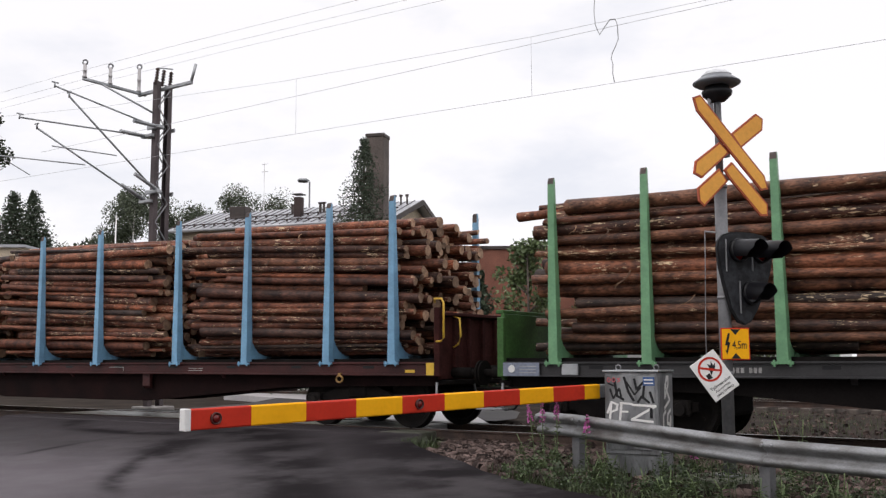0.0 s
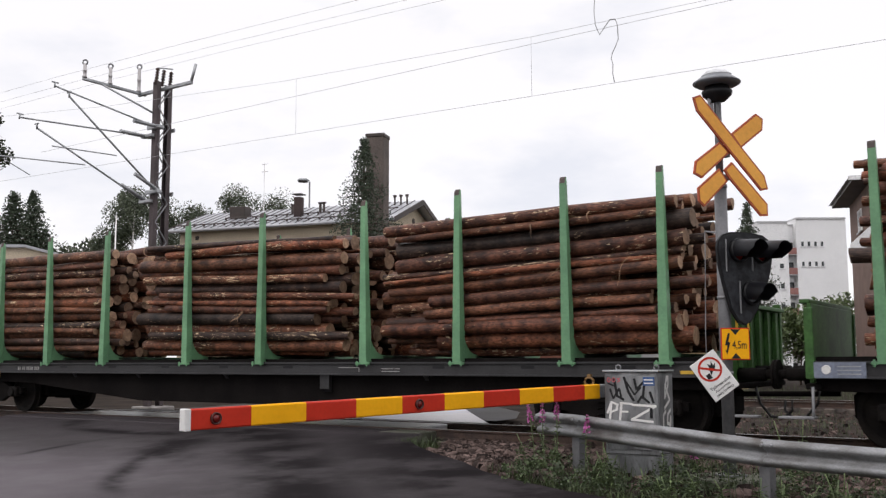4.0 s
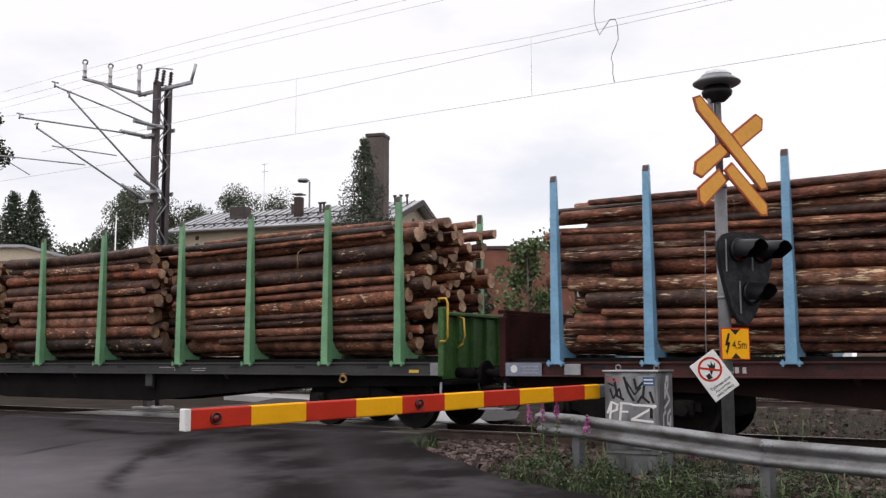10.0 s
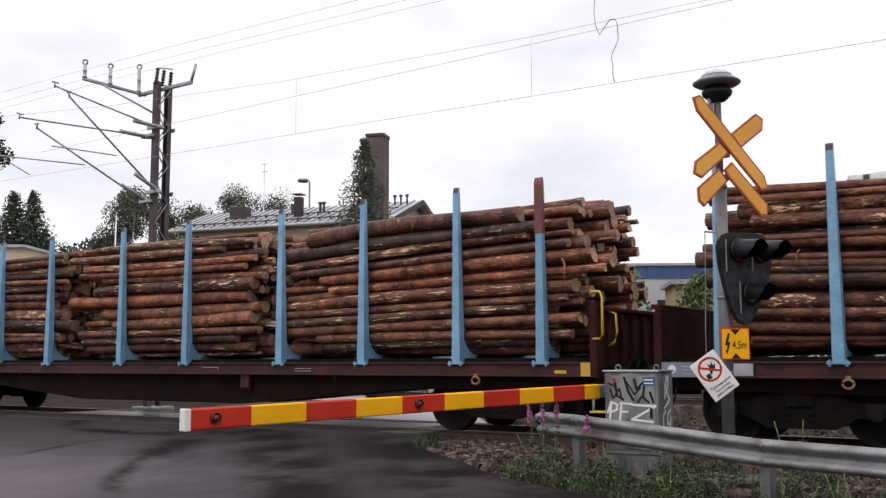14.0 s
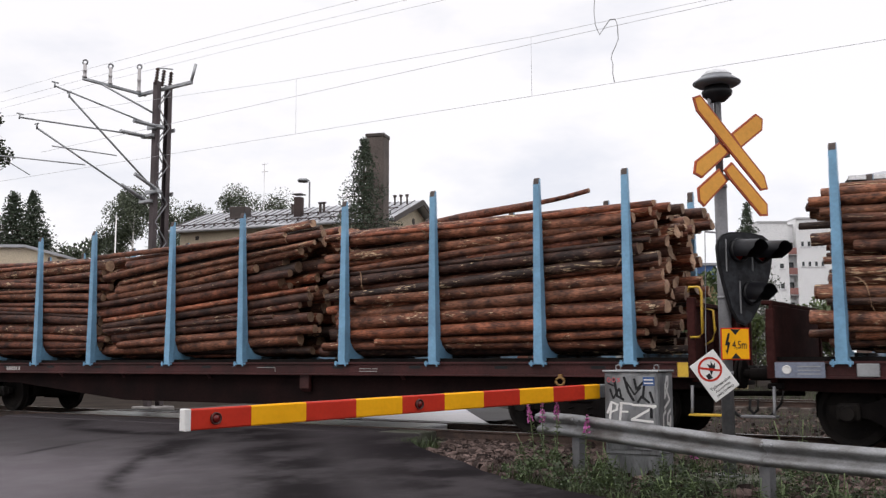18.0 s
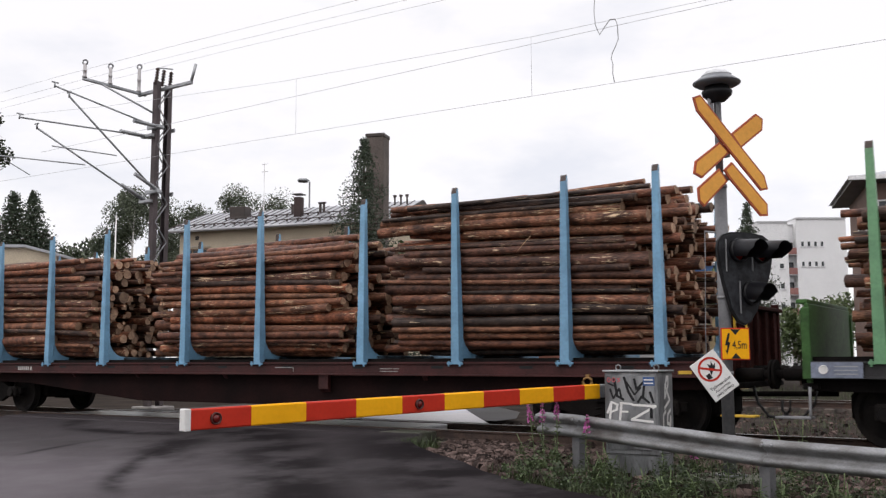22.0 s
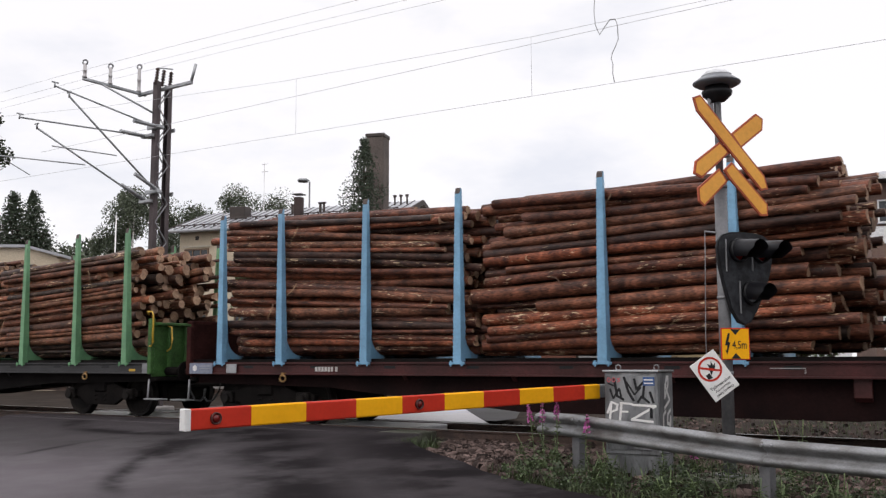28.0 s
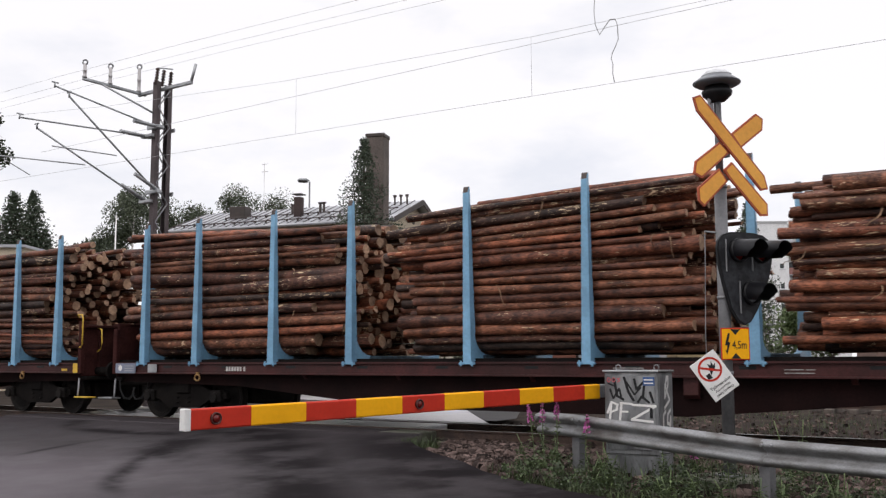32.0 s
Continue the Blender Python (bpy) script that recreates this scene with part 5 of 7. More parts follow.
def guardrail():
    g = thing("guardrail", pose(0, 0, 0), "galvanised steel roadside guardrail on posts", "guardrail")
    prof = [(0.0, 0.0), (-0.05, -0.02), (-0.075, -0.055), (-0.05, -0.09), (-0.005, -0.115), (0.0, -0.135), (-0.005, -0.155), (-0.05, -0.18), (-0.075, -0.215), (-0.05, -0.25), (0.0, -0.27)]
    pts = [Vector(p[:3]) for p in GUARD]
    for i in range(len(pts) - 1):
        a, b = pts[i], pts[i + 1]
        d = (b - a)
        n = Vector((d.y, -d.x, 0)).normalized()
        n = -n if n.y > 0 else n
        bm = B()
        for off in (0.0, -0.008):
            r0, r1 = [], []
            for o, z in prof:
                r0.append(bm.verts.new(a + n * (-o + off) + Vector((0, 0, z)) - (Vector((0, 0, 0)))))
                r1.append(bm.verts.new(b + n * (-o + off) + d.normalized() * 0.06 + Vector((0, 0, z)) + n * 0.003))
            for k in range(len(prof) - 1):
                q = (r0[k], r0[k + 1], r1[k + 1], r1[k])
                bm.faces.new(q if off == 0 else tuple(reversed(q))).smooth = True
        beam = part("beam", bm, RAILZINC, g, "W-section guardrail beam")
        for f in (0.02, 0.06):
            bm = B()
            p = a + d * f + n * 0.08 + Vector((0, 0, -0.055))
            rod(bm, p - n * 0.02, p + n * 0.012, 0.014, seg=8)
            part("bolt", bm, DULLZINC, beam)
    for x, y, z, gz in GUARD[1:]:
        bm = B()
        slab(bm, [(-0.05, -0.06), (0.05, -0.06), (0.05, -0.045), (-0.035, -0.045), (-0.035, 0.045), (0.05, 0.045), (0.05, 0.06), (-0.05, 0.06)], z - 0.03 - gz + 0.3, "z", gz - 0.3)
        bm.transform(pose(x + 0.03, y + 0.065, 0, 0, 0, -18 + 90))
        part("post", bm, POLEGREY, g)
    bm = B()
    a = pts[0]
    tube(bm, [a + Vector((0.02, -0.02, -0.06)), a + Vector((-0.05, 0.03, -0.07)), a + Vector((-0.08, 0.10, -0.09))], 0.05, 8)
    part("end_piece", bm, RAILZINC, g)


guardrail()


# ---- overhead line ----
MX, MY = -24.15, 19.25


def ceramic(bm, p0, p1, r, n, core=0.45):
    p0, p1 = Vector(p0), Vector(p1)
    rod(bm, p0, p1, r * core, seg=8)
    for k in range(n):
        c = p0.lerp(p1, (k + 0.5) / n)
        h = (p1 - p0).normalized() * ((p1 - p0).length / n * 0.22)
        rod(bm, c - h, c + h, r, r * 0.7, 10)


def mast():
    m = thing("catenary_mast", pose(MX, MY, -0.25), "dark lattice steel overhead line mast with brackets", "mast")
    H = 10.0
    for y in (-0.29, 0.29):
        bm = B()
        s = 1 if y > 0 else -1
        slab(bm, [(-0.10, y), (0.10, y), (0.10, y - 0.15 * s), (0.086, y - 0.15 * s), (0.086, y - 0.014 * s), (-0.086, y - 0.014 * s), (-0.086, y - 0.15 * s), (-0.10, y - 0.15 * s)], H, "z", 0)
        bmesh.ops.recalc_face_normals(bm, faces=bm.faces[:])
        part("channel", bm, MASTPAINT, m, "dark painted steel channel")
    n = 16
    for i in range(n):
        z = 0.3 + i * (H - 0.5) / n
        z2 = z + (H - 0.5) / n
        for x in (-0.095, 0.095):
            bm = B()
            a, b = (-0.22, 0.22) if i % 2 else (0.22, -0.22)
            rod(bm, (x, a, z), (x, b, z2), 0.020, seg=6)
            part("lacing_bar", bm, DULLZINC, m)
    bm = B()
    box(bm, -0.45, 0.45, -0.45, 0.45, -0.4, 0.12, 0.03)
    part("foundation", bm, CONCRETE, m)
    # local helper: world to mast
    def L(x, y, z):
        return (x - MX, y - MY, z + 0.25)
    # cross arm with pin and strain insulators
    bm = B()
    box(bm, -1.06, -0.96, 17.12 - MY, 19.4 - MY, 9.78, 9.86, 0.01)
    arm = part("cross_arm", bm, ZINC, m, "galvanised cross arm")
    bm = B()
    rod(bm, (-1.0, 17.75 - MY, 9.80), (-0.05, -0.25, 9.0), 0.03, seg=8)
    part("arm_stay", bm, ZINC, arm)
    bm = B()
    box(bm, -1.1, 1.40, -0.10, 0.0, 9.74, 9.84, 0.01)
    part("cross_beam", bm, ZINC, arm)
    for y, z, h in ((17.17, 9.86, 0.42), (18.06, 9.86, 0.52), (19.12, 9.86, 0.76)):
        bm = B()
        lathe(bm, [(0.072, z), (0.072, z + 0.05), (0.056, z + 0.06), (0.052, z + h * 0.45), (0.064, z + h * 0.47), (0.064, z + h * 0.53), (0.052, z + h * 0.55), (0.050, z + h)], 14, 0, -1.0, y - MY)
        part("insulator", bm, PALEPOST, arm, "pale post insulator")
        bm = B()
        ring = [(-1.0 + 0.066 * math.cos(k * 0.5236) * 0.8, y - MY + 0.075 * math.cos(k * 0.5236) * 0.6, z + h + 0.05 + 0.075 * math.sin(k * 0.5236)) for k in range(13)]
        tube(bm, ring, 0.026, 6)
        part("insulator_cap", bm, DULLZINC, arm)
    for y in (18.98, 19.22, 19.5):
        bm = B()
        ceramic(bm, (0, y - MY, 9.9), (0.05, y - MY + 0.02, 10.42), 0.075, 6)
        part("insulator", bm, RAILSIDE, arm, "dark brown ribbed insulator")
    bm = B()
    tube(bm, [(0.05, -0.25, 10.42), (0.05, 0.0, 10.47), (0.05, 0.32, 10.52)], 0.02)
    part("link", bm, ZINC, arm)
    bm = B()
    rod(bm, (1.36, -0.05, 9.80), (1.50, 0.0, 10.35), 0.045, seg=8)
    part("horn", bm, ZINC, arm)
    # two cantilevers for the overlap of the contact wires
    for x, top, mid, low, reg0, reg1, end in ((0.62, (15.15, 8.62), (15.62, 8.42), 6.28, (15.15, 6.96), (17.2, 7.05), None), (-0.75, (15.0, 7.92), (15.55, 7.72), 6.02, (14.2, 6.73), (17.12, 6.93), (15.39, 6.36))):
        cl = new("cantilever")
        cl.parent = m
        ztop = 8.28 if x > 0 else 8.05
        bm = B()
        rod(bm, L(MX + x, top[0], top[1]), L(MX + x * 0.4, 18.7, ztop), 0.025, seg=8)
        part("top_tube", bm, ZINC, cl)
        bm = B()
        rod(bm, L(MX + x, mid[0], mid[1]), L(MX + x * 0.4, 18.85, low + 0.05), 0.029, seg=8)
        part("bracket_tube", bm, ZINC, cl)
        bm = B()
        rod(bm, L(MX + x, reg0[0], reg0[1]), L(MX + x, reg1[0], reg1[1]), 0.018, seg=8)
        part("registration_arm", bm, ZINC, cl)
        for z, yy in ((ztop, 18.45), (low, 18.55)):
            bm = B()
            sl = 0.12 if z > 7 else -0.35
            ceramic(bm, L(MX + x * 0.45, yy - 0.45, z + (0.0 if z > 7 else 0.42)), L(MX + x * 0.4, 19.1, z), 0.068, 11, 0.8)
            part("insulator", bm, ZINC, cl, "pale ribbed insulator")
            bm = B()
            box(bm, min(0, x * 0.55) - 0.05, max(0, x * 0.55) + 0.05, -0.42, -0.26, z + 0.25 - 0.05, z + 0.25 + 0.05, 0.01)
            part("bracket", bm, ZINC, cl)
        bm = B()
        rod(bm, (x, mid[0] - MY, mid[1] + 0.22), (x, mid[0] - MY - 0.02, mid[1] + 0.38), 0.028, seg=8)
        rod(bm, (x - 0.09, mid[0] - MY - 0.02, mid[1] + 0.37), (x + 0.09, mid[0] - MY - 0.02, mid[1] + 0.37), 0.022, seg=6)
        part("clamp", bm, ZINC, cl)
        bm = B()
        rod(bm, (x, top[0] - MY, top[1] + 0.2), (x, top[0] - MY + 0.02, top[1] + 0.36), 0.024, seg=8)
        rod(bm, (x, top[0] - MY - 0.08, top[1] + 0.35), (x, top[0] - MY + 0.12, top[1] + 0.35), 0.022, seg=6)
        part("clamp", bm, ZINC, cl)
        if end:
            bm = B()
            rod(bm, L(MX + x, 14.55, 6.70), L(MX + x, end[0], end[1]), 0.013, seg=6)
            part("steady_arm", bm, ZINC, cl)
    for x, y, z in ((0.0, -0.26, 6.3), (0.0, -0.26, 8.3)):
        bm = B()
        box(bm, -0.26, 0.26, -0.36, -0.30, z + 0.19, z + 0.31, 0.01)
        part("collar", bm, ZINC, m)
        bm = B()
        box(bm, -0.22, 0.22, 0.30, 0.35, z + 0.19, z + 0.31, 0.01)
        part("collar", bm, ZINC, m)


mast()


def wires():
    mat = material("copper_wire", (0.46, 0.46, 0.47), (0.38, 0.38, 0.39), 0.5, 0.2, 20, 2, 0.0)
    def wire(name, pts, r, label):
        t = B()
        tube(t, pts, r, 5)
        ob = part(name, t, mat, None)
        tagged(ob, label, "wire")
        return ob
    def line(x0, x1, y, f, n=24, y1=None):
        return [(x0 + (x1 - x0) * k / n, y + ((y1 - y) * k / n if y1 is not None else 0), f(x0 + (x1 - x0) * k / n)) for k in range(n + 1)]
    wire("contact_wire", line(-90, 60, 15.2, lambda x: 6.14 + (x + 18.5) * -0.0178 if x < 10 else 5.63), 0.0042, "thin contact wire over the railway track")
    wire("contact_wire", line(-24.9, 60, 15.7, lambda x: 7.08 + 0.005 * (x + 19)), 0.0042, "thin contact wire of the overlapping section")
    wire("messenger_wire", line(-90, 60, 15.2, lambda x: 7.02 + 0.0022 * (x + 3.5) ** 2 if abs(x) < 30 else 8.6), 0.0036, "thin messenger wire above the contact wire")
    for x, y, z in ((-25.1, 17.52, 10.05), (-25.1, 18.3, 10.12), (-25.1, 19.2, 10.30)):
        wire("feeder_wire", line(-90, 60, y, lambda q: z - 0.6 * min(1, max(0, (q + 24) / 24)) * 0.9 if q > -24 else z), 0.0042, "thin feeder line on post insulators")
    for x in (-8.72, -2.0, -14.6):
        zc = 6.14 + (x + 18.5) * -0.0178
        wire("dropper", [(x, 15.2, zc), (x, 15.2, 7.02 + 0.0022 * (x + 3.5) ** 2)], 0.003, "thin dropper wire between messenger and contact wire")
    wire("jumper_cable", [(-7.43, 15.2, 7.95), (-7.42, 15.2, 7.59), (-7.44, 15.2, 7.30), (-7.42, 15.2, 7.04), (-7.34, 15.2, 6.85), (-7.25, 15.2, 6.96), (-7.14, 15.2, 7.08), (-7.04, 15.2, 7.07), (-7.00, 15.2, 6.96), (-6.99, 15.2, 6.70), (-7.04, 15.2, 6.59), (-7.11, 15.2, 6.47), (-7.13, 15.2, 6.38), (-7.10, 15.2, 6.27), (-7.11, 15.2, 6.12), (-7.08, 15.2, 5.95)], 0.008, "dark jumper cable hanging in a loose loop")


wires()


# ---- buildings beyond the line ----
def view(u, d):
    """Plan place d metres out along the crossing's sight line and u shares of the half field to its side."""
    k = u * math.tan(radians(48.55 / 2))
    f, r = Vector((math.sin(YAW), math.cos(YAW))), Vector((math.cos(YAW), -math.sin(YAW)))
    p = f * d + r * (k * d)
    return p.x, p.y


PLASTER = material("cream_plaster", (0.66, 0.56, 0.42), (0.56, 0.47, 0.35), 0.85, 0, 25, 0.6, 0.1)
PALEPLASTER = material("pale_plaster", (0.60, 0.54, 0.44), (0.52, 0.46, 0.38), 0.85, 0, 25, 0.6, 0.1)
METALROOF = material("grey_metal_roof", (0.46, 0.465, 0.49), (0.34, 0.345, 0.37), 0.32, 0.3, 25, 0.8, 0.04, speck=0.25)
ROOFSEAM = material("dark_roof_seam", (0.10, 0.095, 0.10), (0.06, 0.055, 0.06), 0.5, 0.2, 25, 2, 0.05)
DARKTRIM = material("dark_brown_trim", (0.06, 0.04, 0.035), (0.04, 0.03, 0.025), 0.6, 0, 25, 2, 0.05)
WINDOWGLASS = material("window_glass", (0.05, 0.055, 0.06), (0.035, 0.04, 0.045), 0.08, 0, 10, 1.0, 0.0)
WOODTRIM = material("brown_window_wood", (0.20, 0.12, 0.07), (0.14, 0.085, 0.05), 0.6, 0, 20, 3, 0.05)
CHIMNEYBRICK = material("grey_brown_chimney", (0.17, 0.135, 0.12), (0.11, 0.09, 0.08), 0.9, 0, 14, 1.2, 0.3)
DARKBRICK = material("sooty_brick", (0.075, 0.05, 0.045), (0.045, 0.03, 0.028), 0.9, 0, 14, 1.2, 0.3)
BALCONYRED = material("faded_red_parapet", (0.36, 0.17, 0.15), (0.28, 0.13, 0.115), 0.7, 0, 20, 1.0, 0.05)
EAVEGREY = material("grey_brown_eave", (0.16, 0.145, 0.14), (0.11, 0.10, 0.095), 0.7, 0, 20, 1.0, 0.05)
VILLABRICK = material("brown_villa_brick", (0.22, 0.145, 0.115), (0.17, 0.11, 0.09), 0.9, 0, 22, 1.0, 0.2)
REDBRICK = material("red_brick", (0.27, 0.11, 0.075), (0.20, 0.08, 0.055), 0.9, 0, 22, 1.0, 0.2)
BLUEWALL = material("blue_metal_cladding", (0.06, 0.13, 0.30), (0.05, 0.10, 0.24), 0.45, 0.2, 20, 0.5, 0.05)
GREYWALL = material("pale_grey_cladding", (0.58, 0.58, 0.59), (0.48, 0.48, 0.49), 0.6, 0, 20, 0.5, 0.05)
OCHREWALL = material("ochre_boards", (0.46, 0.36, 0.20), (0.36, 0.27, 0.15), 0.8, 0, 20, 0.8, 0.1)
RENDER = material("white_render", (0.90, 0.90, 0.90), (0.85, 0.85, 0.85), 0.8, 0, 15, 0.3, 0.05)


def window(parent, m, w, h, trim, cross=True, frame_w=0.07):
    """A framed window with panes, set on the face whose outward side is local -y."""
    fr = B()
    hw, f = w / 2, frame_w
    loops = [[fr.verts.new((x, y, z)) for x, z in ((-hw + o, o), (hw - o, o), (hw - o, h - o), (-hw + o, h - o))] for o, y in ((0, -0.06), (f, -0.06), (f, 0.05), (0, 0.05))]
    for a, b in zip(loops, loops[1:] + loops[:1]):
        for k in range(4):
            fr.faces.new((a[k], a[(k + 1) % 4], b[(k + 1) % 4], b[k]))
    bmesh.ops.recalc_face_normals(fr, faces=fr.faces[:])
    win = part("window", fr, trim, parent)
    win.matrix_basis = m
    if cross:
        for k in (1, 2):
            x = -hw + w * k / 3
            bm = B()
            box(bm, x - 0.025, x + 0.025, -0.05, 0.05, f, h - f)
            part("mullion", bm, trim, win)
    bm = B()
    box(bm, -w / 2 + frame_w, w / 2 - frame_w, -0.015, 0.01, frame_w, h - frame_w)
    part("pane", bm, WINDOWGLASS, win, "dark window pane")
    bm = B()
    box(bm, -w / 2 - 0.05, w / 2 + 0.05, -0.14, -0.06, -0.05, 0.0)
    part("sill", bm, METALROOF, win)
    return win


def cream_house():
    L, D, E, R = 12.3, 6.4, 8.2, 9.42
    ang = math.degrees(math.atan2(35.79 - 32.75, -28.25 + 40.09))
    h = thing("house", pose(-40.09, 32.75, -0.3, 0, 0, ang), "cream plastered two-storey house with grey seamed metal roof", "house")
    bm = B()
    slab(bm, [(0.35, 0), (D, 0), (D, E), (D / 2 + 0.2, R - 0.12), (0.35, E)], L - 0.6, "x", 0.3)
    part("wall", bm, PLASTER, h)
    bm = B()
    box(bm, 0.22, L - 0.22, 0.27, D + 0.05, 0, 1.0, 0.02)
    part("plinth", bm, CONCRETE, h)
    for y0, z0, y1, z1 in ((-0.15, E - 0.12, D / 2 + 0.2, R), (D + 0.4, E - 0.12, D / 2 + 0.2, R)):
        bm = B()
        slab(bm, [(y0, z0), (y1, z1), (y1, z1 + 0.07), (y0, z0 + 0.07)], L + 0.5, "x", -0.25)
        roof = part("roof", bm, METALROOF, h)
        for k in range(30):
            x = -0.2 + k * (L + 0.4) / 29
            bm = B()
            slab(bm, [(y0, z0 + 0.07), (y1, z1 + 0.07), (y1, z1 + 0.105), (y0, z0 + 0.105)], 0.026, "x", x)
            part("seam", bm, ROOFSEAM, roof)
    for x in (-0.27, L + 0.25):
        for y0 in (-0.2, D + 0.45):
            bm = B()
            slab(bm, [(y0, E - 0.28), (D / 2 + 0.2, R - 0.16), (D / 2 + 0.2, R + 0.09), (y0, E - 0.03)], 0.05, "x", x - 0.025)
            part("bargeboard", bm, DARKTRIM, h, "dark brown bargeboard")
    bm = B()
    rod(bm, (-0.25, -0.22, E - 0.13), (L + 0.25, -0.22, E - 0.13), 0.08, seg=8)
    part("gutter", bm, METALROOF, h)
    for x, w in ((1.35, 1.45), (4.1, 0.9), (6.2, 1.3), (8.4, 0.9), (10.8, 1.3)):
        for z in (5.9, 2.6):
            window(h, pose(x, 0.35, z), w, 1.3, WOODTRIM)
        bm = B()
        box(bm, x - w / 2 - 0.1, x + w / 2 + 0.1, 0.27, 0.35, 7.28, 7.36)
        part("lintel", bm, PALEPLASTER, h)
    bm = B()
    box(bm, 1.25, 1.45, 0.33, 0.352, 7.65, 7.85)
    part("vent", bm, DARKTRIM, h)
    for y, z, w, q in ((2.2, 6.0, 0.5, 1.3), (4.4, 2.6, 1.0, 1.3), (2.2, 2.6, 1.0, 1.3)):
        window(h, pose(L - 0.3, y, z, 0, 0, 90), w, q, DARKTRIM, False)
    bm = B()
    rod(bm, (L - 0.32, D / 2 + 0.2, 8.45), (L - 0.27, D / 2 + 0.2, 8.45), 0.16, seg=14)
    part("gable_vent", bm, DARKTRIM, h)
    bm = B()
    box(bm, 2.35, 3.25, 1.7, 2.4, 8.4, 9.5, 0.03)
    part("dormer", bm, DARKTRIM, h, "dark roof hatch")
    for x, y, w, z in ((6.55, 1.5, 0.38, 9.72), ):
        bm = B()
        box(bm, x - w / 2, x + w / 2, y - w / 2, y + w / 2, 8.3, z, 0.02)
        ch = part("chimney", bm, DARKBRICK, h, "brick roof chimney")
        bm = B()
        box(bm, x - w / 2 - 0.08, x + w / 2 + 0.08, y - w / 2 - 0.08, y + w / 2 + 0.08, z + 0.12, z + 0.16)
        part("cowl", bm, DARKTRIM, ch)
    for x in (5.8, 7.4, 7.6):
        bm = B()
        rod(bm, (x, 2.2, 8.7), (x, 2.2, 9.45), 0.07, seg=8)
        rod(bm, (x, 2.2, 9.45), (x, 2.2, 9.52), 0.12, seg=8)
        part("vent_pipe", bm, DARKTRIM, h)
    for k in range(3):
        x = 11.3 + k * 0.33
        bm = B()
        rod(bm, (x, 2.7, 8.9), (x, 2.7, 9.62), 0.05, seg=8)
        rod(bm, (x, 2.7, 9.62), (x, 2.7, 9.72), 0.09, seg=8)
        part("vent_pipe", bm, DARKTRIM, h)
    for y, x0 in ((0.35, -0.1), (1.55, 2.2)):
        z = E - 0.05 + (y + 0.15) * (R - E + 0.12) / (D / 2 + 0.35)
        bm = B()
        rod(bm, (x0, y, z + 0.10), (L - 0.3, y, z + 0.10), 0.03, seg=6)
        guard = part("snow_guard", bm, DARKTRIM, h)
        for k in range(int((L - x0) / 0.6)):
            bm = B()
            box(bm, x0 + k * 0.6, x0 + k * 0.6 + 0.09, y - 0.03, y + 0.03, z - 0.06, z + 0.12)
            part("bracket", bm, DARKTRIM, guard)


def chimney_stack():
    c = thing("boiler_chimney", pose(-26.7, 32.95, -0.3, 0, 0, 20), "tall square grey-brown brick chimney", "chimney")
    bm = B()
    box(bm, -0.40, 0.40, -0.40, 0.40, 0, 11.35, 0.02)
    part("shaft", bm, CHIMNEYBRICK, c)
    bm = B()
    box(bm, -0.43, 0.43, -0.43, 0.43, 11.2, 11.36, 0.02)
    part("crown", bm, DARKTRIM, c)


def low_building():
    x, y = view(-1.13, 52)
    h = thing("low_building", pose(x, y, -0.3, 0, 0, 35.16), "low cream plastered outbuilding with pale flat roof edge", "outbuilding")
    bm = B()
    slab(bm, [(0, 0), (6.0, 0), (6.0, 7.1), (4.3, 7.55), (0, 7.6)], 9.0, "y", 0)
    part("wall", bm, PLASTER, h)
    bm = B()
    slab(bm, [(-0.2, 7.6), (4.3, 7.55), (6.2, 7.05), (6.2, 7.2), (4.3, 7.7), (-0.2, 7.75)], 9.4, "y", -0.2)
    part("roof", bm, METALROOF, h)
    for q in (1.5, 4.1):
        window(h, pose(q, 0.0, 6.0), 0.5, 0.6, DARKTRIM, False)


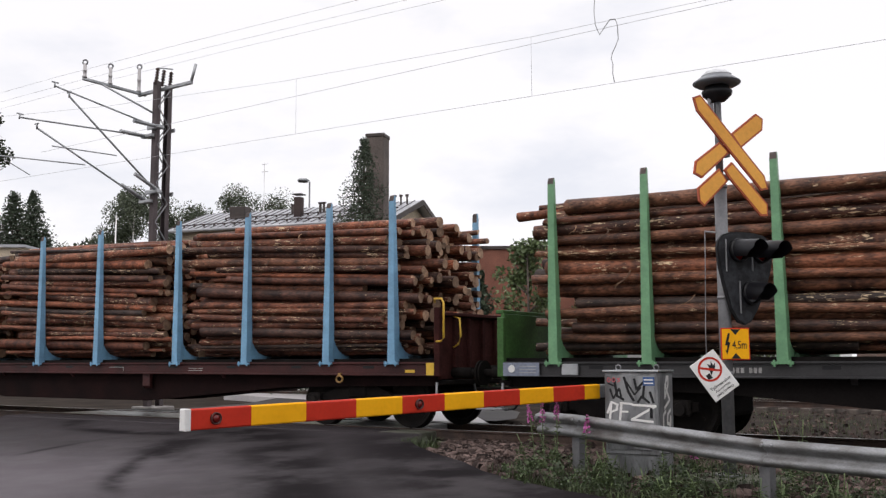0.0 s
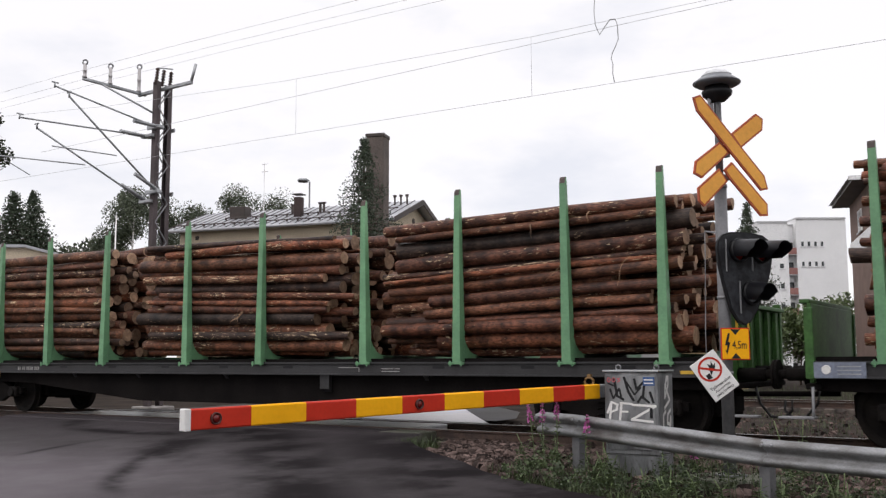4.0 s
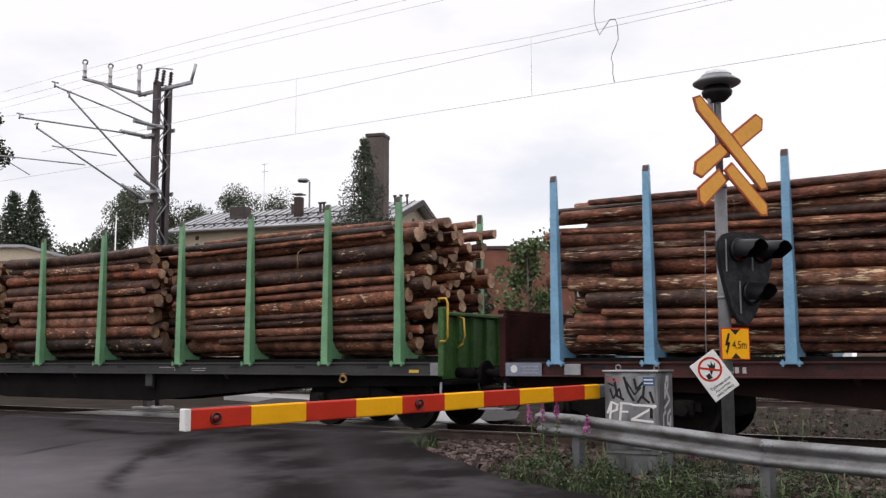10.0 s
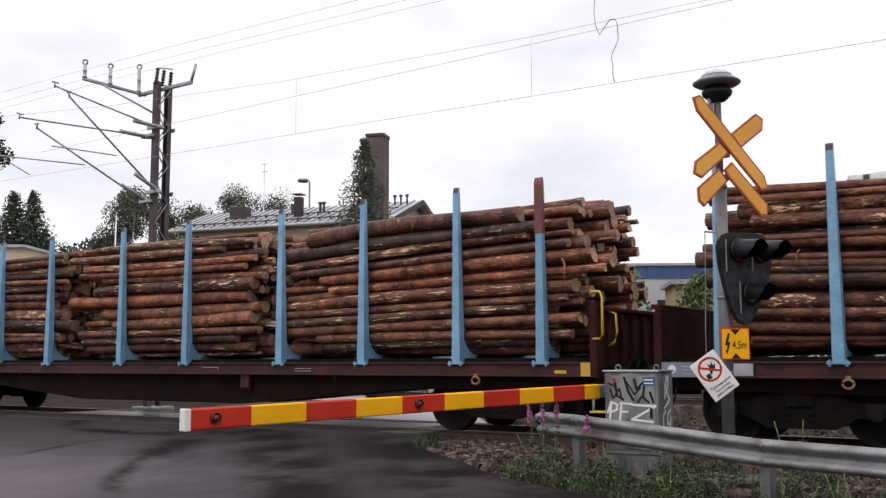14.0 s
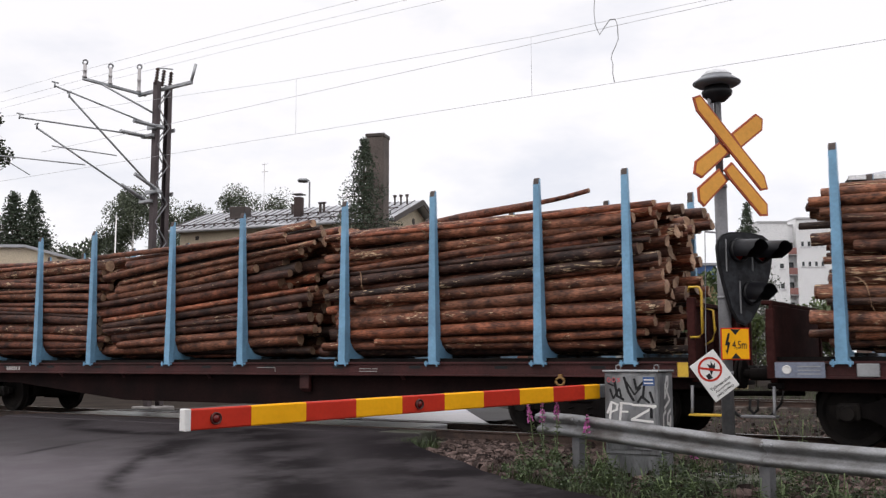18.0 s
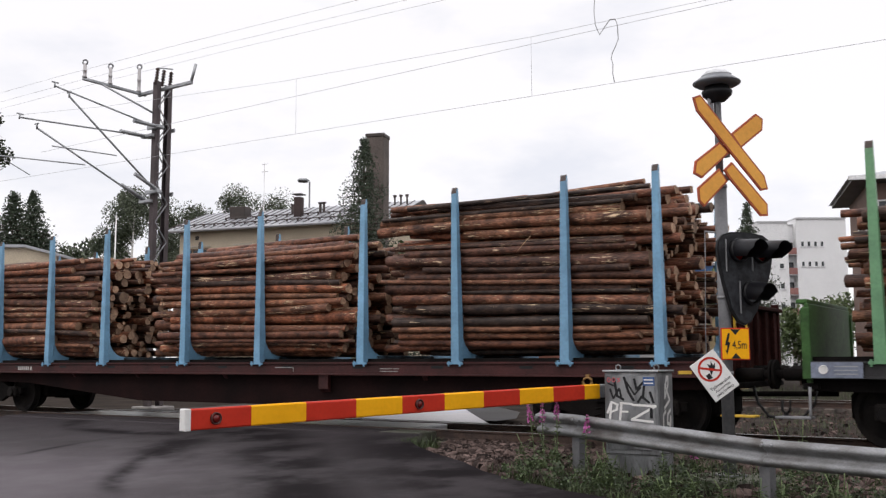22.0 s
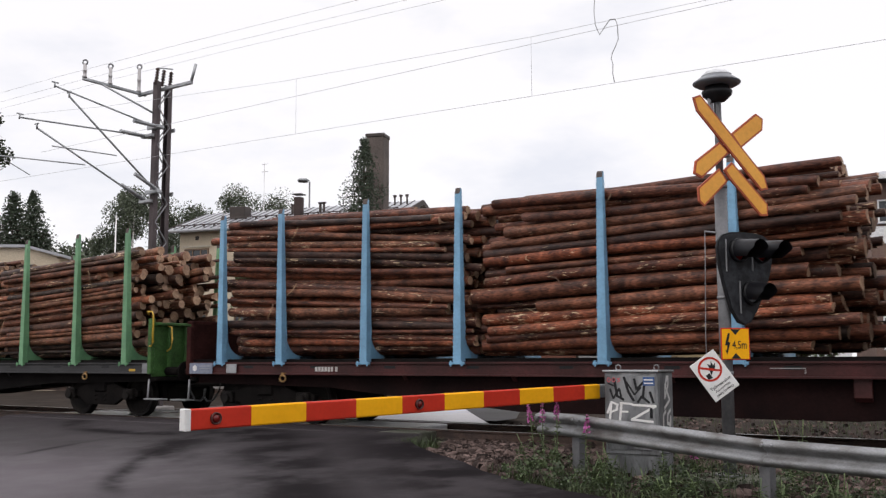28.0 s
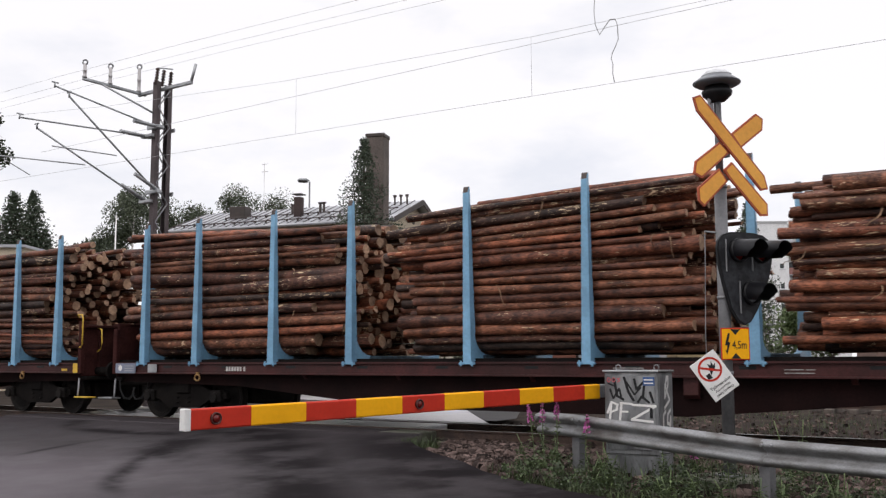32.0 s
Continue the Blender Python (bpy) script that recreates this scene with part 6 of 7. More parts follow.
def brick_hall():
    h = thing("brick_hall", pose(-32.8, 50.1, -0.3, 0, 0, 35), "red brick hall with flat roof", "building")
    bm = B()
    box(bm, 0, 6.0, 0, 8, 0, 8.3, 0.03)
    part("wall", bm, REDBRICK, h)
    bm = B()
    box(bm, -0.1, 6.1, -0.1, 8.1, 8.3, 8.5)
    part("roof_edge", bm, DARKTRIM, h)
    b = thing("blue_warehouse", pose(*view(0.303, 61), -0.3, 0, 0, 33), "pale warehouse with a blue metal-clad band under its roof", "warehouse")
    bm = B()
    box(bm, 0, 8.6, 0, 9, 0, 6.55)
    part("lower_wall", bm, GREYWALL, b)
    for k in range(8):
        bm = B()
        box(bm, 1.075 * k + 0.01, 1.075 * k + 1.065, -0.06, 9.05, 6.55, 7.35)
        part("cladding_panel", bm, BLUEWALL, b)
    bm = B()
    box(bm, -0.1, 8.7, -0.2, 9.2, 7.35, 7.5)
    part("roof", bm, METALROOF, b)
    for k in range(4):
        window(b, pose(1.1 + 2.1 * k, 0.0, 4.0), 0.9, 1.3, GREYWALL, False)
    y = thing("yellow_shed", pose(*view(0.525, 52), -0.3, 0, 0, 30), "low ochre-walled shed with a dark roof edge", "shed")
    bm = B()
    box(bm, 0, 3.6, 0, 4, 0, 5.5)
    part("wall", bm, OCHREWALL, y)
    bm = B()
    box(bm, -0.25, 3.85, -0.3, 4.3, 5.5, 5.72)
    part("roof", bm, METALROOF, y)
    window(y, pose(1.3, 0.0, 3.2), 0.9, 1.0, DARKTRIM, False)
    c = thing("brick_annex", pose(-25.2, 66.0, -0.3, 0, 0, 35), "low red brick annex", "building")
    bm = B()
    box(bm, 0, 4.0, 0, 6, 0, 5.2)
    part("wall", bm, REDBRICK, c)
    bm = B()
    box(bm, -0.2, 4.2, -0.2, 6.2, 5.2, 5.5)
    part("roof", bm, DARKTRIM, c)


def pale_block():
    a = thing("pale_block", pose(*view(-0.02, 112), -0.6, 0, 0, 30), "distant pale plastered block seen between the wagons", "building")
    bm = B()
    box(bm, 0, 8, 0, 8, 0, 12.6)
    part("wall", bm, PALEPLASTER, a)
    bm = B()
    box(bm, -0.3, 8.3, -0.3, 8.3, 12.6, 13.0)
    part("roof_edge", bm, METALROOF, a)
    for z in (10.2, 7.2, 4.2):
        for x in (1.2, 3.2, 5.2, 7.0):
            window(a, pose(x, 0, z), 1.0, 1.3, DARKTRIM, False, 0.1)


def apartment_block():
    a = thing("apartment_block", pose(*view(0.715, 150), -1.6, 0, 0, 35), "distant white rendered apartment block with balconies", "apartment block")
    for x0, x1, y0, y1, z in ((0, 4.7, 0, 10, 23.9), (4.7, 6.1, 1.6, 10, 23.6), (6.1, 13.8, 0.3, 10, 24.5)):
        bm = B()
        box(bm, x0, x1, y0, y1, 0, z)
        part("wall", bm, RENDER, a)
        bm = B()
        box(bm, x0 - 0.05, x1 - 0.02, y0 - 0.15, y1 + 0.2, z, z + 0.25)
        part("roof_edge", bm, GREYWALL, a)
    for fl in range(7):
        z = 1.2 + fl * 3.1
        for x in (1.2, 3.6):
            window(a, pose(x, 0, z), 0.9, 1.0, RENDER, False, 0.14)
        if fl in (5, 6):
            for x in (7.0, 8.0, 9.0, 10.0):
                window(a, pose(x, 0.3, z + 0.4), 0.6, 0.9, RENDER, False, 0.1)
        bm = B()
        box(bm, 4.75, 6.05, 0.2, 1.6, z - 0.9, z - 0.75)
        bal = part("balcony", bm, GREYWALL, a)
        bm = B()
        box(bm, 4.75, 6.05, 0.14, 0.22, z - 0.75, z + 0.25)
        part("parapet", bm, BALCONYRED, bal, "brownish-red parapet")
        window(a, pose(5.4, 1.6, z - 0.3), 1.1, 1.5, DARKTRIM, False, 0.08)


def villa():
    x, y = view(0.932, 45)
    v = thing("villa", pose(x, y, -0.3, 0, 0, 19.4), "brick villa with wide eaves and pale grey hipped roof", "house")
    bm = B()
    box(bm, 0.9, 14, 0.9, 8.0, 0, 6.9, 0.02)
    part("lower_wall", bm, VILLABRICK, v)
    bm = B()
    box(bm, 0.85, 14.1, 0.85, 8.05, 6.9, 7.7)
    part("white_band", bm, RENDER, v, "white rendered band")
    bm = B()
    box(bm, 0.9, 14, 0.9, 8.0, 7.7, 9.75)
    part("upper_wall", bm, VILLABRICK, v)
    bm = B()
    box(bm, 0.1, 15, 0.1, 8.8, 9.78, 9.95)
    part("eave", bm, EAVEGREY, v, "grey-brown wide eave")
    bm = B()
    vs = [bm.verts.new(p) for p in ((-0.05, -0.05, 9.95), (15.1, -0.05, 9.95), (15.1, 8.95, 9.95), (-0.05, 8.95, 9.95), (4.4, 4.4, 11.2), (10.5, 4.4, 11.2))]
    for f in ((0, 1, 5, 4), (1, 2, 5), (2, 3, 4, 5), (3, 0, 4), (3, 2, 1, 0)):
        bm.faces.new([vs[k] for k in f])
    part("roof", bm, METALROOF, v)
    bm = B()
    box(bm, -0.08, 15.1, -0.09, -0.02, 9.8, 10.0)
    part("gutter", bm, RENDER, v)
    for q in (1.9, 3.6, 5.3):
        window(v, pose(q, 0.9, 7.85), 1.3, 1.1, RENDER, True)
        window(v, pose(q, 0.9, 2.0), 1.3, 1.5, RENDER, True)
    window(v, pose(0.9, 4.0, 7.85, 0, 0, -90), 1.3, 1.1, RENDER, True)


cream_house()
chimney_stack()
low_building()
brick_hall()
pale_block()
apartment_block()
villa()


def street_lamp():
    s = thing("street_lamp", pose(*view(-0.305, 70), -0.3), "tall street lamp with oval grey head", "street lamp")
    bm = B()
    rod(bm, (0, 0, 0), (0, 0, 14.4), 0.09, 0.06, 8)
    part("pole", bm, DULLZINC, s)
    bm = B()
    lathe(bm, [(0.02, -0.14), (0.3, -0.12), (0.38, 0), (0.25, 0.12), (0.02, 0.16)], 16)
    bm.transform(pose(-0.35, -0.3, 14.5) @ Matrix.Diagonal((1.2, 1.2, 1, 1)))
    part("lamp_head", bm, ZINC, s)


def flag_pole():
    s = thing("flag_pole", pose(*view(-0.745, 55), -0.3), "slim white wooden flagpole", "flagpole")
    bm = B()
    rod(bm, (0, 0, 0), (0, 0, 9.6), 0.06, 0.035, 8)
    part("pole", bm, WHITE, s)
    bm = B()
    rod(bm, (0, 0, 9.6), (0, 0, 9.72), 0.06, seg=8)
    part("finial", bm, WHITE, s)


def aerial():
    s = thing("aerial", pose(*view(-0.409, 64), -0.3), "thin rooftop aerial mast", "aerial")
    bm = B()
    rod(bm, (0, 0, 0), (0, 0, 14.6), 0.035, 0.018, 6)
    part("pole", bm, RENDER, s)
    for z in (14.0, 14.5):
        bm = B()
        rod(bm, (-0.25, 0, z), (0.25, 0.1, z), 0.02, seg=5)
        part("rod", bm, RENDER, s)


street_lamp()
flag_pole()
aerial()
rail_pair(30.2, -150, 150)
sleepers(30.2, -14, 14)


# ---- trees and plants ----
def leaf_material(name, base, other):
    m = material(name, base, other, 0.6, 0, 6.0, 0.5, 0.0)
    nt = m.node_tree
    b = nt.nodes["Principled BSDF"]
    geo = nt.nodes.new("ShaderNodeNewGeometry")
    hsv = nt.nodes.new("ShaderNodeHueSaturation")
    rng = nt.nodes.new("ShaderNodeMapRange")
    rng.inputs["To Min"].default_value, rng.inputs["To Max"].default_value = 0.55, 1.4
    src = b.inputs["Base Color"].links[0].from_socket
    nt.links.new(geo.outputs["Random Per Island"], rng.inputs["Value"])
    nt.links.new(rng.outputs["Result"], hsv.inputs["Value"])
    nt.links.new(src, hsv.inputs["Color"])
    nt.links.new(hsv.outputs["Color"], b.inputs["Base Color"])
    return m


BIRCHLEAF = leaf_material("birch_leaves", (0.088, 0.108, 0.058), (0.055, 0.072, 0.039))
SPRUCE = leaf_material("spruce_needles", (0.058, 0.080, 0.043), (0.036, 0.054, 0.030))
SHRUB = leaf_material("shrub_leaves", (0.15, 0.20, 0.075), (0.09, 0.13, 0.05))
GRASS = leaf_material("grass_blades", (0.075, 0.105, 0.034), (0.036, 0.052, 0.018))
WEEDLEAF = leaf_material("weed_leaves", (0.068, 0.100, 0.036), (0.034, 0.054, 0.020))
TRUNK = material("tree_bark", (0.14, 0.11, 0.09), (0.07, 0.055, 0.045), 0.9, 0, 20, 3, 0.3)
BIRCHBARK = material("birch_bark", (0.55, 0.53, 0.5), (0.12, 0.11, 0.1), 0.8, 0, 20, 4, 0.2, cut=(0.3, 0.45))
FLOWER = material("pink_petals", (0.52, 0.12, 0.36), (0.40, 0.09, 0.28), 0.6, 0, 20, 5, 0.0)


def leaves(centres, spread, count, size, rnd):
    """Small leaf quads scattered round clump centres."""
    vs, fs = [], []
    c = np.array(centres)
    pick = rnd.randint(0, len(c), count)
    d = rnd.randn(count, 3)
    d /= np.linalg.norm(d, axis=1)[:, None]
    pos = c[pick, :3] + d * (spread * c[pick, 3])[:, None] * rnd.rand(count)[:, None] ** 0.45
    a = rnd.randn(count, 3)
    a /= np.linalg.norm(a, axis=1)[:, None]
    b = np.cross(a, rnd.randn(count, 3))
    b /= np.linalg.norm(b, axis=1)[:, None]
    s = size * (0.6 + 0.8 * rnd.rand(count))[:, None]
    quad = np.stack([pos - a * s, pos - b * s * 0.55, pos + a * s, pos + b * s * 0.55], 1)
    vs = [tuple(q) for q in quad.reshape(-1, 3)]
    fs = [(4 * k, 4 * k + 1, 4 * k + 2, 4 * k + 3) for k in range(count)]
    return vs, fs


def limbs(tree, bark, base, top, n, reach, rnd, r):
    tips = []
    for k in range(n):
        f = 0.25 + 0.7 * (k + rnd.rand()) / n
        p = Vector(base).lerp(Vector(top), f)
        a = rnd.rand() * 6.28
        ln = reach * (1.1 - 0.75 * f) * (0.7 + 0.6 * rnd.rand())
        q = p + Vector((math.cos(a) * ln, math.sin(a) * ln, ln * 0.7))
        bm = B()
        rod(bm, p, q, r * (1 - f) * 0.5 + 0.02, 0.015, 5)
        part("limb", bm, bark, tree)
        tips.append((q.x, q.y, q.z))
        mid = p.lerp(q, 0.6)
        tips.append((mid.x, mid.y, mid.z + 0.2))
    return tips


def broadleaf(x, y, height, reach, count, size, seed, label, leaf=None, bark=None, name="birch", low=0.3):
    rnd = np.random.RandomState(seed)
    t = thing(name, pose(x, y, ground_z(x, y) - 0.05), label, "tree")
    bm = B()
    lean = rnd.randn() * 0.3
    rod(bm, (0, 0, 0), (lean, 0, height * 0.93), height * 0.016, 0.02, 9)
    trunk = part("trunk", bm, bark or BIRCHBARK, t)
    tips = limbs(trunk, bark or BIRCHBARK, (0, 0, height * low * 0.7), (lean, 0, height * 0.97), 14, reach, rnd, height * 0.014)
    tips.append((lean, 0, height * 0.95))
    centres = [(q[0], q[1], q[2], 0.6 + 0.8 * rnd.rand()) for q in tips if q[2] > height * low]
    vs, fs = leaves(centres, reach * 0.36, count, size, rnd)
    crown = joined("crown", vs, fs, leaf or BIRCHLEAF, t)
    return t


def conifer(x, y, height, reach, count, seed, label, size=0.16):
    rnd = np.random.RandomState(seed)
    t = thing("spruce", pose(x, y, ground_z(x, y) - 0.05), label, "tree")
    bm = B()
    rod(bm, (0, 0, 0), (0, 0, height * 0.97), height * 0.014, 0.02, 8)
    centres = []
    z = height * 0.06
    while z < height * 0.99:
        r = reach * (1 - z / height) ** 0.95 * (0.75 + 0.5 * rnd.rand())
        n = max(3, int(4 + r * 4))
        for k in range(n):
            a = 6.28 * (k + rnd.rand()) / n
            ln = r * (0.7 + 0.5 * rnd.rand())
            tip = Vector((math.cos(a) * ln, math.sin(a) * ln, z - ln * 0.12))
            if ln > 0.5:
                rod(bm, (0, 0, z), tip, 0.025, 0.008, 4, caps=False)
            for f in (0.3, 0.65, 1.0):
                centres.append((tip.x * f, tip.y * f, z + (tip.z - z) * f, (0.55 + 0.5 * rnd.rand()) * (1.1 - 0.62 * z / height)))
        z += height * 0.021 * (0.8 + 0.4 * rnd.rand())
    part("trunk", bm, TRUNK, t)
    vs, fs = leaves(centres, max(0.28, reach * 0.16), count, size, rnd)
    joined("crown", vs, fs, SPRUCE, t)
    return t


def plant_trees():
    sp = "dark green spruce with a ragged narrow crown"
    conifer(*view(-0.180, 39.8), 10.7, 3.4, 34000, 1, "dark green spruce growing against the chimney", 0.048)
    conifer(*view(-0.935, 80), 15.4, 6.4, 26000, 2, sp, 0.11)
    conifer(*view(-0.98, 78), 15.2, 6.2, 24000, 3, sp, 0.11)
    conifer(*view(-1.04, 76), 14.4, 5.6, 16000, 4, sp, 0.11)
    conifer(*view(-0.905, 82), 12.6, 4.6, 12000, 5, sp, 0.11)
    conifer(*view(0.693, 100), 17.8, 4.6, 16000, 6, sp, 0.12)
    b = "birch with an airy grey-green crown"
    broadleaf(*view(-0.715, 60), 12.0, 2.3, 20000, 0.070, 7, b)
    broadleaf(*view(-0.635, 66), 12.6, 2.2, 16000, 0.070, 8, b)
    broadleaf(*view(-0.56, 84), 14.6, 3.6, 14000, 0.085, 9, b)
    broadleaf(*view(-0.485, 86), 16.3, 3.8, 14000, 0.085, 10, b)
    broadleaf(*view(-0.405, 88), 16.2, 3.4, 13000, 0.085, 11, b)
    broadleaf(*view(-0.83, 92), 12.2, 3.0, 3000, 0.2, 12, b)
    broadleaf(*view(-0.88, 96), 11.6, 3.0, 2600, 0.2, 13, b)
    broadleaf(*view(-1.085, 40), 12.3, 1.3, 3600, 0.08, 14, "leafy tree at the edge of the yard", low=0.80)
    broadleaf(*view(0.195, 46), 7.3, 1.7, 2600, 0.12, 15, "young bushy tree beside the brick hall", SHRUB, TRUNK, "young_tree", 0.12)
    conifer(*view(0.085, 44), 5.6, 1.5, 2800, 16, "small dark spruce in the yard", 0.13)
    broadleaf(*view(0.37, 50), 5.9, 1.9, 2600, 0.13, 17, "young birch with light green leaves", SHRUB, BIRCHBARK, "young_tree", 0.2)
    broadleaf(*view(0.40, 52), 6.0, 1.7, 2200, 0.13, 18, "young birch with light green leaves", SHRUB, BIRCHBARK, "young_tree", 0.2)
    broadleaf(*view(0.595, 48), 5.7, 1.6, 2600, 0.12, 19, "young birch with light green leaves", SHRUB, BIRCHBARK, "young_tree", 0.15)
    broadleaf(*view(0.06, 126), 15.6, 3.4, 2600, 0.2, 20, b)
    broadleaf(*view(0.03, 52), 4.3, 1.4, 2200, 0.13, 21, "bushy shrub by the house wall", SHRUB, TRUNK, "shrub", 0.08)
    broadleaf(*view(-0.10, 43), 6.4, 1.5, 2600, 0.12, 22, "bushy shrub by the house wall", SHRUB, TRUNK, "shrub", 0.08)
    broadleaf(*view(-0.42, 43), 6.3, 1.1, 2200, 0.12, 26, "bushy shrub by the house wall", SHRUB, TRUNK, "shrub", 0.08)
    broadleaf(*view(0.80, 60), 4.0, 2.0, 2600, 0.14, 23, "green shrub before the apartment block", SHRUB, TRUNK, "shrub", 0.1)
    broadleaf(*view(0.87, 58), 4.6, 2.0, 2600, 0.14, 24, "green shrub before the apartment block", SHRUB, TRUNK, "shrub", 0.1)
    broadleaf(*view(0.70, 56), 3.6, 1.8, 2200, 0.14, 25, "green shrub before the apartment block", SHRUB, TRUNK, "shrub", 0.1)


plant_trees()


def grass(name, n, region, height, seed, label):
    rnd = np.random.RandomState(seed)
    vs, fs = [], []
    for i in range(n):
        x, y = region(rnd.rand(), rnd.rand())
        z = ground_z(x, y) - 0.02
        h = height * (0.35 + 0.9 * rnd.rand())
        a, lean = rnd.rand() * 6.28, h * (0.2 + 0.6 * rnd.rand())
        w = 0.0035 + 0.0045 * rnd.rand()
        dx, dy = math.cos(a), math.sin(a)
        k = len(vs)
        vs += [(x - dy * w, y + dx * w, z), (x + dy * w, y - dx * w, z), (x + dx * lean * 0.4 + dy * w * 0.7, y + dy * lean * 0.4 - dx * w * 0.7, z + h * 0.62), (x + dx * lean * 0.4 - dy * w * 0.7, y + dy * lean * 0.4 + dx * w * 0.7, z + h * 0.62), (x + dx * lean, y + dy * lean, z + h)]
        fs += [(k, k + 1, k + 2, k + 3), (k + 3, k + 2, k + 4)]
    tagged(joined(name, vs, fs, GRASS), label, "grass", kind="stuff")


def verge(a, b):
    """Along the road's edge and round the guardrail's foot."""
    x = -6.9 + 9.5 * a
    y0 = 10.6 + (-6.9 - x) * 0.62 if x < -5.2 else 9.55 - (x + 5.2) * 0.24
    return x, y0 + 0.05 + 0.55 * b ** 1.6


def tuft(cx, cy, r):
    return lambda a, b: (cx + r * math.sqrt(b) * math.cos(6.28 * a), cy + r * math.sqrt(b) * math.sin(6.28 * a))


def clumps(region, n, seed):
    """Draws the blades of a region together into n uneven clumps."""
    rnd = random.Random(seed)
    spots = [(rnd.random(), rnd.random(), rnd.uniform(0.006, 0.03)) for _ in range(n)]
    def pick(a, b):
        if rnd.random() < 0.25:
            return region(a, b)
        u, v, s = spots[int(a * n * 0.999)]
        return region(min(1, max(0, u + rnd.gauss(0, s))), min(1, max(0, v + rnd.gauss(0, 0.16))))
    return pick


grass("verge_grass", 2600, clumps(verge, 30, 9), 0.15, 31, "uneven green grass along the asphalt edge")
grass("guardrail_grass", 800, clumps(lambda a, b: (-6.2 + 8.5 * a, 10.55 - 2.3 * a + 1.5 * b * b), 22, 12), 0.24, 32, "rough grass and weeds under the guardrail")
grass("grass_tuft", 700, tuft(-9.35, 12.55, 0.35), 0.22, 33, "green grass tuft at the end of the crossing")
grass("cabinet_grass", 350, tuft(-4.4, 11.2, 0.9), 0.28, 34, "grass round the relay cabinet")
grass("track_grass", 4000, clumps(lambda a, b: (-10 + 22 * a, 18.0 + 9 * b), 90, 17), 0.2, 35, "weedy grass beyond the track")
grass("yard_grass", 12000, lambda a, b: (-60 + 75 * a, 31.5 + 14 * b), 0.45, 36, "long grass beyond the tracks")


def fireweed(x, y, h, seed, flower=True):
    rnd = np.random.RandomState(seed)
    f = thing("fireweed", pose(x, y, ground_z(x, y) - 0.02), "tall fireweed with pink flower spike" if flower else "tall leafy green weed", "plant", "weeds by the guardrail")
    bm = B()
    lean = rnd.randn(2) * 0.06
    pts = [(lean[0] * t * t, lean[1] * t * t, h * t) for t in (0, 0.25, 0.5, 0.75, 1.0)]
    tube(bm, pts, 0.006, 5)
    part("stem", bm, SHRUB, f)
    vs, fs = [], []
    for k in range(34):
        t = 0.08 + 0.66 * k / 34
        a = rnd.rand() * 6.28
        px, py, pz = lean[0] * t * t, lean[1] * t * t, h * t
        ln, w = 0.10 * (1.15 - 0.5 * t), 0.013
        d = np.array((math.cos(a), math.sin(a), 0.25 + 0.3 * rnd.randn()))
        s = np.array((-math.sin(a), math.cos(a), 0)) * w
        p = np.array((px, py, pz))
        q = len(vs)
        vs += [tuple(p), tuple(p + d * ln * 0.5 + s), tuple(p + d * ln - np.array((0, 0, 0.02))), tuple(p + d * ln * 0.5 - s)]
        fs.append((q, q + 1, q + 2, q + 3))
    joined("foliage", vs, fs, SHRUB, f)
    if flower:
        vs, fs = [], []
        for k in range(60):
            t = 0.72 + 0.28 * rnd.rand()
            a = rnd.rand() * 6.28
            r = 0.035 * (1.15 - (t - 0.72) / 0.28)
            p = np.array((lean[0] * t * t + r * math.cos(a), lean[1] * t * t + r * math.sin(a), h * t))
            d1, d2 = rnd.randn(3), rnd.randn(3)
            d1, d2 = d1 / np.linalg.norm(d1) * 0.019, d2 / np.linalg.norm(d2) * 0.019
            q = len(vs)
            vs += [tuple(p - d1), tuple(p - d2), tuple(p + d1), tuple(p + d2)]
            fs.append((q, q + 1, q + 2, q + 3))
        sp = joined("flower_spike", vs, fs, FLOWER, f)
        sp["label"] = "pink flower spike"
    return f


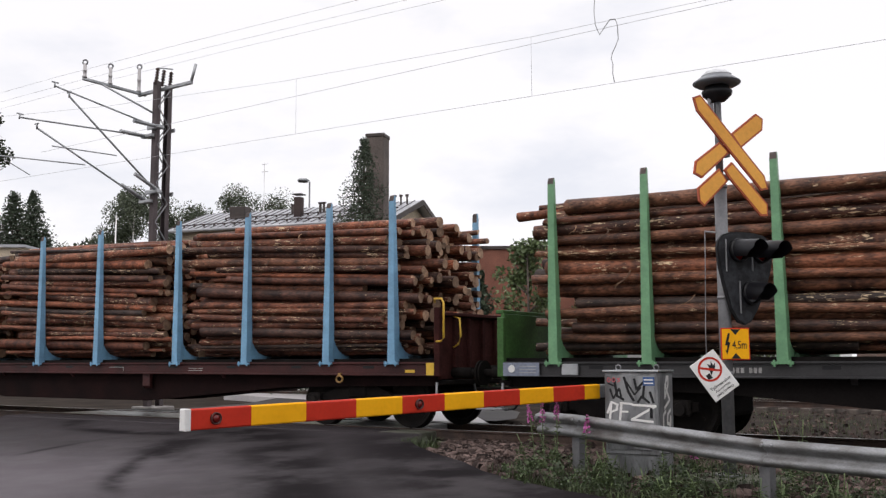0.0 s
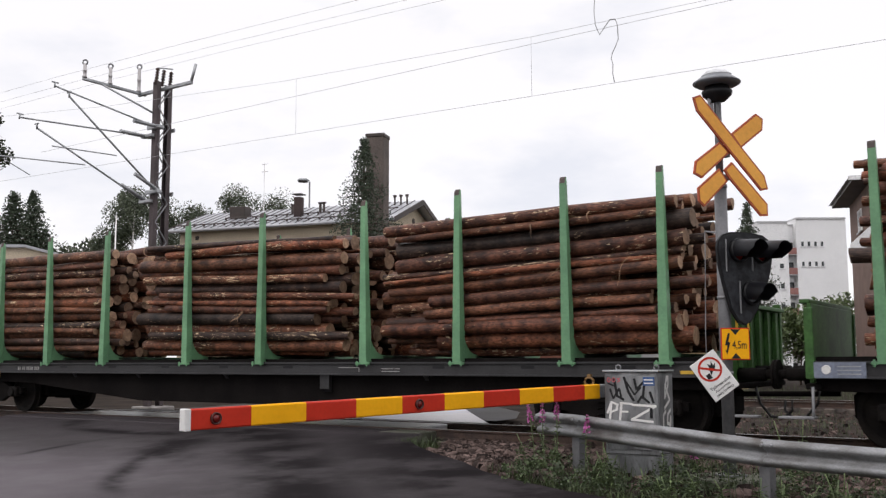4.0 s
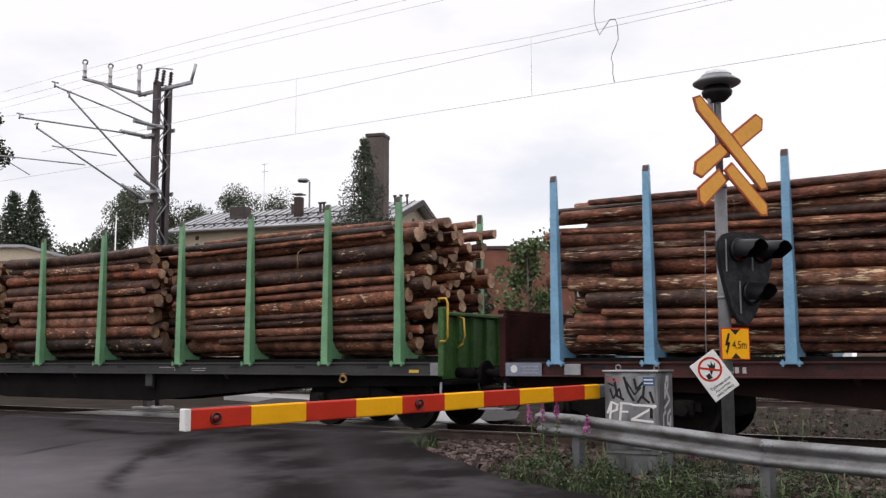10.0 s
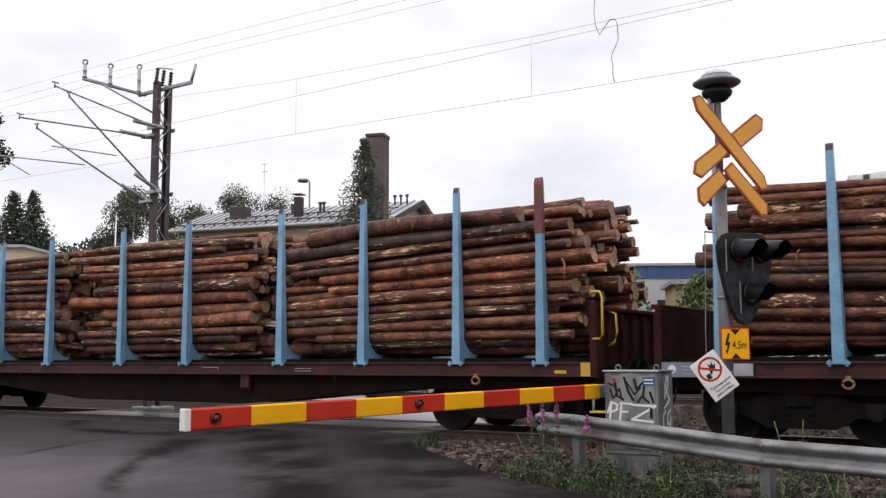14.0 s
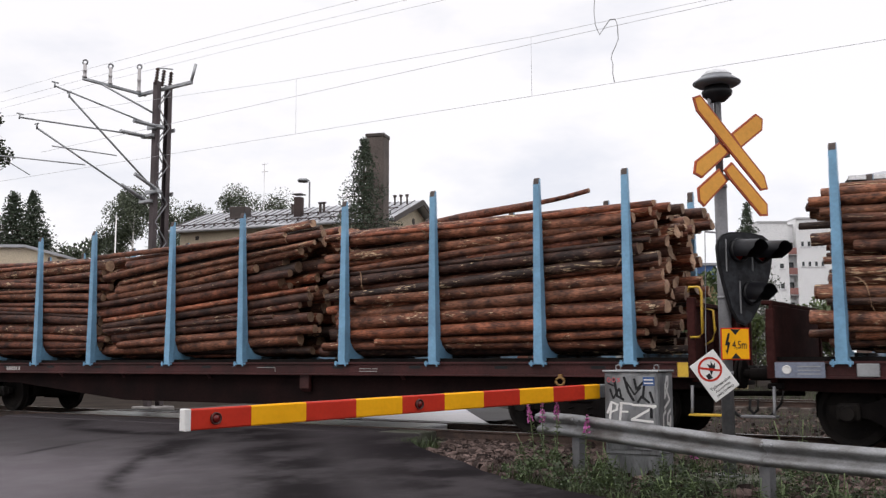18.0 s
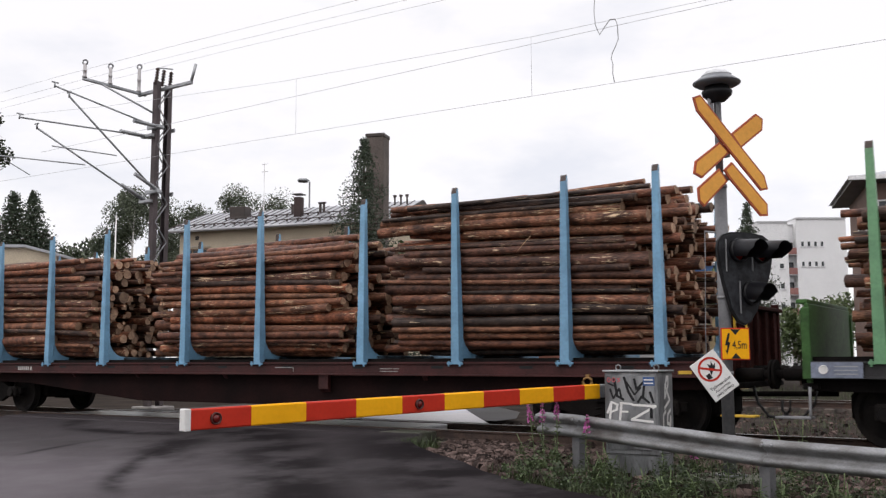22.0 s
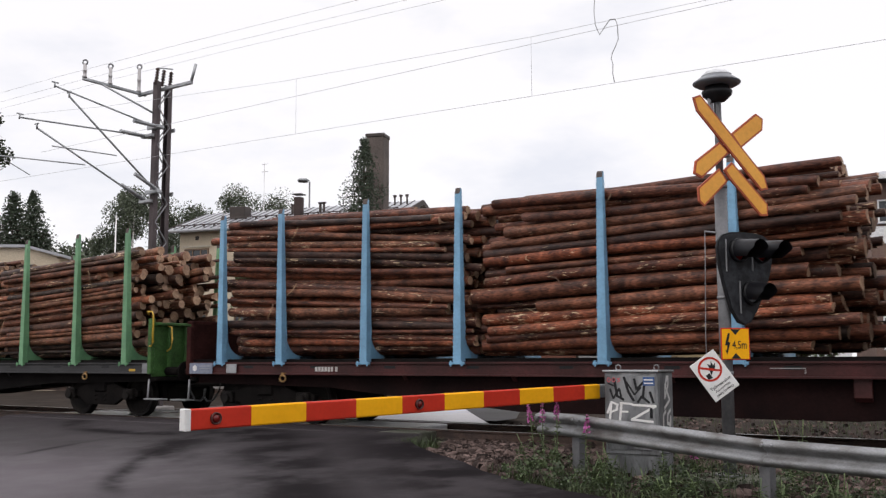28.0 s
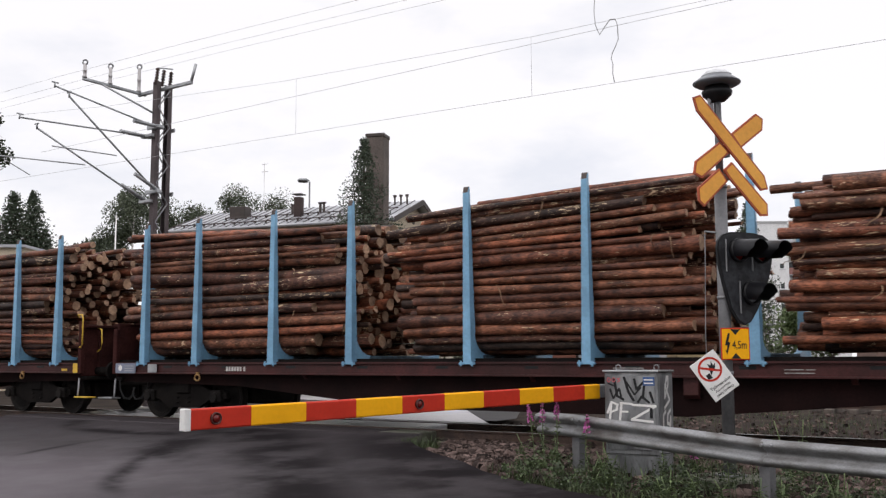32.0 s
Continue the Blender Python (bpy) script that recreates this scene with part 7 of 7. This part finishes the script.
def weeds():
    for k, (x, y, h, fl) in enumerate(((-6.25, 10.85, 0.86, True), (-6.05, 10.72, 0.90, True), (-5.80, 10.62, 0.96, True), (-5.35, 10.45, 0.78, True), (-6.3, 10.75, 0.5, False), (-6.12, 10.9, 0.55, False), (-5.9, 10.8, 0.5, False), (-5.05, 10.35, 0.5, False), (-4.9, 10.25, 0.45, False), (-3.92, 10.3, 0.52, True), (-4.1, 10.35, 0.4, False), (-3.6, 10.3, 0.5, False), (-4.4, 10.5, 0.5, False), (-3.3, 11.3, 0.72, False), (-3.15, 11.4, 0.75, False), (-2.9, 10.2, 0.4, False), (-2.5, 10.1, 0.4, False), (-2.2, 10.4, 0.45, False))):
        fireweed(x, y, h, 50 + k, fl)
    rnd = random.Random(8)
    for k in range(34):
        a = rnd.random()
        fireweed(-5.6 + 6.6 * a, 10.30 - 1.95 * a + rnd.uniform(-0.25, 0.35), rnd.uniform(0.2, 0.45), 90 + k, False)


weeds()


def low_weeds():
    """Leafy low growth round the guardrail's posts, the cabinet and the asphalt's edge."""
    rnd = np.random.RandomState(77)
    spots = ((-6.35, 10.75, 0.30), (-6.0, 10.45, 0.34), (-5.75, 10.75, 0.30), (-6.1, 10.15, 0.24), (-5.6, 10.0, 0.28), (-5.2, 9.85, 0.24), (-4.75, 9.75, 0.22), (-5.0, 10.35, 0.26),
             (-4.4, 10.05, 0.30), (-4.0, 9.95, 0.24), (-3.75, 10.25, 0.34), (-3.3, 10.6, 0.30), (-2.9, 10.2, 0.34), (-2.6, 10.6, 0.28), (-2.2, 9.95, 0.32), (-1.8, 10.3, 0.26), (-4.5, 11.55, 0.30), (-3.2, 11.5, 0.36))
    centres = []
    for x, y, r in spots:
        for k in range(9):
            a, q = rnd.rand() * 6.28, r * math.sqrt(rnd.rand())
            px, py = x + q * math.cos(a), y + q * math.sin(a)
            centres.append((px, py, ground_z(px, py) + 0.03 + 0.26 * rnd.rand() ** 2, 0.5 + rnd.rand()))
    vs, fs = leaves(centres, 0.095, 6500, 0.020, rnd)
    tagged(joined("low_weeds", vs, fs, WEEDLEAF), "low leafy green weeds along the asphalt edge", "weeds", kind="stuff")


low_weeds()


# ---- what moves ----
def run_at(t):
    """How far the slowly quickening train has gone after t seconds."""
    def gone(q):
        return 4.9637 * q + 0.03566 * q * q + 0.0001872 * q ** 3 - 0.00000821 * q ** 4
    return gone(t - 16) - gone(-16)


def motions():
    for ob, start, z in MOVING:
        walk(ob, [(float(t), LINE @ pose(start - run_at(t), TRACK_Y, z)) for t in range(33)])
    turn = [(k / 10, math.degrees(run_at(k / 10) / R_WHEEL)) for k in range(321)]
    for wagon, wheels in TRAIN:
        for ws in wheels:
            x, y, z = ws.location
            walk(ws, [(t, pose(x, y, z, 0, -a, 0)) for t, a in turn])


motions()
